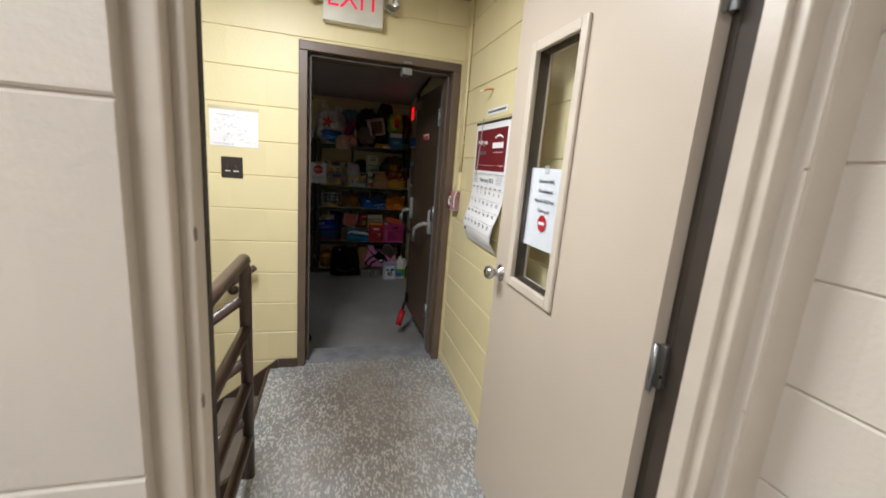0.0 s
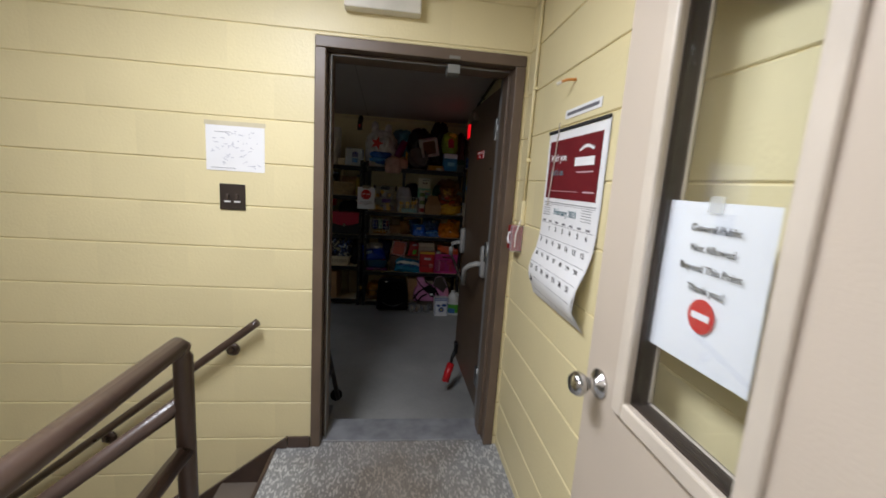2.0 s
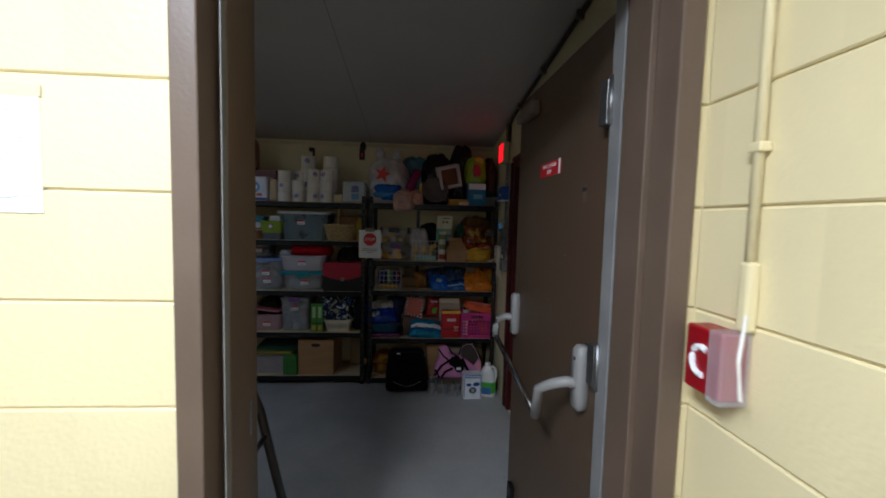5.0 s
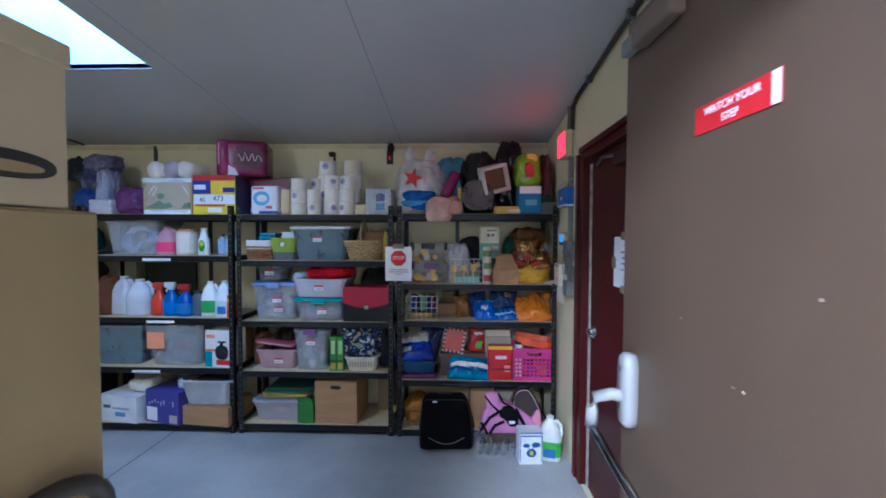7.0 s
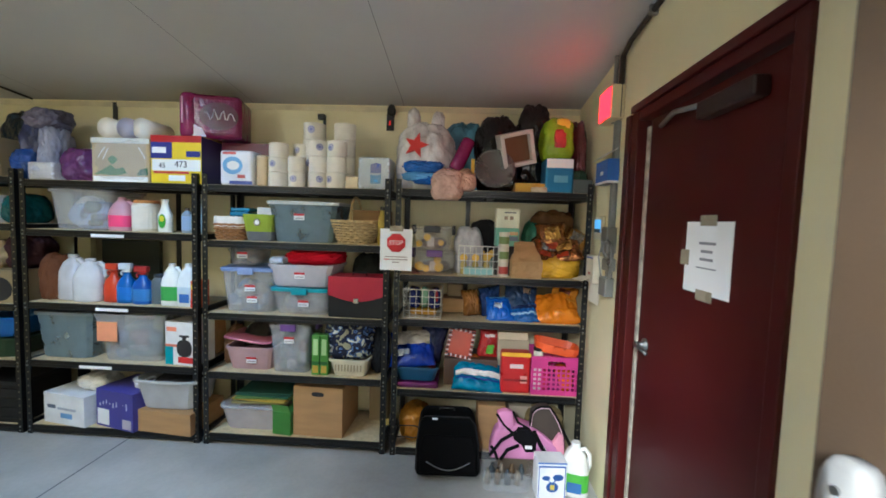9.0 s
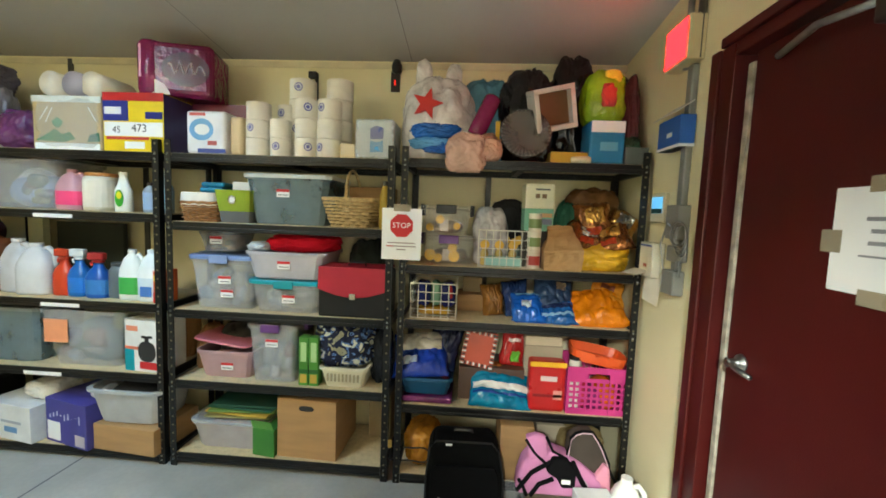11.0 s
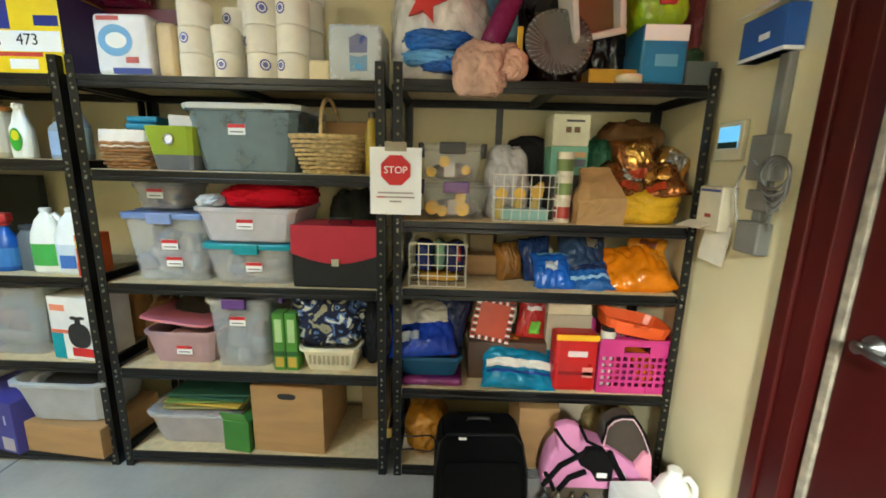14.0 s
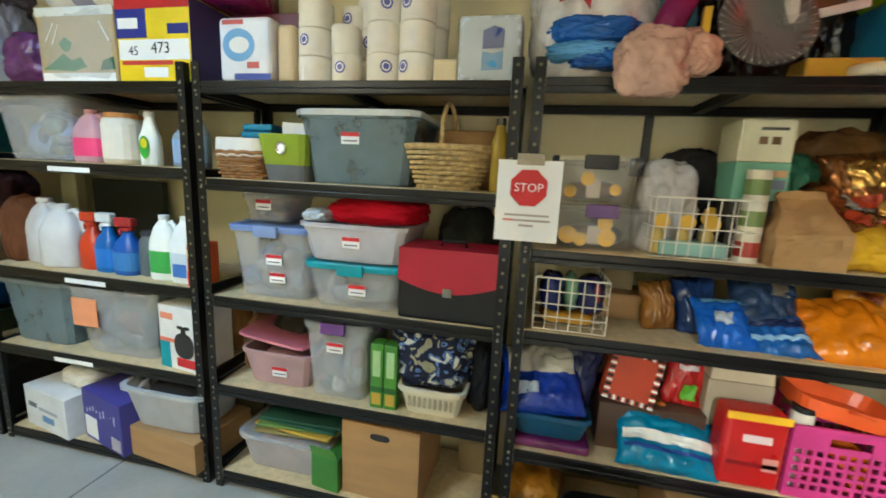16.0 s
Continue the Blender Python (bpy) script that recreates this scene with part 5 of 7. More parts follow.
bag(-3.16, -2.94, 6.03, 0.26, z + 0.24, 0.26, P(70, 46, 50, kind="cloth"), "dark maroon cloth bundle", 29, 0.3)
bag(-3.84, -3.46, 5.96, 0.32, z, 0.44, P(206, 178, 178, 0.3, "film"), "full pink plastic bag on a shelf", 30, 0.25)
z = LA[3]
tote(-4.1, -2.95, 5.95, 0.38, z + 0.15, 0.15, P(34, 100, 170), "wide shallow blue plastic tub", taper=0.9)
tote(-4.1, -2.95, 5.96, 0.38, z, 0.145, P(34, 58, 34), "wide shallow dark green plastic tub", taper=0.93)
z = LA[4]
for k, (x0, x1) in enumerate(((-4.12, -3.56), (-3.54, -2.95))):
    t = thing("folding_crate", at(x0, x1, 5.96, 0.38, z), "black plastic folding crate on the bottom shelf", "crate", "black crates")
    w = x1 - x0
    for a, b, c, e in ((-w / 2, w / 2, -0.19, -0.18), (-w / 2, w / 2, 0.18, 0.19), (-w / 2, -w / 2 + 0.01, -0.179, 0.179), (w / 2 - 0.01, w / 2, -0.179, 0.179)):
        part("side", boxm(a, b, c, e, 0, 0.28, 0.003), BLACKP, t)
    part("bottom", boxm(-w / 2 + 0.01, w / 2 - 0.01, -0.179, 0.179, 0, 0.008, 0), BLACKP, t)
    for i in range(4):
        part("rib", boxm(-w / 2, w / 2, -0.198, -0.1905, 0.03 + 0.07 * i, 0.045 + 0.07 * i, 0.002), BLACKP, t)
    part("lid", boxm(-w / 2 - 0.005, w / 2 + 0.005, -0.2, 0.195, 0.281, 0.31, 0.006), BLACKP, t)

# ---- rack of bins and paper rolls ----
z = LC[0]
t = pack(-1.575, -1.215, 6.185, 0.25, z, 0.325, P(50, 44, 92, 0.35), "navy and maroon printed pack of paper towels at the back", [("maroon_top", 0.0, 1.0, 0.74, 1.0, P(104, 26, 52)), ("white_swash", 0.0, 0.5, 0.1, 0.2, P(196, 200, 222)), ("letter_bar", 0.06, 0.16, 0.42, 0.68, PAPER), ("letter_bar", 0.21, 0.34, 0.42, 0.68, PAPER), ("letter_bar", 0.39, 0.55, 0.42, 0.68, PAPER)], bevel=0.006)
pack(-1.455, -1.225, 5.96, 0.215, z, 0.235, P(232, 234, 242, 0.35), "white wrapped pack of paper towels with a blue swirl", [("red_mark", 0.1, 0.5, 0.88, 0.95, P(206, 90, 90)), ("blue_foot", 0.3, 1.0, 0.02, 0.12, P(60, 80, 160)), ("red_bird", 0.55, 0.78, 0.2, 0.3, P(190, 90, 90))], logo=(0.4, 0.56, 0.07, 0.06, P(120, 176, 226)), bevel=0.02)
pack(-1.222, -1.145, 5.99, 0.19, z, 0.215, P(210, 188, 150), "beige wrapped pack beside the paper towels", bevel=0.02)
SEAL = P(104, 104, 176)
for x, y, r, n, h, zz in ((-1.085, 6.055, 0.066, 3, 0.1, 0), (-0.955, 6.05, 0.056, 2, 0.105, 0), (-0.805, 6.055, 0.066, 3, 0.107, 0), (-0.67, 6.055, 0.067, 3, 0.107, 0), (-0.665, 6.205, 0.078, 4, 0.118, 0), (-0.89, 6.205, 0.078, 4, 0.118, 0), (-1.06, 6.2, 0.066, 2, 0.1, 0), (-0.965, 6.17, 0.056, 3, 0.105, 0)):
    for k in range(n):
        roll(x + 0.004 * math.sin(7 * k + x * 30), y, z + k * (h + 0.0015), r, h, SEAL if (k + int(x * 40)) % 2 == 0 else None)
pack(-0.595, -0.505, 6.0, 0.2, z, 0.085, P(224, 206, 168), "flat beige packet beside the rolls", bevel=0.01)
t = pack(-0.50, -0.285, 5.97, 0.22, z, 0.215, P(206, 216, 226, 0.3), "pale wrapped pack of napkins with a blue badge", film=True, bevel=0.015)
part("blue_badge", flat([(-0.022, 0.105), (0.05, 0.108), (0.052, 0.165), (0.015, 0.178), (-0.022, 0.163)], -0.111), P(46, 70, 156), t, "dark blue printed badge")
part("light_badge", flat([(-0.022, 0.035), (0.05, 0.038), (0.05, 0.1), (0.015, 0.09), (-0.022, 0.098)], -0.111), P(70, 150, 206), t, "light blue printed panel")
z = LC[1]
t = woven(-1.525, -1.285, 5.965, 0.3, z, 0.115, WICKER_D, "brown wicker tray basket with a white cloth liner", 8, 0.92, round_=5)
part("cloth_liner", lathem([(0.9, 0.075), (1.03, 0.095), (1.04, 0.12), (1.02, 0.165), (0.9, 0.16), (0.001, 0.12)], 44, 0.118, 0.148, square=5), P(236, 232, 226, kind="cloth"), t, "white cloth liner")
for k in range(2):
    pack(-1.43 + 0.01 * k, -1.29 + 0.01 * k, 6.03, 0.14, z + 0.17 + 0.03 * k, 0.028, P(40, 130, 166), "folded teal cloth in the basket", name="folded_cloth", category="cloth", bevel=0.01)
t = thing("planter_box", at(-1.31, -1.085, 5.965, 0.26, z), "lime green and grey fabric bin with a metal eyelet", "fabric bin")
part("green_body", lathem([(0.86, 0.065), (1.0, 0.185), (0.95, 0.185), (0.8, 0.02)], 40, 0.112, 0.13, square=9), P(152, 172, 60, kind="cloth"), t, "lime green fabric")
part("grey_base", lathem([(0.001, 0), (0.78, 0), (0.86, 0.0648), (0.001, 0.0645)], 40, 0.112, 0.13, square=9), P(110, 112, 116, kind="cloth"), t, "grey fabric base")
bm = tube(bmesh.new(), [(0.021 * math.cos(a * math.pi / 9), -0.125, 0.13 + 0.021 * math.sin(a * math.pi / 9)) for a in range(18)], 0.005, 8, True)
part("eyelet", bm, CHROME, t, "chrome eyelet", smoothed=True)
bm = lathem([(0.017, 0), (0.017, 0.0015)], 18)
bm.transform(pose(0, -0.123, 0.13, 90))
part("opening", bm, PAPER, t)
t = thing("folded_paper", pose(-1.17, 6.06, z + 0.16, 0, 0, 20), "white papers standing in the green bin", "paper")
for k in range(3):
    part("sheet", boxm(-0.06, 0.06, -0.03 + 0.02 * k, -0.028 + 0.02 * k, 0, 0.075 - 0.012 * k, 0), PAPER, t)
tote(-1.145, -0.63, 5.97, 0.4, z, 0.27, CLEARG, "large smoky grey storage bin with a pale lid", lid=P(206, 208, 206), contents=[(P(70, 108, 108, kind="cloth"), 0.95, 0.9, 0.7, 11, 0), (P(190, 206, 206, kind="cloth"), 0.4, 0.3, 0.8, 12, -0.2)], tags=[(-0.02, 0.155)], taper=0.84)
woven(-0.72, -0.36, 5.955, 0.3, z, 0.165, WICKER, "pale golden willow basket with a tall handle", 9, 0.66, handle=0.325)
carton(-0.6, -0.33, 6.22, 0.16, z, 0.24, CARD, "brown cardboard box behind the basket")
bottle(-0.335, 6.02, z, 0.265, 0.03, P(176, 146, 40, alpha=0.85), "slim gold-coloured bottle with a dark cap", P(40, 36, 30), shoulder=0.7, neck=0.5, sy=1.0)
z = LC[2]
tote(-1.475, -1.07, 5.97, 0.36, z, 0.30, CLEAR, "clear plastic bin of craft supplies with a blue lid", lid=P(122, 144, 196), contents=[(P(150, 140, 140, kind="cloth"), 0.92, 0.9, 0.62, 13, 0), (P(70, 110, 160, kind="cloth"), 0.35, 0.4, 0.7, 14, -0.22), (P(206, 176, 90), 0.2, 0.3, 0.6, 15, 0.22)], tags=[(0.02, 0.15), (0.03, 0.07)], latch=P(136, 156, 206))
tote(-1.47, -1.24, 6.06, 0.26, z + 0.322, 0.115, CLEAR, "small clear container of beige items", contents=[(P(186, 150, 120, kind="cloth"), 0.9, 0.9, 0.8, 16, 0)], lid=CLEAR, tags=[(0, 0.05)])
tote(-1.105, -0.67, 5.955, 0.36, z, 0.175, CLEAR, "clear plastic bin with a teal lid", lid=P(30, 150, 164), contents=[(P(150, 150, 146, kind="cloth"), 0.92, 0.9, 0.78, 18, 0)], tags=[(0.02, 0.06)], latch=P(30, 150, 164))
tote(-1.13, -0.655, 5.95, 0.38, z + 0.195, 0.155, P(226, 222, 230, alpha=0.6), "white translucent bin heaped with red cloth", contents=[(P(226, 220, 226, kind="cloth"), 0.92, 0.9, 0.7, 19, 0)], tags=[(0.0, 0.06)])
bag(-1.03, -0.64, 5.99, 0.3, z + 0.345, 0.115, P(190, 18, 40, kind="cloth"), "bright red folded cloth heaped on the bin", 20, 0.3, name="red_cloth", category="cloth")
bag(-1.12, -1.0, 5.96, 0.16, z + 0.352, 0.05, P(206, 214, 226, kind="cloth"), "pale blue patterned cloth", 33, 0.3, name="patterned_cloth", category="cloth")
t = thing("file_case", at(-0.69, -0.285, 5.95, 0.22, z), "black expanding file case with a red flap", "file case")
part("body", boxm(-0.2, 0.2, -0.11, 0.11, 0, 0.265, 0.012, 3), P(16, 17, 20), t, "black textured body")
bm = bmesh.new()
pts = [(-0.195, 0.285), (0.195, 0.285), (0.198, 0.16)] + [(0.198 - 0.396 * k / 10, 0.16 - 0.045 * math.sin(math.pi * k / 10)) for k in range(1, 10)] + [(-0.198, 0.16)]
f = bm.faces.new([bm.verts.new((x, -0.121, zz)) for x, zz in pts])
ext = bmesh.ops.extrude_face_region(bm, geom=[f])
bmesh.ops.translate(bm, verts=[v for v in ext["geom"] if isinstance(v, bmesh.types.BMVert)], vec=(0, 0.01, 0))
part("flap", bm, P(176, 26, 52, 0.45), t, "red front flap")
part("top_flap", boxm(-0.195, 0.195, -0.12, 0.1, 0.27, 0.285, 0.005), P(176, 26, 52, 0.45), t, "red top flap")
part("clasp", boxm(-0.018, 0.018, -0.13, -0.1215, 0.105, 0.14, 0.003), CHROME, t, "silver clasp")
part("handle", tube(bmesh.new(), [(-0.05, -0.03, 0.285), (-0.045, -0.03, 0.305), (0.045, -0.03, 0.305), (0.05, -0.03, 0.285)], 0.006, 8), BLACKP, t)
bag(-0.6, -0.33, 6.18, 0.2, z, 0.42, P(44, 48, 44, kind="cloth"), "dark bundle behind the file case", 35, 0.3)
z = LC[3]
tote(-1.45, -1.09, 5.985, 0.3, z, 0.165, P(206, 170, 176, alpha=0.7), "clear pink bin of odds and ends", lid=None, contents=[(P(170, 130, 130, kind="cloth"), 0.92, 0.9, 0.8, 41, 0)], tags=[(0.02, 0.05)], taper=0.85)
t = thing("tilted_lid", at(-1.47, -1.12, 5.99, 0.28, z + 0.175), "pink bin lid lying askew", "lid")
bm = lathem([(0.001, 0), (1, 0), (1.03, 0.006), (1, 0.013), (0.001, 0.011)], 40, 0.17, 0.14, square=8)
bm.transform(pose(0, 0, 0.03, 0, 7, 0))
part("lid", bm, P(196, 110, 126), t)
bag(-1.40, -1.18, 6.12, 0.24, z + 0.0, 0.30, P(56, 52, 46, kind="cloth"), "dark grey-brown cloth bundle", 42, 0.2)
tote(-1.12, -0.815, 5.965, 0.34, z, 0.335, CLEAR, "tall clear bin of papers with a purple latch", lid=CLEAR, contents=[(P(120, 124, 130, kind="cloth"), 0.85, 0.85, 0.85, 43, 0), (P(196, 190, 180), 0.25, 0.5, 0.8, 44, -0.2)], tags=[(0.0, 0.215)], taper=0.88, latch=P(104, 60, 128))
for x in (-0.775, -0.715):
    t = pack(x - 0.028, x + 0.028, 5.965, 0.07, z, 0.285, P(78, 140, 50, 0.4), "green juice carton with an orange picture", [("pale_panel", 0.2, 0.8, 0.5, 0.9, P(176, 206, 150)), ("fruit_picture", 0.15, 0.85, 0.06, 0.24, P(196, 160, 60)), ("dark_band", 0.0, 1.0, 0.26, 0.34, P(40, 96, 40))], name="drink_carton", bevel=0.004)
NAVY = mat("navy_print_fleece", lin(22, 30, 60), 0.9, var=0.3, scale=26, bump=0.5, bscale=60)
nt = NAVY.node_tree
vor, thr2 = (nt.nodes.new("ShaderNode" + k) for k in ("TexNoise", "ValToRGB"))
vor.inputs["Scale"].default_value, vor.inputs["Detail"].default_value, vor.inputs["Distortion"].default_value = 15.0, 0.0, 1.6
thr2.color_ramp.interpolation = "CONSTANT"
thr2.color_ramp.elements[0].color = (*lin(20, 27, 56), 1)
thr2.color_ramp.elements[1].position, thr2.color_ramp.elements[1].color = 0.57, (*lin(96, 128, 186), 1)
e = thr2.color_ramp.elements.new(0.63)
e.color = (*lin(24, 30, 58), 1)
e = thr2.color_ramp.elements.new(0.66)
e.color = (*lin(206, 208, 196), 1)
e = thr2.color_ramp.elements.new(0.40)
e.color = (*lin(20, 27, 56), 1)
thr2.color_ramp.elements[0].color = (*lin(150, 146, 120), 1)
e = thr2.color_ramp.elements.new(0.3)
e.color = (*lin(20, 27, 56), 1)
nt.links.new(nt.nodes["Texture Coordinate"].outputs["Object"], vor.inputs[0])
nt.links.new(vor.outputs[0], thr2.inputs[0])
nt.links.new(thr2.outputs[0], nt.nodes["Principled BSDF"].inputs["Base Color"])
t = bag(-0.745, -0.385, 5.975, 0.30, z + 0.105, 0.30, NAVY, "navy patterned fleece bundle in a white basket", 45, 0.18, 0.6, name="fleece_blanket", category="blanket")
t = tote(-0.685, -0.395, 5.945, 0.3, z, 0.125, P(228, 220, 196), "cream plastic handled basket", taper=0.84, rim=1.08)
for k in range(9):
    part("slot", boxm(-0.095 + 0.022 * k, -0.084 + 0.022 * k, -0.1375, -0.130, 0.04, 0.085, 0.001), P(176, 166, 140), t)
bag(-1.57 + 0.04, -1.44, 6.1, 0.2, z, 0.26, P(150, 116, 84, kind="cloth"), "brown stuffed bundle beside a bin", 47, 0.3)
bag(-0.42, -0.30, 6.05, 0.25, z, 0.34, P(40, 42, 48, kind="cloth"), "dark cloth bundle beside the basket", 48, 0.3)
z = LC[4]
tote(-1.49, -1.005, 5.985, 0.34, z, 0.17, P(206, 200, 204, alpha=0.6), "clear lidded bin of pink papers", lid=CLEAR, contents=[(P(196, 140, 136, kind="cloth"), 0.95, 0.9, 0.75, 51, 0)])
for k, (c, a) in enumerate((((150, 140, 90), 3), ((206, 170, 70), -5), ((110, 140, 70), 4), ((40, 92, 74), -3), ((36, 84, 70), 2))):
    t = thing("file_folder", at(-1.42 + 0.01 * k, -1.0 + 0.012 * k, 6.0, 0.32, z + 0.19 + 0.018 * k, a), "paper file folder in a loose stack", "folder", "stack of folders")
    bm = boxm(-0.2, 0.2, -0.15, 0.15, 0, 0.012, 0.003)
    part("folder", bm, P(*c, 0.6), t)
t = pack(-1.07, -0.93, 5.958, 0.17, z, 0.165, P(66, 128, 52, 0.5), "bright green open paper gift bag", name="gift_bag", category="bag", bevel=0.003, turn=-8)
for s0, a in ((-1, 24), (1, -18)):
    bm = boxm(-0.066, 0.066, -0.001, 0.001, 0.0, 0.07, 0.0004)
    bm.transform(pose(0, s0 * 0.08, 0.163, a, 0, 0))
    part("flap", bm, P(84, 146, 62, 0.5), t, "folded green paper flap")
t = carton(-0.925, -0.565, 5.965, 0.36, z, 0.355, CARD, "tall brown cardboard box with a hand hole", turn=-3, hole=True, tape=False)
carton(-0.45, -0.31, 6.24, 0.14, z, 0.33, CARD_D, "tan cardboard box at the back")

# ---- rack of party supplies and snacks ----
z = LD[0]
t = bag(-0.265, 0.15, 5.955, 0.36, z, 0.47, P(226, 222, 220, 0.3, "film"), "white plastic shopping bag with a red star", 61, 0.14, 0.7, square=2.5)
for nm, c, w, hh, cx, cz in (("blue_wrapper", (36, 104, 196), 0.27, 0.085, 0.0, 0.105), ("pale_wrapper", (96, 160, 216), 0.25, 0.06, -0.02, 0.055), ("blue_wrapper", (30, 96, 186), 0.2, 0.06, 0.03, 0.03)):
    part(nm, lump(w, 0.12, hh, int(w * 300), 0.25, 2.5, 5, 0.1, cx, -0.145, cz, fold=1.0, square=2.8), P(*c, 0.25, "film"), t, "blue film wrapper showing through", smoothed=True)
for x, hh in ((-0.09, 0.54), (0.08, 0.52)):
    part("bag_ear", lump(0.09, 0.05, 0.16, int(hh * 100), 0.3, 2.5, 4, 0.1, x, -0.02, hh - 0.13, fold=1.0), P(226, 222, 220, 0.3, "film"), t, smoothed=True)
bm = bmesh.new()
star = [((0.085 if k % 2 == 0 else 0.036) * math.sin(k * math.pi / 5 + 0.25), (0.085 if k % 2 == 0 else 0.036) * math.cos(k * math.pi / 5 + 0.25)) for k in range(10)]
f = bm.faces.new([bm.verts.new((x - 0.05, -0.192, zz + 0.285)) for x, zz in star])
ext = bmesh.ops.extrude_face_region(bm, geom=[f])
bmesh.ops.translate(bm, verts=[v for v in ext["geom"] if isinstance(v, bmesh.types.BMVert)], vec=(0, 0.04, 0))
part("star_print", bm, P(206, 46, 40), t, "red printed star")
bag(0.06, 0.36, 6.14, 0.22, z, 0.50, P(96, 150, 176, 0.3, "film"), "pale teal plastic bag", 62, 0.25)
bag(0.01, 0.28, 5.925, 0.24, z, 0.15, P(216, 168, 146, 0.3, "film", alpha=0.85), "peach plastic bag drooping over the shelf edge", 63, 0.6, 1.5, parts=[("drooping_fold", P(220, 176, 156, 0.3, "film", alpha=0.9), 0.2, 0.085, 0.2, -0.035, -0.158, -0.075), ("side_fold", P(214, 164, 140, 0.3, "film", alpha=0.9), 0.13, 0.08, 0.11, 0.085, -0.14, -0.01)])
t = thing("wrapped_roll", pose(0.155, 5.985, z + 0.135, 0, 24, 8), "magenta wrapped cylinder standing tilted", "package")
part("roll", lathem([(0.001, 0), (0.045, 0.0), (0.048, 0.01), (0.046, 0.21), (0.036, 0.225), (0.001, 0.228)], 22), P(128, 30, 84, 0.3, "film"), t, smoothed=True)
pack(0.262, 0.285, 5.98, 0.02, z, 0.21, P(226, 176, 40, 0.5), "narrow yellow board on edge behind the platter", bevel=0.002, name="yellow_board", category="board")
t = thing("plastic_tray_lid", pose(0.415, 5.965, z + 0.135, 74, 0, 4), "round clear ribbed plastic platter lid on edge", "platter lid")
part("dish", lathem([(0.001, 0.0), (0.07, 0.0), (0.085, 0.012), (0.11, 0.014), (0.118, 0.03), (0.134, 0.032), (0.135, 0.036), (0.11, 0.034), (0.08, 0.018), (0.001, 0.006)], 44), mat("smoky_platter_plastic", lin(116, 112, 108), 0.2, alpha=0.72, bump=0.3, bscale=40), t, smoothed=True)
for k in range(36):
    a = 2 * math.pi * k / 36
    part("rib", tube(bmesh.new(), [(0.05 * math.cos(a), 0.05 * math.sin(a), 0.004), (0.086 * math.cos(a), 0.086 * math.sin(a), 0.016), (0.13 * math.cos(a), 0.13 * math.sin(a), 0.037)], 0.0018, 5), P(142, 138, 132), t)
bag(0.29, 0.60, 6.03, 0.3, z + 0.0, 0.53, P(20, 20, 22, 0.3, "film"), "crumpled black plastic bag of goods", 64, 0.3, 0.9)
bag(0.56, 0.84, 6.12, 0.26, z, 0.63, P(16, 16, 18, 0.3, "film"), "black plastic bag piled high", 65, 0.3, 0.9)
t = thing("open_carton", pose(0.585, 6.0, z + 0.175, 12, -14, 8), "white-edged open carton tilted on its side", "box")
for a, b, c, d in ((-0.11, 0.11, 0.0, 0.025), (-0.11, 0.11, 0.195, 0.22), (-0.11, -0.085, 0.0255, 0.1945), (0.085, 0.11, 0.0255, 0.1945)):
    part("rim", boxm(a, b, -0.03, 0.1, c, d, 0.003), P(206, 198, 190), t, "white carton edge")
part("inside", boxm(-0.084, 0.084, 0.02, 0.09, 0.026, 0.194, 0), P(112, 74, 44), t, "brown inside")
bag(0.73, 0.945, 5.965, 0.22, z + 0.225, 0.28, P(150, 190, 30, 0.3, "film"), "lime green snack bag with a red badge", 66, 0.15, 0.3, parts=[("red_badge", P(190, 50, 40), 0.08, 0.04, 0.12, 0.0, -0.1, 0.07), ("yellow_patch", P(232, 214, 60), 0.09, 0.03, 0.07, 0.02, -0.09, 0.19)])
pack(0.755, 0.935, 5.96, 0.2, z, 0.225, P(40, 120, 166, 0.4), "blue and white tub under a snack bag", [("white_top", 0.02, 0.98, 0.72, 0.98, PAPER), ("pale_print", 0.3, 0.8, 0.3, 0.5, P(120, 180, 206))], bevel=0.012, name="blue_tub")
bag(0.94, 1.055, 6.05, 0.3, z, 0.5, P(96, 40, 46, 0.3, "film"), "dark red plastic bag in the corner", 67, 0.3, parts=[("green_bundle", P(40, 80, 56, 0.3, "film"), 0.12, 0.1, 0.16, 0.0, -0.13, 0.0)])
pack(0.56, 0.76, 5.985, 0.22, z, 0.06, P(206, 166, 50, 0.4), "flat yellow tray under black bags", bevel=0.006, name="yellow_tray", category="tray")
t = thing("tape_roll", pose(0.715, 5.965, z + EPS), "small pale roll lying flat", "roll")
part("ring", lathem([(0.025, 0.0), (0.05, 0.0), (0.052, 0.015), (0.05, 0.03), (0.025, 0.03)], 24), P(222, 206, 176), t, smoothed=True)
pack(0.94, 1.06, 5.96, 0.09, z, 0.09, P(90, 96, 92), "small grey carton at the shelf end", bevel=0.004, name="grey_carton", category="box")

z = LD[1]
YEL = P(232, 180, 50)
CLEAR2 = mat("thin_clear_plastic", lin(236, 238, 240), 0.2, alpha=0.1, bump=0.1, bscale=30)
for k, (zz, x0, x1, lat) in enumerate(((0.0, -0.125, 0.195, P(92, 50, 110)), (0.165, -0.125, 0.155, BLACKP))):
    tt = tote(x0, x1, 5.985, 0.3, z + zz, 0.148, CLEAR2, ("clear bin of yellow paper cut-outs with a purple latch", "clear bin of gold ornaments with a black latch")[k], lid=CLEAR2, contents=[(P(150, 130, 104), 0.8, 0.7, 0.5, 75 + k, 0.0)], latch=lat)
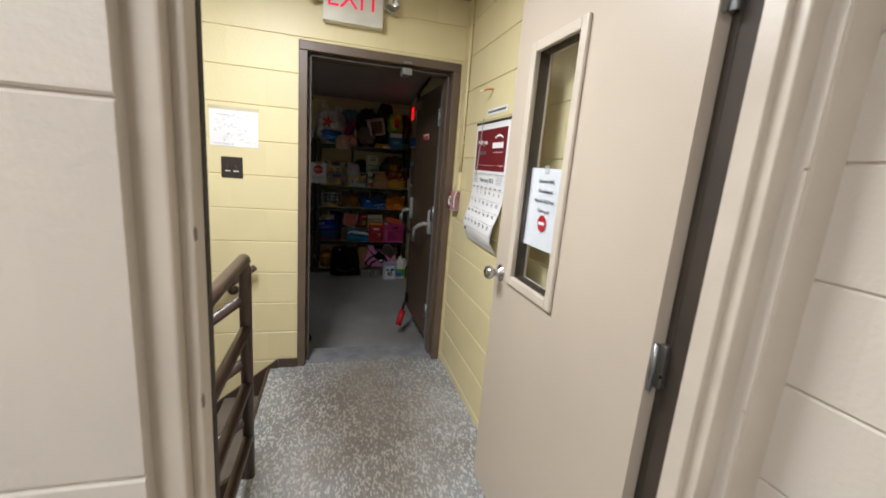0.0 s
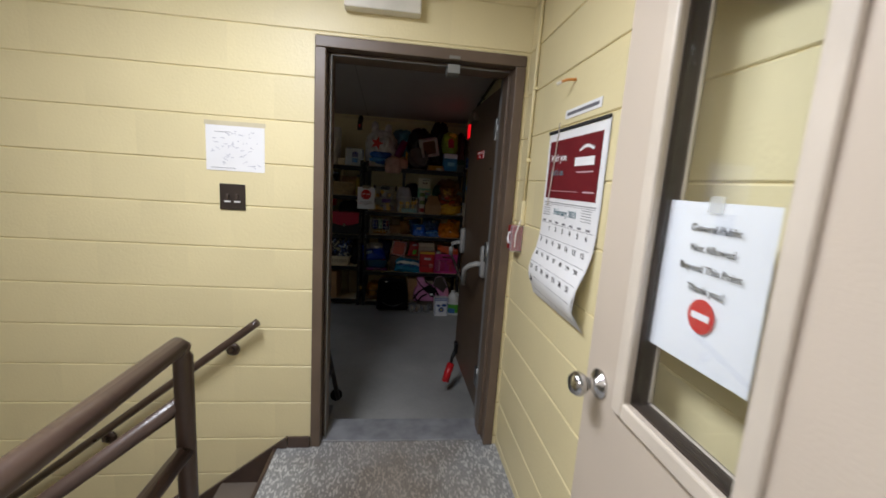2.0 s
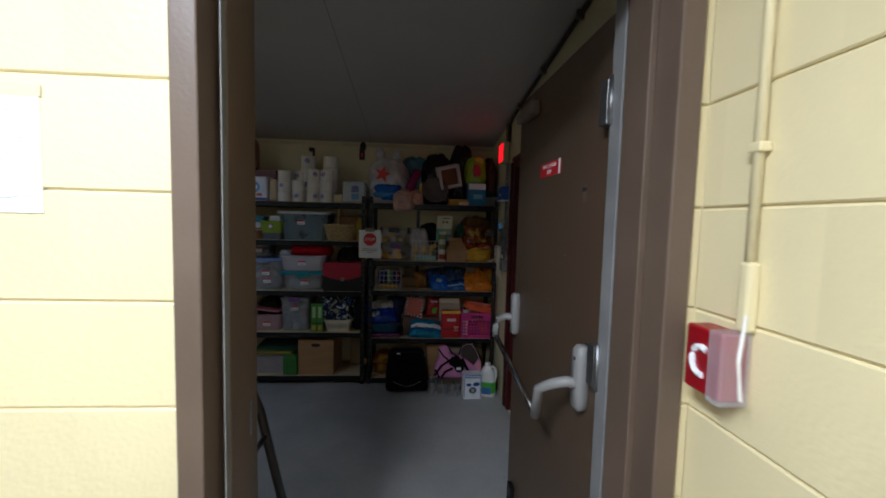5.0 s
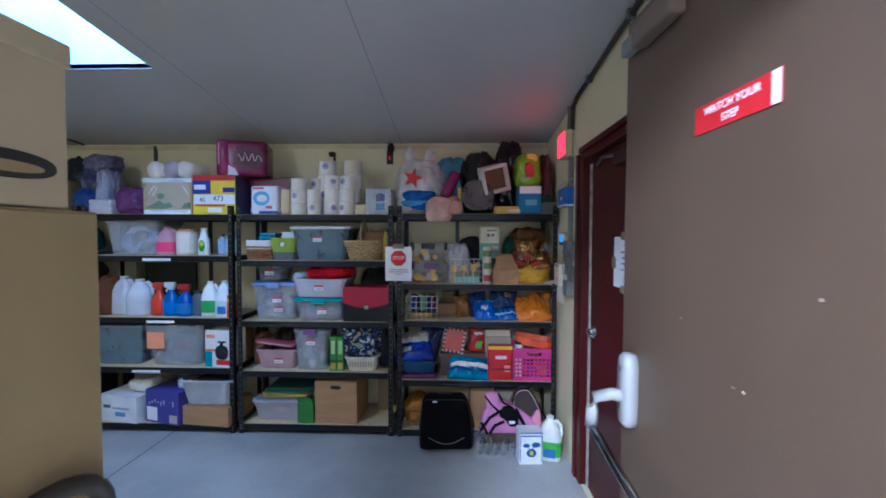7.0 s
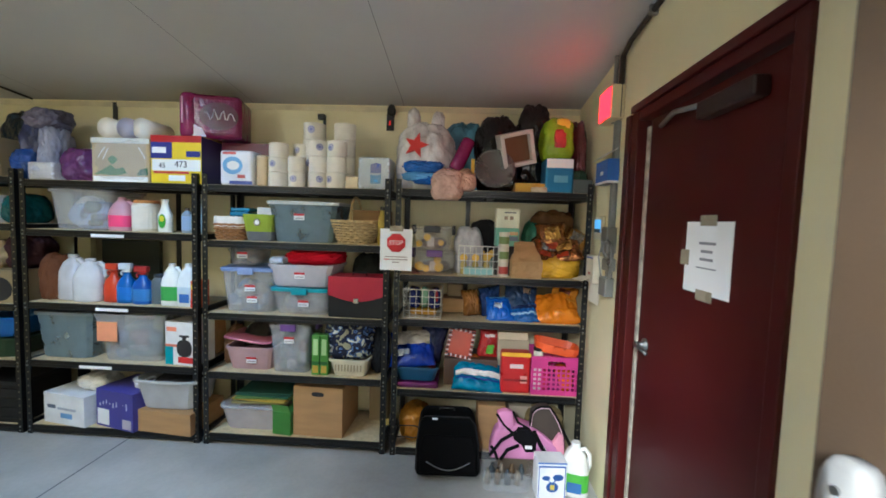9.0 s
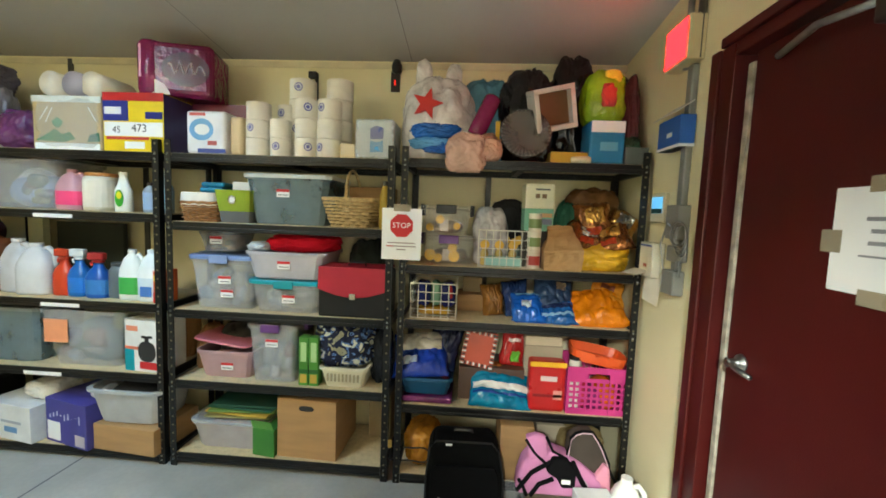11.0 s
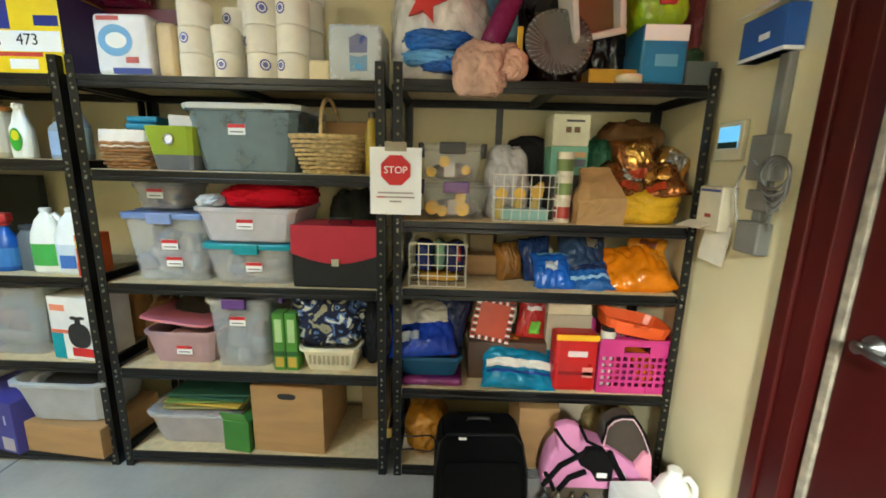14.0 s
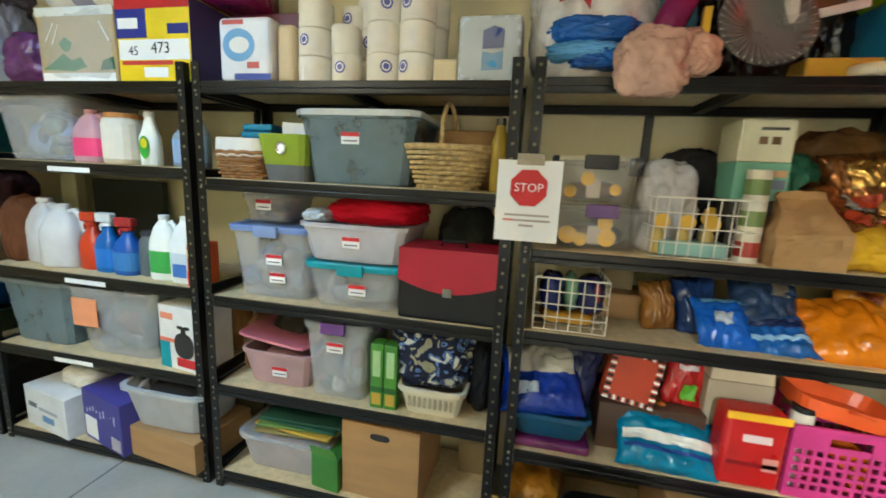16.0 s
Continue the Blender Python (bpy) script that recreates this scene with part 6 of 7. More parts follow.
    for x, zz, r in (((-0.105, 0.05, 0.032), (0.03, 0.045, 0.031), (0.02, 0.095, 0.026), (-0.06, 0.035, 0.024)), ((-0.035, 0.085, 0.024), (0.06, 0.05, 0.02), (-0.09, 0.04, 0.022)))[k]:
        bm = lathem([(0.001, 0), (r, 0), (r, 0.006), (0.001, 0.007)], 20)
        bm.transform(pose(x, -0.116 - 0.007 * zz / 0.148, zz, 84))
        part("gold_disc", bm, YEL, tt, "yellow disc", smoothed=False)
    part("pale_card", boxm(-0.035, 0.012, -0.112, -0.110, 0.02, 0.085, 0), P(206, 190, 170), tt)
bag(0.17, 0.37, 6.04, 0.2, z + 0.0, 0.325, P(206, 202, 204, 0.3, "film", alpha=0.9), "thin white plastic bag", 77, 0.3)
bag(0.26, 0.52, 6.17, 0.2, z, 0.38, P(40, 38, 40, kind="cloth"), "dark cloth bundle at the back", 78, 0.2)
wire_basket(0.2, 0.47, 5.965, 0.24, z, 0.205, "white wire basket of jars and gold ornaments")
rnd = random.Random(9)
for k in range(9):
    x, y = 0.235 + 0.025 * k + rnd.uniform(-0.006, 0.006), 6.03 + 0.07 * (k % 3)
    c = (P(196, 170, 90), P(206, 214, 206), P(120, 140, 130))[k % 3]
    t = thing("ornament_jar", pose(x, y, z + 0.006), "small jar with a gold disc in the wire basket", "jar", "jars in the basket")
    part("jar", lathem([(0.001, 0), (0.02, 0), (0.022, 0.01), (0.022, 0.07), (0.015, 0.085), (0.015, 0.1)], 14), c, t, smoothed=True)
    bm = lathem([(0.026, 0), (0.026, 0.004)], 18)
    bm.transform(pose(0, -0.026, 0.115 + 0.012 * (k % 3), 80, 0, 0))
    part("gold_disc", bm, P(222, 176, 60), t)
pack(0.235, 0.44, 5.99, 0.1, z + 0.006, 0.05, P(150, 196, 190, 0.4), "small mint green box in the wire basket", bevel=0.004, name="mint_box", category="box")
for k in range(3):
    can(0.505, 6.01, z + 0.1015 * k, 0.036, 0.1, P(222, 212, 190, 0.35), "cream labelled food can in a stack", P(176, 60, 50) if k < 1 else P(120, 140, 80))
# dark block added to carry the mint carton and fill the dark region
pack(0.45, 0.62, 6.05, 0.2, z, 0.205, P(58, 50, 42, 0.6), "dark brown block added as a support under the mint carton", bevel=0.003, name="dark_support_block", category="box")
pack(0.45, 0.61, 6.05, 0.2, z + 0.206, 0.124, P(130, 190, 160, 0.5), "mint green carton with a pale side", [("blue_patch", 0.4, 0.95, 0.3, 0.55, P(120, 130, 150)), ("orange_patch", 0.55, 0.95, 0.62, 0.8, P(220, 170, 120))], bevel=0.003, name="mint_carton", category="box")
t = pack(0.45, 0.608, 6.05, 0.16, z + 0.331, 0.135, P(226, 220, 190, 0.5), "cream carton with a dark picture strip", [("dark_print", 0.35, 0.85, 0.75, 0.82, P(80, 80, 80)), ("picture", 0.35, 0.5, 0.42, 0.6, P(120, 90, 60)), ("picture", 0.58, 0.74, 0.42, 0.6, P(120, 90, 60))], bevel=0.003, name="cream_carton", category="box")
t = thing("paper_bag", at(0.555, 0.755, 5.945, 0.2, z), "folded brown kraft paper bag", "paper bag")
bm = bmesh.new()
ring = [[(-0.1, -0.1, 0), (0.1, -0.1, 0), (0.1, 0.1, 0), (-0.1, 0.1, 0)], [(-0.1, -0.098, 0.11), (0.1, -0.1, 0.115), (0.1, 0.1, 0.12), (-0.1, 0.1, 0.11)], [(-0.075, -0.015, 0.215), (0.06, -0.01, 0.225), (0.065, 0.01, 0.225), (-0.07, 0.01, 0.22)], [(-0.07, -0.02, 0.24), (0.055, -0.018, 0.245), (0.058, -0.008, 0.243), (-0.068, -0.01, 0.238)]]
vs = [[bm.verts.new(p) for p in r] for r in ring]
for a, b in zip(vs, vs[1:]):
    for k in range(4):
        bm.faces.new((a[k], a[(k + 1) % 4], b[(k + 1) % 4], b[k]))
bm.faces.new(vs[0][::-1]), bm.faces.new(vs[-1])
bmesh.ops.subdivide_edges(bm, edges=bm.edges[:], cuts=7, use_grid_fill=True)
for v in bm.verts:
    if v.co.z > 0.004:
        v.co += 0.012 * noise.noise_vector(v.co * 16) + 0.005 * noise.noise_vector(v.co * 42)
part("bag_body", bm, KRAFT, t)
bag(0.70, 1.045, 5.965, 0.32, z, 0.16, P(226, 176, 40, 0.25, "film"), "shiny yellow bag of candy", 81, 0.2, 0.6)
bag(0.72, 1.045, 6.1, 0.2, z, 0.3, COPPER, "crumpled copper foil bag at the back", 82, 0.38, 1.0)
for x, y, zz, w, h, tilt, sd, m2, pr in ((0.79, 6.0, 0.1, 0.2, 0.2, (-44, 16, 8), 15, COPPER, SILVER), (0.94, 5.99, 0.11, 0.21, 0.21, (-40, -14, -10), 16, COPPER, GOLDF), (0.87, 6.06, 0.16, 0.22, 0.24, (-26, -8, 4), 17, COPPER, GOLDF), (0.97, 6.08, 0.17, 0.17, 0.19, (-30, 24, -12), 18, GOLDF, SILVER)):
    pouch(x, y, z + zz, w, h, 0.1, m2, "shiny copper and gold foil snack bag in a pile", tilt, sd, [("foil_panel", pr, -0.55, 0.5, -0.2, 0.55), ("red_print", P(170, 60, 30, 0.3, "film"), -0.7, 0.1, -0.75, -0.4)])
bag(0.72, 1.05, 6.2, 0.18, z, 0.46, P(120, 84, 50, 0.4, "film"), "brown plastic bags at the back", 83, 0.3)
bag(0.66, 0.8, 6.18, 0.18, z, 0.38, P(70, 140, 110, 0.4, "film"), "green bag at the back", 84, 0.3)

z = LD[2]
wire_basket(-0.165, 0.09, 5.965, 0.26, z, 0.20, "white wire basket of bright packets", 6, 5)
for k, (c, w) in enumerate((((30, 40, 110), 0.09), ((120, 160, 130), 0.06), ((36, 36, 96), 0.1), ((196, 146, 50), 0.2), ((170, 50, 60), 0.05))):
    x = (-0.10, -0.03, 0.04, -0.04, 0.05)[k]
    bag(x - w / 2, x + w / 2, 6.0 + 0.02 * (k % 2), 0.14, z + (0.006 if k == 3 else 0.06), 0.05 if k == 3 else 0.14, P(*c, 0.3, "film"), "bright snack packet in the wire basket", 85 + k, 0.3, name="snack_packet", level=3)
carton(0.09, 0.37, 6.2, 0.18, z, 0.1, CARD, "flat brown cardboard tray", tape=False)
carton(0.12, 0.24, 6.28, 0.1, z + 0.104, 0.09, CARD_D, "small tan carton on the cardboard tray", tape=False)
pouch(0.315, 6.12, z, 0.13, 0.19, 0.07, P(150, 100, 40, 0.5, "film"), "brown paper packet, crumpled", (-16, -6, 10), 7)
pouch(0.50, 5.99, z, 0.21, 0.20, 0.10, P(30, 96, 196, 0.25, "film"), "bright blue snack bag with a white print", (-52, 6, 5), 3, [("white_print", P(206, 216, 230, 0.3, "film"), -0.5, 0.05, -0.3, 0.15), ("pale_edge", P(120, 176, 226, 0.3, "film"), -0.8, 0.8, 0.55, 0.8)])
pouch(0.655, 5.985, z, 0.23, 0.17, 0.09, P(36, 96, 170, 0.25, "film"), "blue striped snack bag lying low", (-58, -5, -6), 4, [("pale_stripe", P(150, 190, 222, 0.3, "film"), -0.9, 0.9, -0.5, -0.3), ("dark_stripe", P(24, 40, 84, 0.3, "film"), -0.9, 0.9, 0.1, 0.5)])
pouch(0.64, 6.08, z + 0.02, 0.25, 0.25, 0.12, P(44, 66, 100, 0.25, "film"), "crinkled dark blue film bag", (-32, 8, 4), 8, [("silver_fold", SILVER, 0.0, 0.5, 0.2, 0.6)])
pouch(0.46, 6.12, z, 0.16, 0.22, 0.08, P(30, 56, 110, 0.25, "film"), "dark blue snack bag at the back", (-20, -10, 0), 9)
pouch(0.885, 5.975, z, 0.33, 0.28, 0.17, P(216, 122, 12, 0.3, "film"), "full glossy orange plastic bag", (-58, -6, -4), 5)
pouch(0.94, 6.08, z + 0.1, 0.19, 0.17, 0.06, P(216, 140, 40, 0.4, "film"), "orange folded packet with dark print", (-38, 12, -8), 6, [("dark_print", P(120, 50, 20), -0.5, 0.4, 0.1, 0.5)])

z = LD[3]
pack(-0.2, 0.09, 5.96, 0.3, z, 0.04, P(112, 40, 100, 0.35, "film"), "flat purple packet under a tray", bevel=0.015)
tote(-0.225, 0.09, 5.96, 0.28, z + 0.045, 0.1, P(24, 76, 112), "shallow dark teal tray", contents=[(P(170, 50, 50), 0.3, 0.3, 0.9, 96, 0.3), (P(40, 50, 80), 0.9, 0.9, 0.7, 97, 0)], category="tray")
pouch(-0.095, 5.965, z + 0.15, 0.33, 0.29, 0.14, P(26, 60, 170, 0.25, "film"), "glossy blue and silver snack bag leaning back", (-50, -4, 3), 10, [("silver_panel", P(216, 214, 206, 0.2, "film"), -0.85, 0.8, 0.0, 0.85), ("white_print", P(190, 206, 230, 0.3, "film"), -0.7, -0.1, -0.6, -0.3)])
pouch(0.0, 6.1, z + 0.15, 0.2, 0.26, 0.09, P(28, 40, 84, 0.25, "film"), "dark blue film bag behind the blue bag", (-14, 10, -6), 11)
t = thing("gift_bag", pose(0.215, 6.08, z + 0.195, -8, 10, 0), "orange gift bag with a black and white striped edge", "gift bag")
part("bag_body", boxm(-0.095, 0.095, -0.03, 0.03, 0, 0.21, 0.004), P(196, 70, 40), t)
for k in range(12):
    for s in (-1, 1):
        part("stripe", boxm(s * 0.084 - 0.011, s * 0.084 + 0.011, -0.0325, -0.0305, 0.003 + 0.0172 * k, 0.013 + 0.0172 * k, 0), (PAPER, INK)[k % 2], t)
        if k < 9:
            part("stripe", boxm(-0.072 + 0.0172 * k, -0.062 + 0.0172 * k, -0.0325, -0.0305, 0.004 if s < 0 else 0.188, 0.022 if s < 0 else 0.206, 0), (INK, PAPER)[k % 2], t)
carton(0.12, 0.5, 6.05, 0.26, z, 0.19, P(84, 60, 46), "dark brown carton under the gift bags", tape=False)
pouch(0.355, 5.955, z, 0.36, 0.21, 0.13, P(24, 130, 170, 0.3, "film"), "teal and white snack bag", (-42, 3, 0), 12, [("white_band", P(232, 232, 228, 0.3, "film"), -0.93, 0.93, -0.12, 0.22), ("blue_line", P(30, 70, 150, 0.3, "film"), -0.9, 0.9, -0.4, -0.26)])
pouch(0.34, 6.02, z + 0.11, 0.24, 0.17, 0.07, P(140, 78, 36, 0.4, "film"), "brown snack packet lying on a bag", (-62, 4, 6), 13, [("orange_print", P(190, 110, 40), -0.4, 0.5, -0.3, 0.3)])
pack(0.515, 0.715, 5.955, 0.1, z, 0.285, P(186, 28, 30, 0.3), "red stand-up pouch with a yellow top", [("yellow_top", 0, 1, 0.9, 1.0, P(232, 180, 40)), ("white_word", 0.3, 0.75, 0.62, 0.72, P(226, 206, 206)), ("dark_arc", 0.1, 0.9, 0.3, 0.36, P(140, 16, 24)), ("pale_mark", 0.66, 0.9, 0.26, 0.44, P(220, 150, 140))], bevel=0.02, name="snack_pouch")
pouch(0.43, 6.12, z + 0.19, 0.15, 0.2, 0.05, P(176, 36, 36, 0.35, "film"), "red packet with a green picture", (-10, 4, 0), 14, [("green_picture", P(100, 170, 40), -0.1, 0.6, -0.7, -0.1), ("pale_word", P(226, 200, 200), -0.5, 0.5, 0.45, 0.65)])
carton(0.5, 0.72, 6.09, 0.22, z, 0.33, CARD_W, "pale cardboard box behind the pouches", tape=False)
pack(0.5, 0.71, 6.08, 0.2, z + 0.336, 0.055, P(206, 190, 160, 0.5), "flat cream box on a cardboard box", bevel=0.004, name="cream_box", category="box")
t = thing("plastic_crate", at(0.72, 1.06, 5.955, 0.28, z), "hot pink perforated plastic crate", "crate")
PINK = P(192, 52, 124, 0.4)
for sgn in (-1, 1):
    y = sgn * 0.137
    bm = bmesh.new()
    for a, b, c, d in cut((-0.17, 0.17, 0.0, 0.265), [(-0.06, 0.06, 0.205, 0.235)] + [(-0.155 + 0.032 * i, -0.155 + 0.032 * i + 0.02, 0.035 + 0.032 * j, 0.035 + 0.032 * j + 0.02) for i in range(10) for j in range(5)]):
        box(bm, a, b, y - 0.002, y + 0.002, c, d)
    part("side", bm, PINK, t)
    part("rim", boxm(-0.172, 0.172, y - 0.007, y + 0.007, 0.255, 0.268, 0.003), PINK, t)
    bm = bmesh.new()
    for a, b, c, d in cut((-0.134, 0.134, 0.0, 0.265), [(-0.12 + 0.032 * i, -0.12 + 0.032 * i + 0.02, 0.035 + 0.032 * j, 0.035 + 0.032 * j + 0.02) for i in range(8) for j in range(6)]):
        box(bm, sgn * 0.168 - 0.002, sgn * 0.168 + 0.002, a, b, c, d)
    part("end", bm, PINK, t)
part("bottom", boxm(-0.166, 0.166, -0.134, 0.134, 0.0, 0.004, 0), PINK, t)
for k, (c, x, h) in enumerate((((226, 110, 30), 0.07, 0.16), ((196, 60, 90), -0.08, 0.14), ((150, 60, 120), 0.0, 0.12))):
    part("filling", lump(0.14, 0.2, h, 110 + k, 0.3, cx=x, z=0.006, level=3), P(*c, 0.35, "film"), t, smoothed=True)
t = thing("orange_tray", pose(0.90, 6.08, z + 0.275, 0, 9, -4), "orange plastic tray lying tilted on the crate", "tray")
part("tray", lathem([(0.001, 0), (0.92, 0), (1, 0.06), (0.96, 0.06), (0.88, 0.008), (0.001, 0.008)], 40, 0.155, 0.11, square=5), P(226, 92, 40), t)
part("handle", tube(bmesh.new(), [(-0.03, -0.11, 0.05), (-0.02, -0.125, 0.06), (0.03, -0.125, 0.06), (0.04, -0.11, 0.05)], 0.006, 6), P(206, 76, 36), t)
t = thing("small_jar", pose(0.775, 6.02, z + 0.01), "small white-labelled jar with a dark lid", "jar")
part("jar", lathem([(0.001, 0), (0.03, 0), (0.033, 0.01), (0.033, 0.28), (0.001, 0.28)], 18), P(226, 220, 206), t)
part("lid", lathem([(0.034, 0.281), (0.034, 0.3), (0.001, 0.302)], 18), BLACKP, t)

z = LD[4]
carton(0.37, 0.56, 5.95, 0.3, z, 0.32, CARD, "brown cardboard box behind the black case")
bag(-0.19, 0.03, 6.0, 0.28, z, 0.22, P(190, 130, 40, 0.4, "film"), "amber bag of dry goods behind the case", 121, 0.3)
t = thing("cable", pose(-0.15, 5.99, z + 0.05), "loose dark cable loops on the bottom shelf", "cable")
part("loop", tube(bmesh.new(), [(0.12 * math.cos(a / 3), -0.02 + 0.02 * math.sin(a), 0.05 + 0.05 * math.sin(a / 3)) for a in range(19)], 0.004, 6), BLACKP, t)
carton(0.6, 0.9, 6.1, 0.26, z, 0.26, CARD_W, "pale cardboard box at the back", tape=False)

# ---- on the floor before the racks ----
def slab(pts, y0, y1, bevel=0.012):
    """A flat cut shape, given as (x, z) corners, with thickness and softened edges."""
    bm = bmesh.new()
    f = bm.faces.new([bm.verts.new((x, y0, zz)) for x, zz in pts])
    ext = bmesh.ops.extrude_face_region(bm, geom=[f])
    bmesh.ops.translate(bm, verts=[v for v in ext["geom"] if isinstance(v, bmesh.types.BMVert)], vec=(0, y1 - y0, 0))
    bmesh.ops.recalc_face_normals(bm, faces=bm.faces)
    if bevel:
        bmesh.ops.bevel(bm, geom=list(bm.edges), offset=bevel, segments=3, profile=0.5, affect="EDGES")
    return bm


t = thing("rolling_case", pose(0.17, 5.80, FLOOR + EPS, -3, 0, 2), "black soft-sided rolling case with a pale curved stripe", "suitcase")
part("body", slab([(-0.2, 0.02), (0.205, 0.02), (0.2, 0.22), (0.178, 0.36), (0.14, 0.408), (-0.15, 0.408), (-0.185, 0.37), (-0.2, 0.22)], -0.12, 0.07, 0.03), P(5, 6, 7, kind="cloth"), t, "black fabric body", smoothed=True)
part("front_pocket", slab([(-0.175, 0.05), (0.18, 0.05), (0.172, 0.24), (0.15, 0.29), (-0.15, 0.29), (-0.172, 0.24)], -0.14, -0.118, 0.01), P(7, 7, 9, kind="cloth"), t, "black front pocket", smoothed=True)
part("piping", tube(bmesh.new(), [(-0.197, -0.108, 0.06), (-0.195, -0.108, 0.22), (-0.18, -0.108, 0.36), (-0.148, -0.108, 0.4), (0.133, -0.108, 0.4), (0.17, -0.108, 0.355), (0.196, -0.108, 0.22), (0.2, -0.108, 0.06)], 0.005, 8), P(10, 10, 11, 0.6), t, "black edge piping", smoothed=True)
part("pale_stripe", tube(bmesh.new(), [(-0.13 + 0.027 * k, -0.143, 0.13 - 0.05 * math.sin(math.pi * k / 10)) for k in range(11)], 0.003, 8), P(120, 120, 116), t, "pale curved stripe", smoothed=True)
part("handle", tube(bmesh.new(), [(-0.06, -0.02, 0.402), (-0.055, -0.02, 0.42), (0.035, -0.02, 0.42), (0.04, -0.02, 0.402)], 0.008, 8), BLACKP, t)
part("name_tag", boxm(-0.1, -0.068, -0.124, -0.1205, 0.385, 0.396, 0.001), PAPER, t)
for x in (-0.14, 0.14):
    bm = lathem([(0.001, -0.012), (0.022, -0.012), (0.022, 0.012), (0.001, 0.012)], 16)
    bm.transform(pose(x, 0.04, 0.022, 0, 90, 0))
    part("wheel", bm, BLACKP, t)

t = thing("pet_carrier", at(0.48, 0.94, 5.72, 0.24, FLOOR + 0.139), "pink and black soft pet carrier bag lying on a box", "pet carrier")
PNK, BLK = P(208, 138, 182, kind="cloth"), P(16, 15, 17, kind="cloth")
part("body", slab([(-0.27, 0.0), (0.19, 0.0), (0.15, 0.1), (0.06, 0.17), (-0.01, 0.21), (-0.1, 0.24), (-0.19, 0.23), (-0.24, 0.17), (-0.265, 0.08)], -0.11, 0.0, 0.02), PNK, t, "pink fabric body", smoothed=True)
part("side_flap", slab([(-0.215, 0.19), (-0.12, 0.22), (-0.135, 0.318), (-0.185, 0.33), (-0.235, 0.312)], -0.125, -0.08, 0.012), PNK, t, "folded pink flap", smoothed=True)
part("mesh_window", slab([(-0.02, 0.17), (-0.008, 0.3), (0.045, 0.338), (0.1, 0.338), (0.15, 0.265), (0.19, 0.18), (0.2, 0.06), (0.12, 0.05), (0.06, 0.12)], -0.075, 0.0, 0.012), P(74, 66, 60, kind="cloth"), t, "grey mesh window", smoothed=True)
rim = [(-0.022, 0.17), (-0.012, 0.24), (-0.004, 0.3), (0.02, 0.328), (0.05, 0.34), (0.1, 0.34), (0.13, 0.3), (0.155, 0.258), (0.19, 0.18), (0.2, 0.08)]
part("window_edge", tube(bmesh.new(), [(x, -0.08, zz) for x, zz in rim], 0.009, 8), BLK, t, "black binding", smoothed=True)
part("window_piping", tube(bmesh.new(), [(x * 0.97, -0.09, zz - 0.004) for x, zz in rim], 0.003, 6), P(226, 190, 204, kind="cloth"), t, "pale pink piping", smoothed=True)
part("lower_panel", slab([(0.085, 0.012), (0.12, 0.11), (0.165, 0.185), (0.192, 0.165), (0.207, 0.012)], -0.105, -0.05, 0.01), P(222, 150, 172, kind="cloth"), t, "pale pink panel", smoothed=True)
part("reflective_strip", tube(bmesh.new(), [(0.03, -0.122, 0.135), (0.07, -0.12, 0.1), (0.1, -0.118, 0.04)], 0.003, 8), P(190, 186, 180), t, "white reflective strip", smoothed=True)
for pts, wd in ((((-0.268, 0.03), (-0.2, 0.13), (-0.11, 0.19), (-0.03, 0.215)), 0.011), (((-0.235, 0.3), (-0.19, 0.235), (-0.13, 0.18)), 0.008), (((-0.2, 0.008), (-0.16, 0.07), (-0.09, 0.105)), 0.011), (((-0.135, 0.32), (-0.1, 0.25), (-0.04, 0.22)), 0.007), (((0.0, 0.2), (0.035, 0.13), (0.07, 0.07), (0.09, 0.006)), 0.013), (((-0.262, 0.09), (-0.235, 0.045), (-0.22, 0.006)), 0.009)):
    part("strap", tube(bmesh.new(), [(x, -0.122, zz) for x, zz in pts], wd, 8), BLK, t, "black webbing strap", smoothed=True)
part("pocket", slab([(-0.13, 0.15), (-0.1, 0.22), (-0.03, 0.222), (0.018, 0.16), (0.014, 0.075), (-0.05, 0.07), (-0.075, 0.115)], -0.145, -0.105, 0.01), BLK, t, "black pocket", smoothed=True)
part("white_patch", boxm(-0.055, -0.012, -0.149, -0.1455, 0.098, 0.12, 0.001), PAPER, t)
bag(0.72, 0.98, 5.98, 0.2, LD[4], 0.28, P(120, 104, 70, kind="cloth"), "tan cloth bundle at the rack's end", 136)
t = thing("clamshell_box", at(0.38, 0.70, 5.6, 0.26, FLOOR), "clear plastic clamshell tray of small bottles", "box")
part("tray", lathem([(0.001, 0), (0.9, 0), (1, 0.13), (0.96, 0.13), (0.86, 0.006), (0.001, 0.006)], 40, 0.16, 0.13, square=8), CLEAR2, t)
for k in range(8):
    part("bottle", lathem([(0.001, 0.008), (0.02, 0.008), (0.02, 0.07), (0.009, 0.085), (0.009, 0.1), (0.001, 0.1)], 12, cx=-0.11 + 0.031 * k, cy=-0.04 + 0.06 * (k % 2)), (P(120, 112, 98), P(60, 70, 76), P(96, 78, 54))[k % 3], t, smoothed=True)
carton(0.5, 0.94, 5.78, 0.2, FLOOR, 0.132, P(96, 84, 70), "low pale cardboard box under the pink carrier", tape=False)
t = pack(0.71, 0.88, 5.565, 0.12, FLOOR, 0.235, P(238, 240, 242, 0.5), "white carton with blue discs printed on it", [("blue_edge", 0, 1, 0.96, 1.0, P(70, 110, 180))], bevel=0.003, name="white_carton", category="box", turn=3)
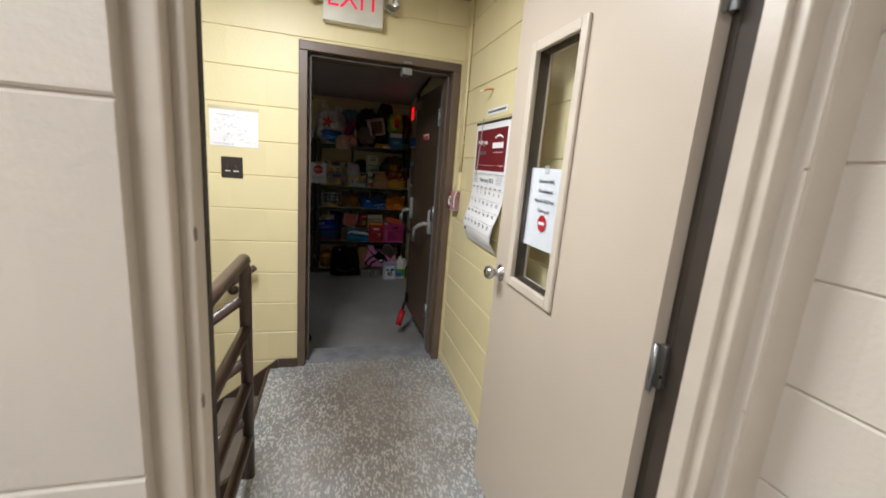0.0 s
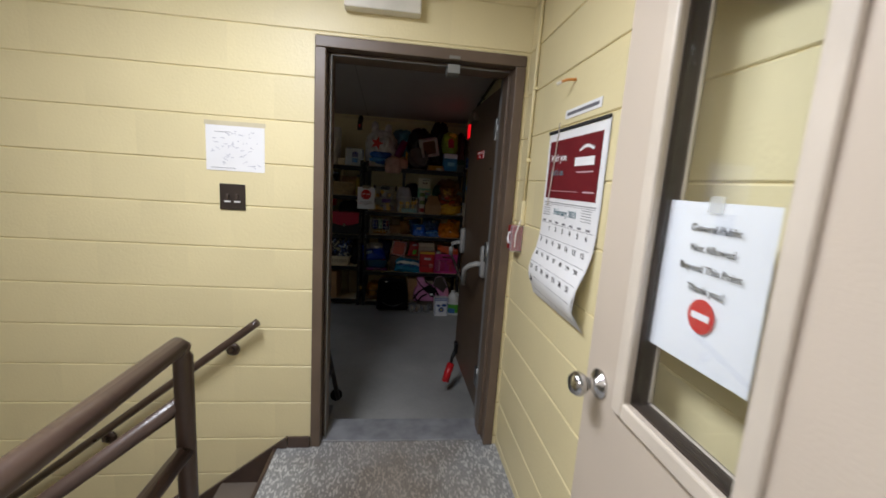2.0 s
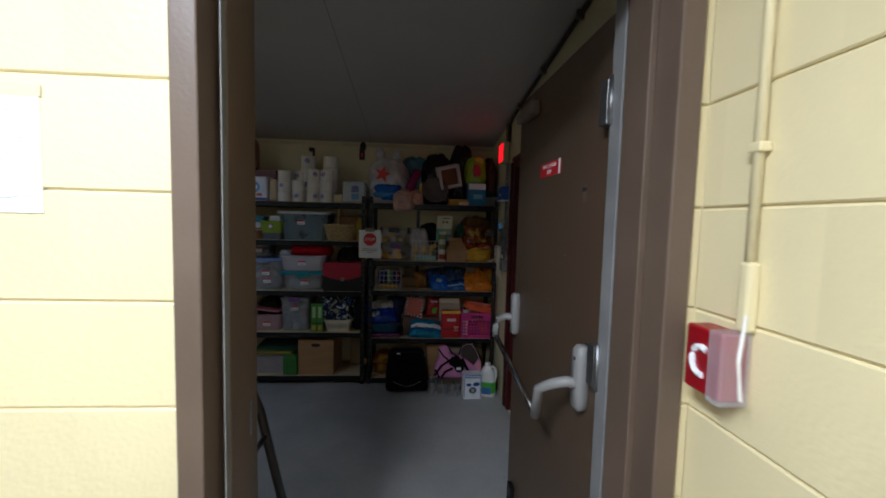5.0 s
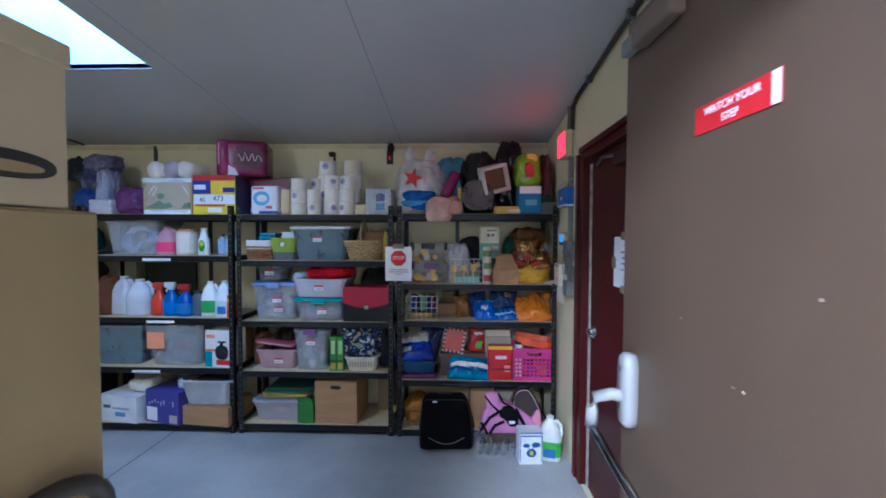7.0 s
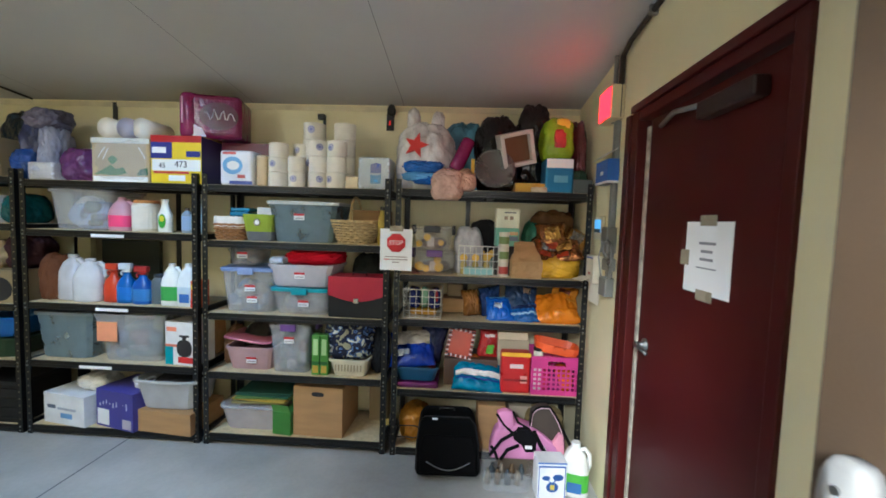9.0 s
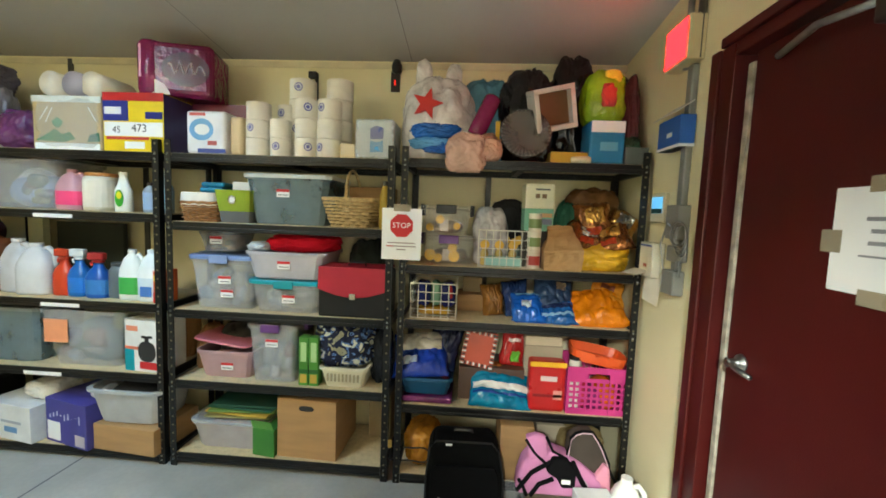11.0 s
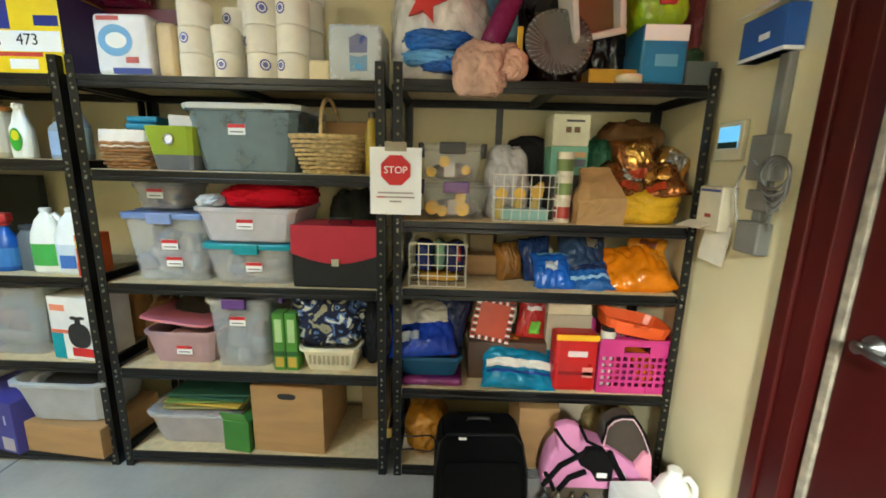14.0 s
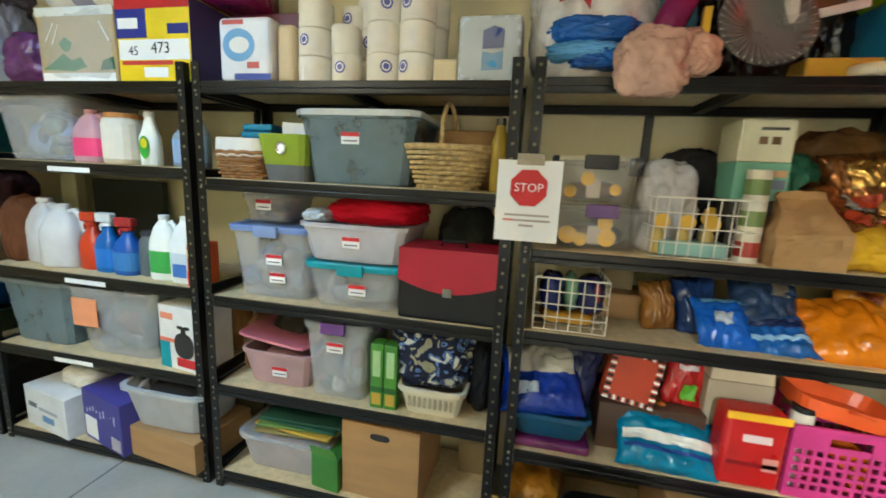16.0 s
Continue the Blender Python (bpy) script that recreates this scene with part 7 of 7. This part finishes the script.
for x, zz, r, q in ((-0.035, 0.14, 0.024, 0.6), (0.036, 0.145, 0.032, 0.6), (0.003, 0.085, 0.036, 0.85)):
    bm = lathem([(1, 0), (1, 0.0008)], 22, r, r * q)
    bm.transform(pose(x, -0.0605, zz, 90, 0, 0))
    part("blue_oval", bm, P(40, 84, 150), t)
for x in (-0.03, 0.03):
    part("link_bar", tube(bmesh.new(), [(x, -0.061, 0.135), (0.0, -0.061, 0.105)], 0.003, 6), P(40, 84, 150), t)
part("tan_patch", boxm(-0.01, 0.016, -0.0628, -0.0616, 0.07, 0.1, 0), P(222, 200, 80), t)
for a, b, c, d in ((-0.08, 0.08, 0.205, 0.215), (-0.08, -0.075, 0.02, 0.204), (0.075, 0.08, 0.02, 0.204)):
    part("blue_border", boxm(a, b, -0.0618, -0.0602, c, d, 0), P(60, 96, 170), t)
jug(0.955, 5.66, FLOOR, 0.32, 0.165, P(234, 234, 228), "white gallon jug with a green and blue label", P(236, 236, 232), wrap=P(90, 180, 60), patch=P(60, 110, 170), turn=-15)

# ---- the taped sign on the posts ----
t = thing("stop_sign_sheet", pose(-0.22, SF - 0.008, 1.045), "white paper sheet with a red octagonal stop sign", "notice")
bm = bmesh.new()
bmesh.ops.create_grid(bm, x_segments=6, y_segments=8, size=0.5)
for v in bm.verts:
    u, w = v.co.x, v.co.y
    v.co = Vector((u * 0.216, -0.002 + 0.006 * u * w, 0.139 + w * 0.278))
part("sheet", bm, PAPER, t, smoothed=True)
bm = lathem([(0.066, 0), (0.066, 0.0006)], 8)
bm.transform(pose(0, -0.0055, 0.185, 90, 22.5, 0))
part("red_octagon", bm, REDINK, t)
words("lettering", "STOP", 0.041, pose(0, -0.0068, 0.185), PAPER, t)
FAINT = mat("faint_grey_print", lin(176, 164, 164), 0.7)
for k, w in enumerate((0.15, 0.16, 0.05)):
    part("text_line", boxm(-w / 2, w / 2, -0.0058, -0.0050, 0.088 - 0.018 * k, 0.095 - 0.018 * k, 0), FAINT, t)
part("text_line", boxm(-0.08, -0.045, -0.0064, -0.0059, 0.07, 0.077, 0), P(206, 110, 110), t)
part("tape", boxm(-0.045, 0.045, -0.0058, -0.005, 0.262, 0.30, 0), TAPEG, t)
t = thing("brass_padlock", pose(-0.25, SF - 0.012, -0.03), "small brass clasp hanging on the rack post", "clasp")
part("body", boxm(-0.012, 0.012, -0.006, 0.01, 0, 0.05, 0.004), mat("brass", (0.7, 0.48, 0.14), 0.25, metal=1.0), t)

# ---- store room: walls, ceiling and the goods by the door ----
t = thing("exit_sign_lit", pose(SX1 - 0.001, 5.665, 1.985), "lit red exit sign box on the wall", "exit sign")
part("housing", boxm(-0.075, 0.0, -0.1, 0.1, 0.0, 0.185, 0.008, 3), P(206, 190, 150), t)
part("lit_face", boxm(-0.078, -0.0755, -0.09, 0.09, 0.012, 0.173, 0.002), glow("red_exit_glow", (1.0, 0.005, 0.01), EXIT_GLOW), t, "glowing red face")
t = thing("glove_dispenser", pose(SX1 - 0.001, 5.68, 1.63), "blue and white glove box on a wall bracket", "glove box")
part("carton", boxm(-0.07, -0.004, -0.10, 0.10, 0.0, 0.135, 0.004), P(40, 90, 170, 0.5), t, "blue printed carton")
part("white_edge", boxm(-0.072, -0.004, -0.102, 0.102, 0.0, 0.012, 0.001), PAPER, t)
bm = boxm(-0.05, 0.05, -0.1, 0.1, 0, 0.004, 0.001)
bm.transform(pose(-0.055, 0, 0.165, 0, -35, 0))
part("open_flap", bm, P(214, 210, 200), t, "open white flap")
part("white_mark", boxm(-0.0722, -0.0702, -0.035, 0.01, 0.05, 0.07, 0), PAPER, t)
t = thing("thermostat", pose(SX1 - 0.001, 5.835, 1.30), "wall thermostat with a bright blue screen", "thermostat")
part("case", boxm(-0.022, 0.0, -0.075, 0.075, 0.0, 0.145, 0.006, 3), P(222, 214, 186), t)
part("screen", boxm(-0.0245, -0.0225, -0.055, 0.055, 0.045, 0.125, 0), glow("blue_screen_glow", (0.16, 0.5, 0.9), 0.06), t, "lit blue screen")
part("picture_band", boxm(-0.0255, -0.0247, -0.055, 0.055, 0.045, 0.068, 0), P(20, 60, 60), t)
t = thing("conduit", pose(SX1 - 0.001, 5.62, 0.98), "grey steel conduit with junction boxes on the wall", "conduit")
part("pipe", boxm(-0.03, 0, -0.022, 0.022, 0.11, 1.0, 0.006), GREYM, t)
part("pipe", tube(bmesh.new(), [(-0.018, 0.06, 1.0), (-0.018, 0.06, 0.98 + 0.4)], 0.013, 10), GREYM, t)
part("junction_box", boxm(-0.055, 0, -0.055, 0.05, 0.25, 0.40, 0.006), GREYM, t)
part("junction_box", boxm(-0.05, 0, -0.05, 0.06, 0.0, 0.11, 0.006), GREYM, t)
part("junction_box", boxm(-0.045, 0, -0.06, 0.04, 0.15, 0.22, 0.006), GREYM, t)
part("toggle", tube(bmesh.new(), [(-0.05, 0.0, 0.3), (-0.07, 0.0, 0.32)], 0.005, 6), STEEL, t)
for k in range(6):
    part("cable", tube(bmesh.new(), [(-0.04, -0.055, 0.24 - 0.02 * k), (-0.045, -0.08, 0.2 - 0.015 * k), (-0.03, -0.065, 0.14 - 0.01 * k)], 0.004, 6), GREYM, t)
for k in range(4):
    part("cable_loop", tube(bmesh.new(), [(-0.045 - 0.006 * k, -0.085 + (0.045 + 0.006 * k) * math.cos(a * math.pi / 10), 0.24 + 0.012 * k + (0.075 - 0.008 * k) * math.sin(a * math.pi / 10)) for a in range(20)], 0.0045, 6, True), (GREYM, STEEL)[k % 2], t, "coiled grey cable", smoothed=True)
part("cable", tube(bmesh.new(), [(-0.03, 0.09, 0.3), (-0.045, 0.1, 0.22), (-0.03, 0.085, 0.1)], 0.004, 6), STEEL, t)
t = thing("paper_holder", pose(SX1 - 0.001, 5.83, 0.91), "small open white carton fixed to the wall with papers", "box")
part("carton", boxm(-0.06, -0.001, -0.07, 0.07, 0.12, 0.29, 0.003), P(226, 218, 196, 0.5), t)
part("blue_line", boxm(-0.0612, -0.0602, -0.06, 0.06, 0.27, 0.28, 0), P(60, 80, 150), t)
bm = boxm(-0.08, 0.0, -0.05, 0.05, 0, 0.003, 0)
bm.transform(pose(-0.06, 0.03, 0.15, 0, -15, 20))
part("loose_flap", bm, P(226, 214, 196), t)
bm = boxm(-0.002, 0.0, -0.06, 0.06, 0, 0.16, 0)
bm.transform(pose(-0.03, -0.01, -0.01, 8, 0, 12))
part("hanging_paper", bm, P(226, 218, 200), t)
part("red_mark", boxm(-0.0625, -0.061, -0.02, 0.015, 0.17, 0.185, 0), P(170, 60, 50), t)
t = thing("pipe_riser", pose(SX1 - 0.022, 5.58, 1.99), "dark pipe up the wall and along the ceiling edge", "pipe")
part("riser", tube(bmesh.new(), [(0, 0, 0), (0, 0, 0.33)], 0.016, 10), P(58, 54, 48), t, smoothed=True)
part("run", tube(bmesh.new(), [(0, 0, 0.33)] + [(0, -0.1 - 0.5 * k, roof(5.48 - 0.5 * k) - 1.99 - 0.03) for k in range(5)], 0.014, 8), P(58, 54, 48), t, smoothed=True)
for k in range(3):
    part("clip", boxm(-0.018, 0.02, -0.35 - 0.6 * k, -0.33 - 0.6 * k, roof(5.24 - 0.6 * k) - 1.99 - 0.05, roof(5.24 - 0.6 * k) - 1.99 - 0.005, 0.002), GREYM, t)
t = thing("alarm_camera", pose(-0.375, SY1 - 0.001, 2.08), "small black sensor with a red light high on the wall", "camera")
part("plate", boxm(-0.03, 0.03, -0.012, 0, 0.0, 0.13, 0.004), BLACKP, t)
part("head", lathem([(0.001, 0.1), (0.03, 0.11), (0.034, 0.15), (0.02, 0.185), (0.001, 0.19)], 18, cy=-0.05, cx=0.015), BLACKP, t, smoothed=True)
part("arm", tube(bmesh.new(), [(0.01, -0.01, 0.12), (0.015, -0.05, 0.13)], 0.01, 8), BLACKP, t)
part("red_light", boxm(-0.008, 0.004, -0.0145, -0.0125, 0.04, 0.075, 0.001), glow("red_indicator_glow", (1, 0.03, 0.02), 0.06), t, "small red light")
t = thing("wall_bracket", pose(-0.9, SY1 - 0.001, 2.0), "black metal bracket on the wall", "bracket")
part("plate", boxm(-0.012, 0.012, -0.006, 0, 0, 0.19, 0.002), BLACKP, t)
part("hook", boxm(-0.04, 0.012, -0.05, -0.0062, 0.15, 0.19, 0.004), BLACKP, t)
for x, z0, z1 in ((-2.62, 1.7, 2.26), (-1.93, 1.7, 2.2), (0.258, 0.5, 1.62), (-2.1, 0.5, 1.62)):
    t = thing("wall_strap", pose(x, SY1 - 0.001, z0), "dark vertical metal strip on the wall", "bracket", "wall strips")
    part("strip", boxm(-0.018, 0.018, -0.012, 0, 0, z1 - z0, 0.003), P(46, 44, 42), t)
solid("trim_back_wall", boxm(SX0, SX1, SY1 - 0.012, SY1 - 0.0005, 2.225, 2.262, 0.003), mat("cream_trim_paint", lin(226, 214, 178), 0.5), "thin cream moulding under the ceiling", "trim")
t = thing("ceiling_cable", pose(0, 0, 0), "thin dark cable along the ceiling", "cable")
part("cable", tube(bmesh.new(), [(-3.3 - 0.02 * k, 6.42 - 0.28 * k, roof(6.42 - 0.28 * k) - 0.012) for k in range(9)], 0.008, 6), BLACKP, t)

# stacked cartons and a hand truck beside the doorway
t = carton(-0.955, -0.452, 2.96, 0.485, FLOOR, 1.70, CARD_D, "tall tan wardrobe cardboard box standing on the floor", tape=True)
t = thing("file_box", at(-0.852, -0.452, 3.03, 0.37, FLOOR + 1.706), "grey cardboard file box with a lid and hand hole", "box")
part("body", boxm(-0.195, 0.195, -0.178, 0.178, 0, 0.26, 0.003), CARD_W, t)
part("lid", boxm(-0.2, 0.2, -0.185, 0.185, 0.25, 0.295, 0.004), CARD_W, t, "matching lid")
# the hole's dark inside is a black oval laid on the side
bm = lathem([(0.088, 0), (0.088, 0.0012)], 26, 1, 0.26, square=2.4)
bm.transform(pose(0.1952, 0.068, 0.066, 0, 90, 0) @ pose(0, 0, 0, 0, 0, 90))
part("hand_hole", bm, INK, t, "hand hole drawn as a black oval for its shaded inside")
bm = lathem([(0.066, 0), (0.066, 0.0008)], 22, 1, 0.14, square=2.4)
bm.transform(pose(0.1966, 0.068, 0.062, 0, 90, 0) @ pose(0, 0, 0, 0, 0, 90))
part("folded_flap", bm, CARD_D, t, "pushed-in cardboard flap")
t = thing("hand_truck", pose(-0.19, 3.28, FLOOR + EPS), "dark tubular steel hand truck leaning on a tall box", "hand truck")
DT = P(56, 52, 48, 0.4)
bend = [(-0.228, 0.02 + 0.11 * math.sin(a * math.pi / 12), 1.145 + 0.085 * math.cos(a * math.pi / 12)) for a in range(7)]
part("frame_tube", tube(bmesh.new(), [(0.0, -0.24, 0.03), (-0.215, -0.19, 1.1), (-0.226, -0.17, 1.19), (-0.229, -0.13, 1.228)] + bend + [(-0.215, 0.16, 1.06), (-0.17, 0.172, 0.93), (0.0, 0.24, 0.03)], 0.017, 12), DT, t, smoothed=True)
for f in (0.25, 0.5, 0.75):
    part("cross_bar", tube(bmesh.new(), [(-0.21 * f, -0.24 + 0.05 * f, 1.1 * f), (-0.2 * f, 0.24 - 0.08 * f, 1.1 * f)], 0.011, 8), DT, t, smoothed=True)
part("toe_plate", boxm(-0.2, -0.03, -0.2, 0.2, 0.0, 0.006, 0.001), STEEL, t)
for y in (-0.275, 0.275):
    bm = lathem([(0.001, -0.012), (0.025, -0.014), (0.042, -0.016), (0.045, 0.0), (0.042, 0.016), (0.025, 0.014), (0.001, 0.012)], 24)
    bm.transform(pose(-0.02, y, 0.045, 90))
    part("wheel", bm, BLACKP, t, smoothed=True)

# kick-down holder on the brown door
hold = part("door_holder", tube(bmesh.new(), [(-0.03, 0.80, 0.10), (-0.06, 0.78, 0.03), (-0.075, 0.76, -0.03)], 0.014, 10), BLACKP, bd, "black and red kick-down door holder", smoothed=True)
part("rubber_foot", tube(bmesh.new(), [(-0.07, 0.765, -0.02), (-0.095, 0.735, -0.08), (-0.12, 0.705, -0.15)], 0.03, 12), P(196, 30, 36), hold, "red rubber foot", smoothed=True)
part("mount", boxm(-0.045, -0.0225, 0.77, 0.83, 0.06, 0.15, 0.004), BLACKP, hold)

# ---- landing: signs and fittings ----
ex = thing("exit_sign", pose(0.085, FW - 0.0072, 2.178), "white exit sign with red letters and two emergency lamps", "exit sign")
part("housing", boxm(-0.17, 0.17, -0.065, 0, 0, 0.21, 0.006, 3), P(232, 228, 214), ex)
words("lettering", "EXIT", 0.15, pose(0.0, -0.0665, 0.125), glow("exit_letter_red", (0.9, 0.02, 0.09), 0.35), ex)
for s in (-1, 1):
    lamp = part("lamp_arm", tube(bmesh.new(), [(s * 0.17, -0.03, 0.13), (s * 0.195, -0.035, 0.135)], 0.016, 10), P(226, 222, 208), ex)
    bm = lathem([(0.001, 0), (0.034, 0.004), (0.042, 0.02), (0.042, 0.04), (0.036, 0.044), (0.03, 0.036), (0.001, 0.03)], 24)
    bm.transform(pose(s * 0.222, -0.02, 0.135, 90, 0, 0))
    part("lamp_head", bm, CHROME, lamp, "round chrome lamp head", smoothed=True)
t = thing("wall_notice", pose(-0.572, FW - 0.0068, 1.43), "white paper plan taped to the block wall", "notice")
part("sheet", boxm(-0.13, 0.13, -0.0015, 0, 0, 0.218, 0), PAPER, t)
rnd = random.Random(3)
PALEINK = mat("faded_grey_ink", lin(172, 174, 186), 0.7)
for k in range(46):
    x, zz, w = rnd.uniform(-0.11, 0.1), rnd.uniform(0.02, 0.18), rnd.uniform(0.006, 0.022)
    bm = boxm(0, w, -0.0024, -0.0016, 0, 0.0018, 0)
    bm.transform(pose(x, 0, zz, 0, rnd.choice((0, 0, 0, 30, -25, 90)), 0))
    part("plan_mark", bm, PALEINK, t)
part("text_line", boxm(-0.09, -0.02, -0.0024, -0.0016, 0.175, 0.177, 0), GREYINK, t)
part("text_line", boxm(-0.11, 0.0, -0.0024, -0.0016, 0.012, 0.014, 0), GREYINK, t)
part("tape_strip", boxm(-0.135, 0.135, -0.0023, -0.0016, 0.205, 0.225, 0), P(214, 204, 172), t, "yellowed masking tape")
t = thing("light_switch", pose(-0.588, FW - 0.0068, 1.248), "dark brown double light switch plate", "light switch")
part("plate", boxm(-0.058, 0.058, -0.006, 0, 0, 0.122, 0.003), P(52, 42, 36, 0.35), t)
for x in (-0.022, 0.022):
    part("toggle", boxm(x - 0.005, x + 0.005, -0.02, -0.0062, 0.05, 0.075, 0.002), P(70, 58, 50, 0.35), t)
    part("white_mark", boxm(x - 0.014, x + 0.014, -0.0075, -0.0063, 0.036, 0.043, 0), PAPER, t)
t = thing("fire_alarm", pose(RW - 0.0068, 2.575, 1.135, 0, 0, -90), "red fire alarm pull station with a clear cover", "fire alarm")
part("box", boxm(-0.045, 0.045, -0.05, 0, 0, 0.12, 0.006, 3), P(150, 16, 26, 0.35), t)
bm = tube(bmesh.new(), [(0.022 * math.cos(a * 0.5), -0.052, 0.06 + 0.026 * math.sin(a * 0.5)) for a in range(2, 11)], 0.006, 6)
part("white_handle", bm, PAPER, t)
part("clear_cover", boxm(0.02, 0.052, -0.056, -0.002, -0.004, 0.124, 0.004), CLEAR, t)
t = thing("wall_conduit", pose(RW - 0.0068, 2.53, 1.26), "yellow painted conduit up the corner of the wall", "conduit")
part("pipe", tube(bmesh.new(), [(-0.012, 0, 0.12), (-0.012, 0, 1.17)], 0.0085, 10), WALL_Y, t, smoothed=True)
part("fitting", boxm(-0.022, 0, -0.012, 0.012, 0.0, 0.12, 0.006), WALL_Y, t)
for zz in (0.30, 0.62, 1.0):
    part("strap", boxm(-0.0225, 0, -0.014, 0.014, zz, zz + 0.016, 0.003), WALL_Y, t)
part("loose_cord", tube(bmesh.new(), [(-0.02, -0.01, 0.03), (-0.045, -0.03, -0.04), (-0.05, -0.045, -0.1)], 0.003, 6), P(226, 222, 210), t)
t = thing("wall_hook", pose(RW - 0.0068, 2.10, 1.83), "small orange hook screwed in the wall", "hook")
part("hook", tube(bmesh.new(), [(0, 0, 0), (-0.03, 0.01, -0.002), (-0.045, 0.02, -0.008)], 0.005, 8), P(196, 130, 60), t)
part("tip", tube(bmesh.new(), [(-0.045, 0.02, -0.008), (-0.06, 0.028, -0.016)], 0.006, 8), P(226, 220, 206), t)
t = thing("paper_strip", pose(RW - 0.0068, 2.02, 1.70, 0, 0, -90), "white paper strip with a line of black text", "label")
part("strip", boxm(-0.137, 0.137, -0.0015, 0, 0, 0.031, 0), PAPER, t)
part("text_line", boxm(-0.12, 0.12, -0.0023, -0.0016, 0.010, 0.021, 0), GREYINK, t)

cal = thing("wall_calendar", pose(RW - 0.0085, 2.045, 1.03, 0, 0, -90), "large paper wall calendar with a maroon heading, curling away below", "calendar")
CW, CH = 0.475, 0.63


def curl(u, w):
    """How far the calendar's sheet stands off the wall."""
    low = max(0.0, 0.55 - w)
    back = min(1.0, max(0.0, 0.1 - w) / 0.15)
    return 0.004 + (0.10 * low * low * (0.5 + u) + 0.03 * low * low + 0.03 * math.exp(-((w - 0.12) / 0.14) ** 2)) * (1 - 0.85 * back * back)


def sheet_piece(name, u0, u1, w0, w1, lift, material, label="", seg=10):
    bm = bmesh.new()
    grid = [[bm.verts.new(((u0 + (u1 - u0) * i / seg) * CW, -curl(u0 + (u1 - u0) * i / seg, w0 + (w1 - w0) * j / seg) - lift, (w0 + (w1 - w0) * j / seg) * CH)) for i in range(seg + 1)] for j in range(seg + 1)]
    for j in range(seg):
        for i in range(seg):
            bm.faces.new((grid[j][i], grid[j][i + 1], grid[j + 1][i + 1], grid[j + 1][i]))
    return part(name, bm, material, cal, label, True)


sheet_piece("back_sheet", -0.5, 0.505, -0.05, 1.0, -0.002, PAPER, "stack of white month sheets")
sheet_piece("month_sheet", -0.5, 0.5, -0.045, 1.0, 0.0, PAPER, seg=24)
sheet_piece("maroon_heading", -0.455, 0.44, 0.6, 0.945, 0.0008, MAROONINK, "maroon printed heading")
sheet_piece("heading_rule", -0.46, 0.46, 0.572, 0.576, 0.0008, GREYINK)
sheet_piece("heading_rule", -0.46, 0.46, 0.562, 0.564, 0.0008, GREYINK)
part("binding", boxm(-0.5 * CW, 0.5 * CW, -0.009, -0.001, CH - 0.004, CH + 0.008, 0.002), INK, cal, "black binding strip")


def cal_words(text, size, u, w, material):
    return words("lettering", text, size, pose(u * CW, -curl(u, w) - 0.0022, w * CH), material, cal)


cal_words("With you.", 0.038, -0.24, 0.84, PAPER)
cal_words("that's us.", 0.036, -0.25, 0.755, TEALINK)
sheet_piece("logo_bar", 0.06, 0.36, 0.785, 0.83, 0.0014, PAPER, "white logo shape")
for k in range(9):
    sheet_piece("logo_arc", 0.12 + 0.024 * k, 0.146 + 0.024 * k, 0.855 + 0.022 * math.sin(math.pi * (k + 1) / 10), 0.868 + 0.026 * math.sin(math.pi * (k + 1) / 10), 0.0014, PAPER, seg=2)
sheet_piece("logo_line", 0.1, 0.36, 0.748, 0.756, 0.0014, P(206, 170, 176), seg=4)
sheet_piece("heading_line", -0.42, 0.16, 0.643, 0.647, 0.0014, P(200, 160, 166), seg=6)
sheet_piece("heading_line", 0.24, 0.4, 0.643, 0.65, 0.0014, P(220, 190, 196), seg=6)
cal_words("February 2021", 0.034, -0.02, 0.52, TEALINK)
for u in (-0.4, 0.32):
    for k in range(5):
        sheet_piece("small_print", u - 0.06, u + 0.09, 0.495 + 0.014 * k, 0.498 + 0.014 * k, 0.0012, GREYINK, seg=3)
for k in range(7):
    sheet_piece("day_name", -0.45 + k * 0.135, -0.39 + k * 0.135, 0.452, 0.462, 0.0012, GREYINK, seg=2)
for r in range(6):
    sheet_piece("rule", -0.49, 0.47, 0.443 - 0.088 * r, 0.445 - 0.088 * r, 0.001, GREYINK)
for dnum in range(1, 29):
    col, row = dnum % 7, dnum // 7
    cal_words(str(dnum), 0.027, -0.42 + 0.135 * col, 0.415 - 0.088 * row, INK)
part("hanging_cord", tube(bmesh.new(), [(-0.13, -0.01, CH + 0.03), (-0.15, -0.012, CH * 0.75), (-0.17, -0.012, CH * 0.55)], 0.0025, 6), P(196, 184, 170), cal, "thin pale cord")

# ---- painted concrete blocks of the walls ----
blocks(wall_far, "x", FW, -1, -3.0, RW - 0.001, -1.4, TOP, [(-0.218, 0.778, -0.4, 2.066)], WALL_Y, 0.0485 - 0.2035 * 7)
blocks(wall_right, "y", RW, -1, NW1 + 0.003, FW - 0.012, 0.0, TOP, [], WALL_Y, 0.0485 - 0.2035)
blocks(wall_near, "x", NW0, -1, -1.3, 0.822, 0.0, TOP, [near_hole], WALL_NEAR, -0.315, course=0.443)
blocks(wall_corr, "y", 0.83, -1, -1.6, NW0 - 0.008, 0.0, TOP, [], WALL_NEAR, 0.0485 - 0.2035)
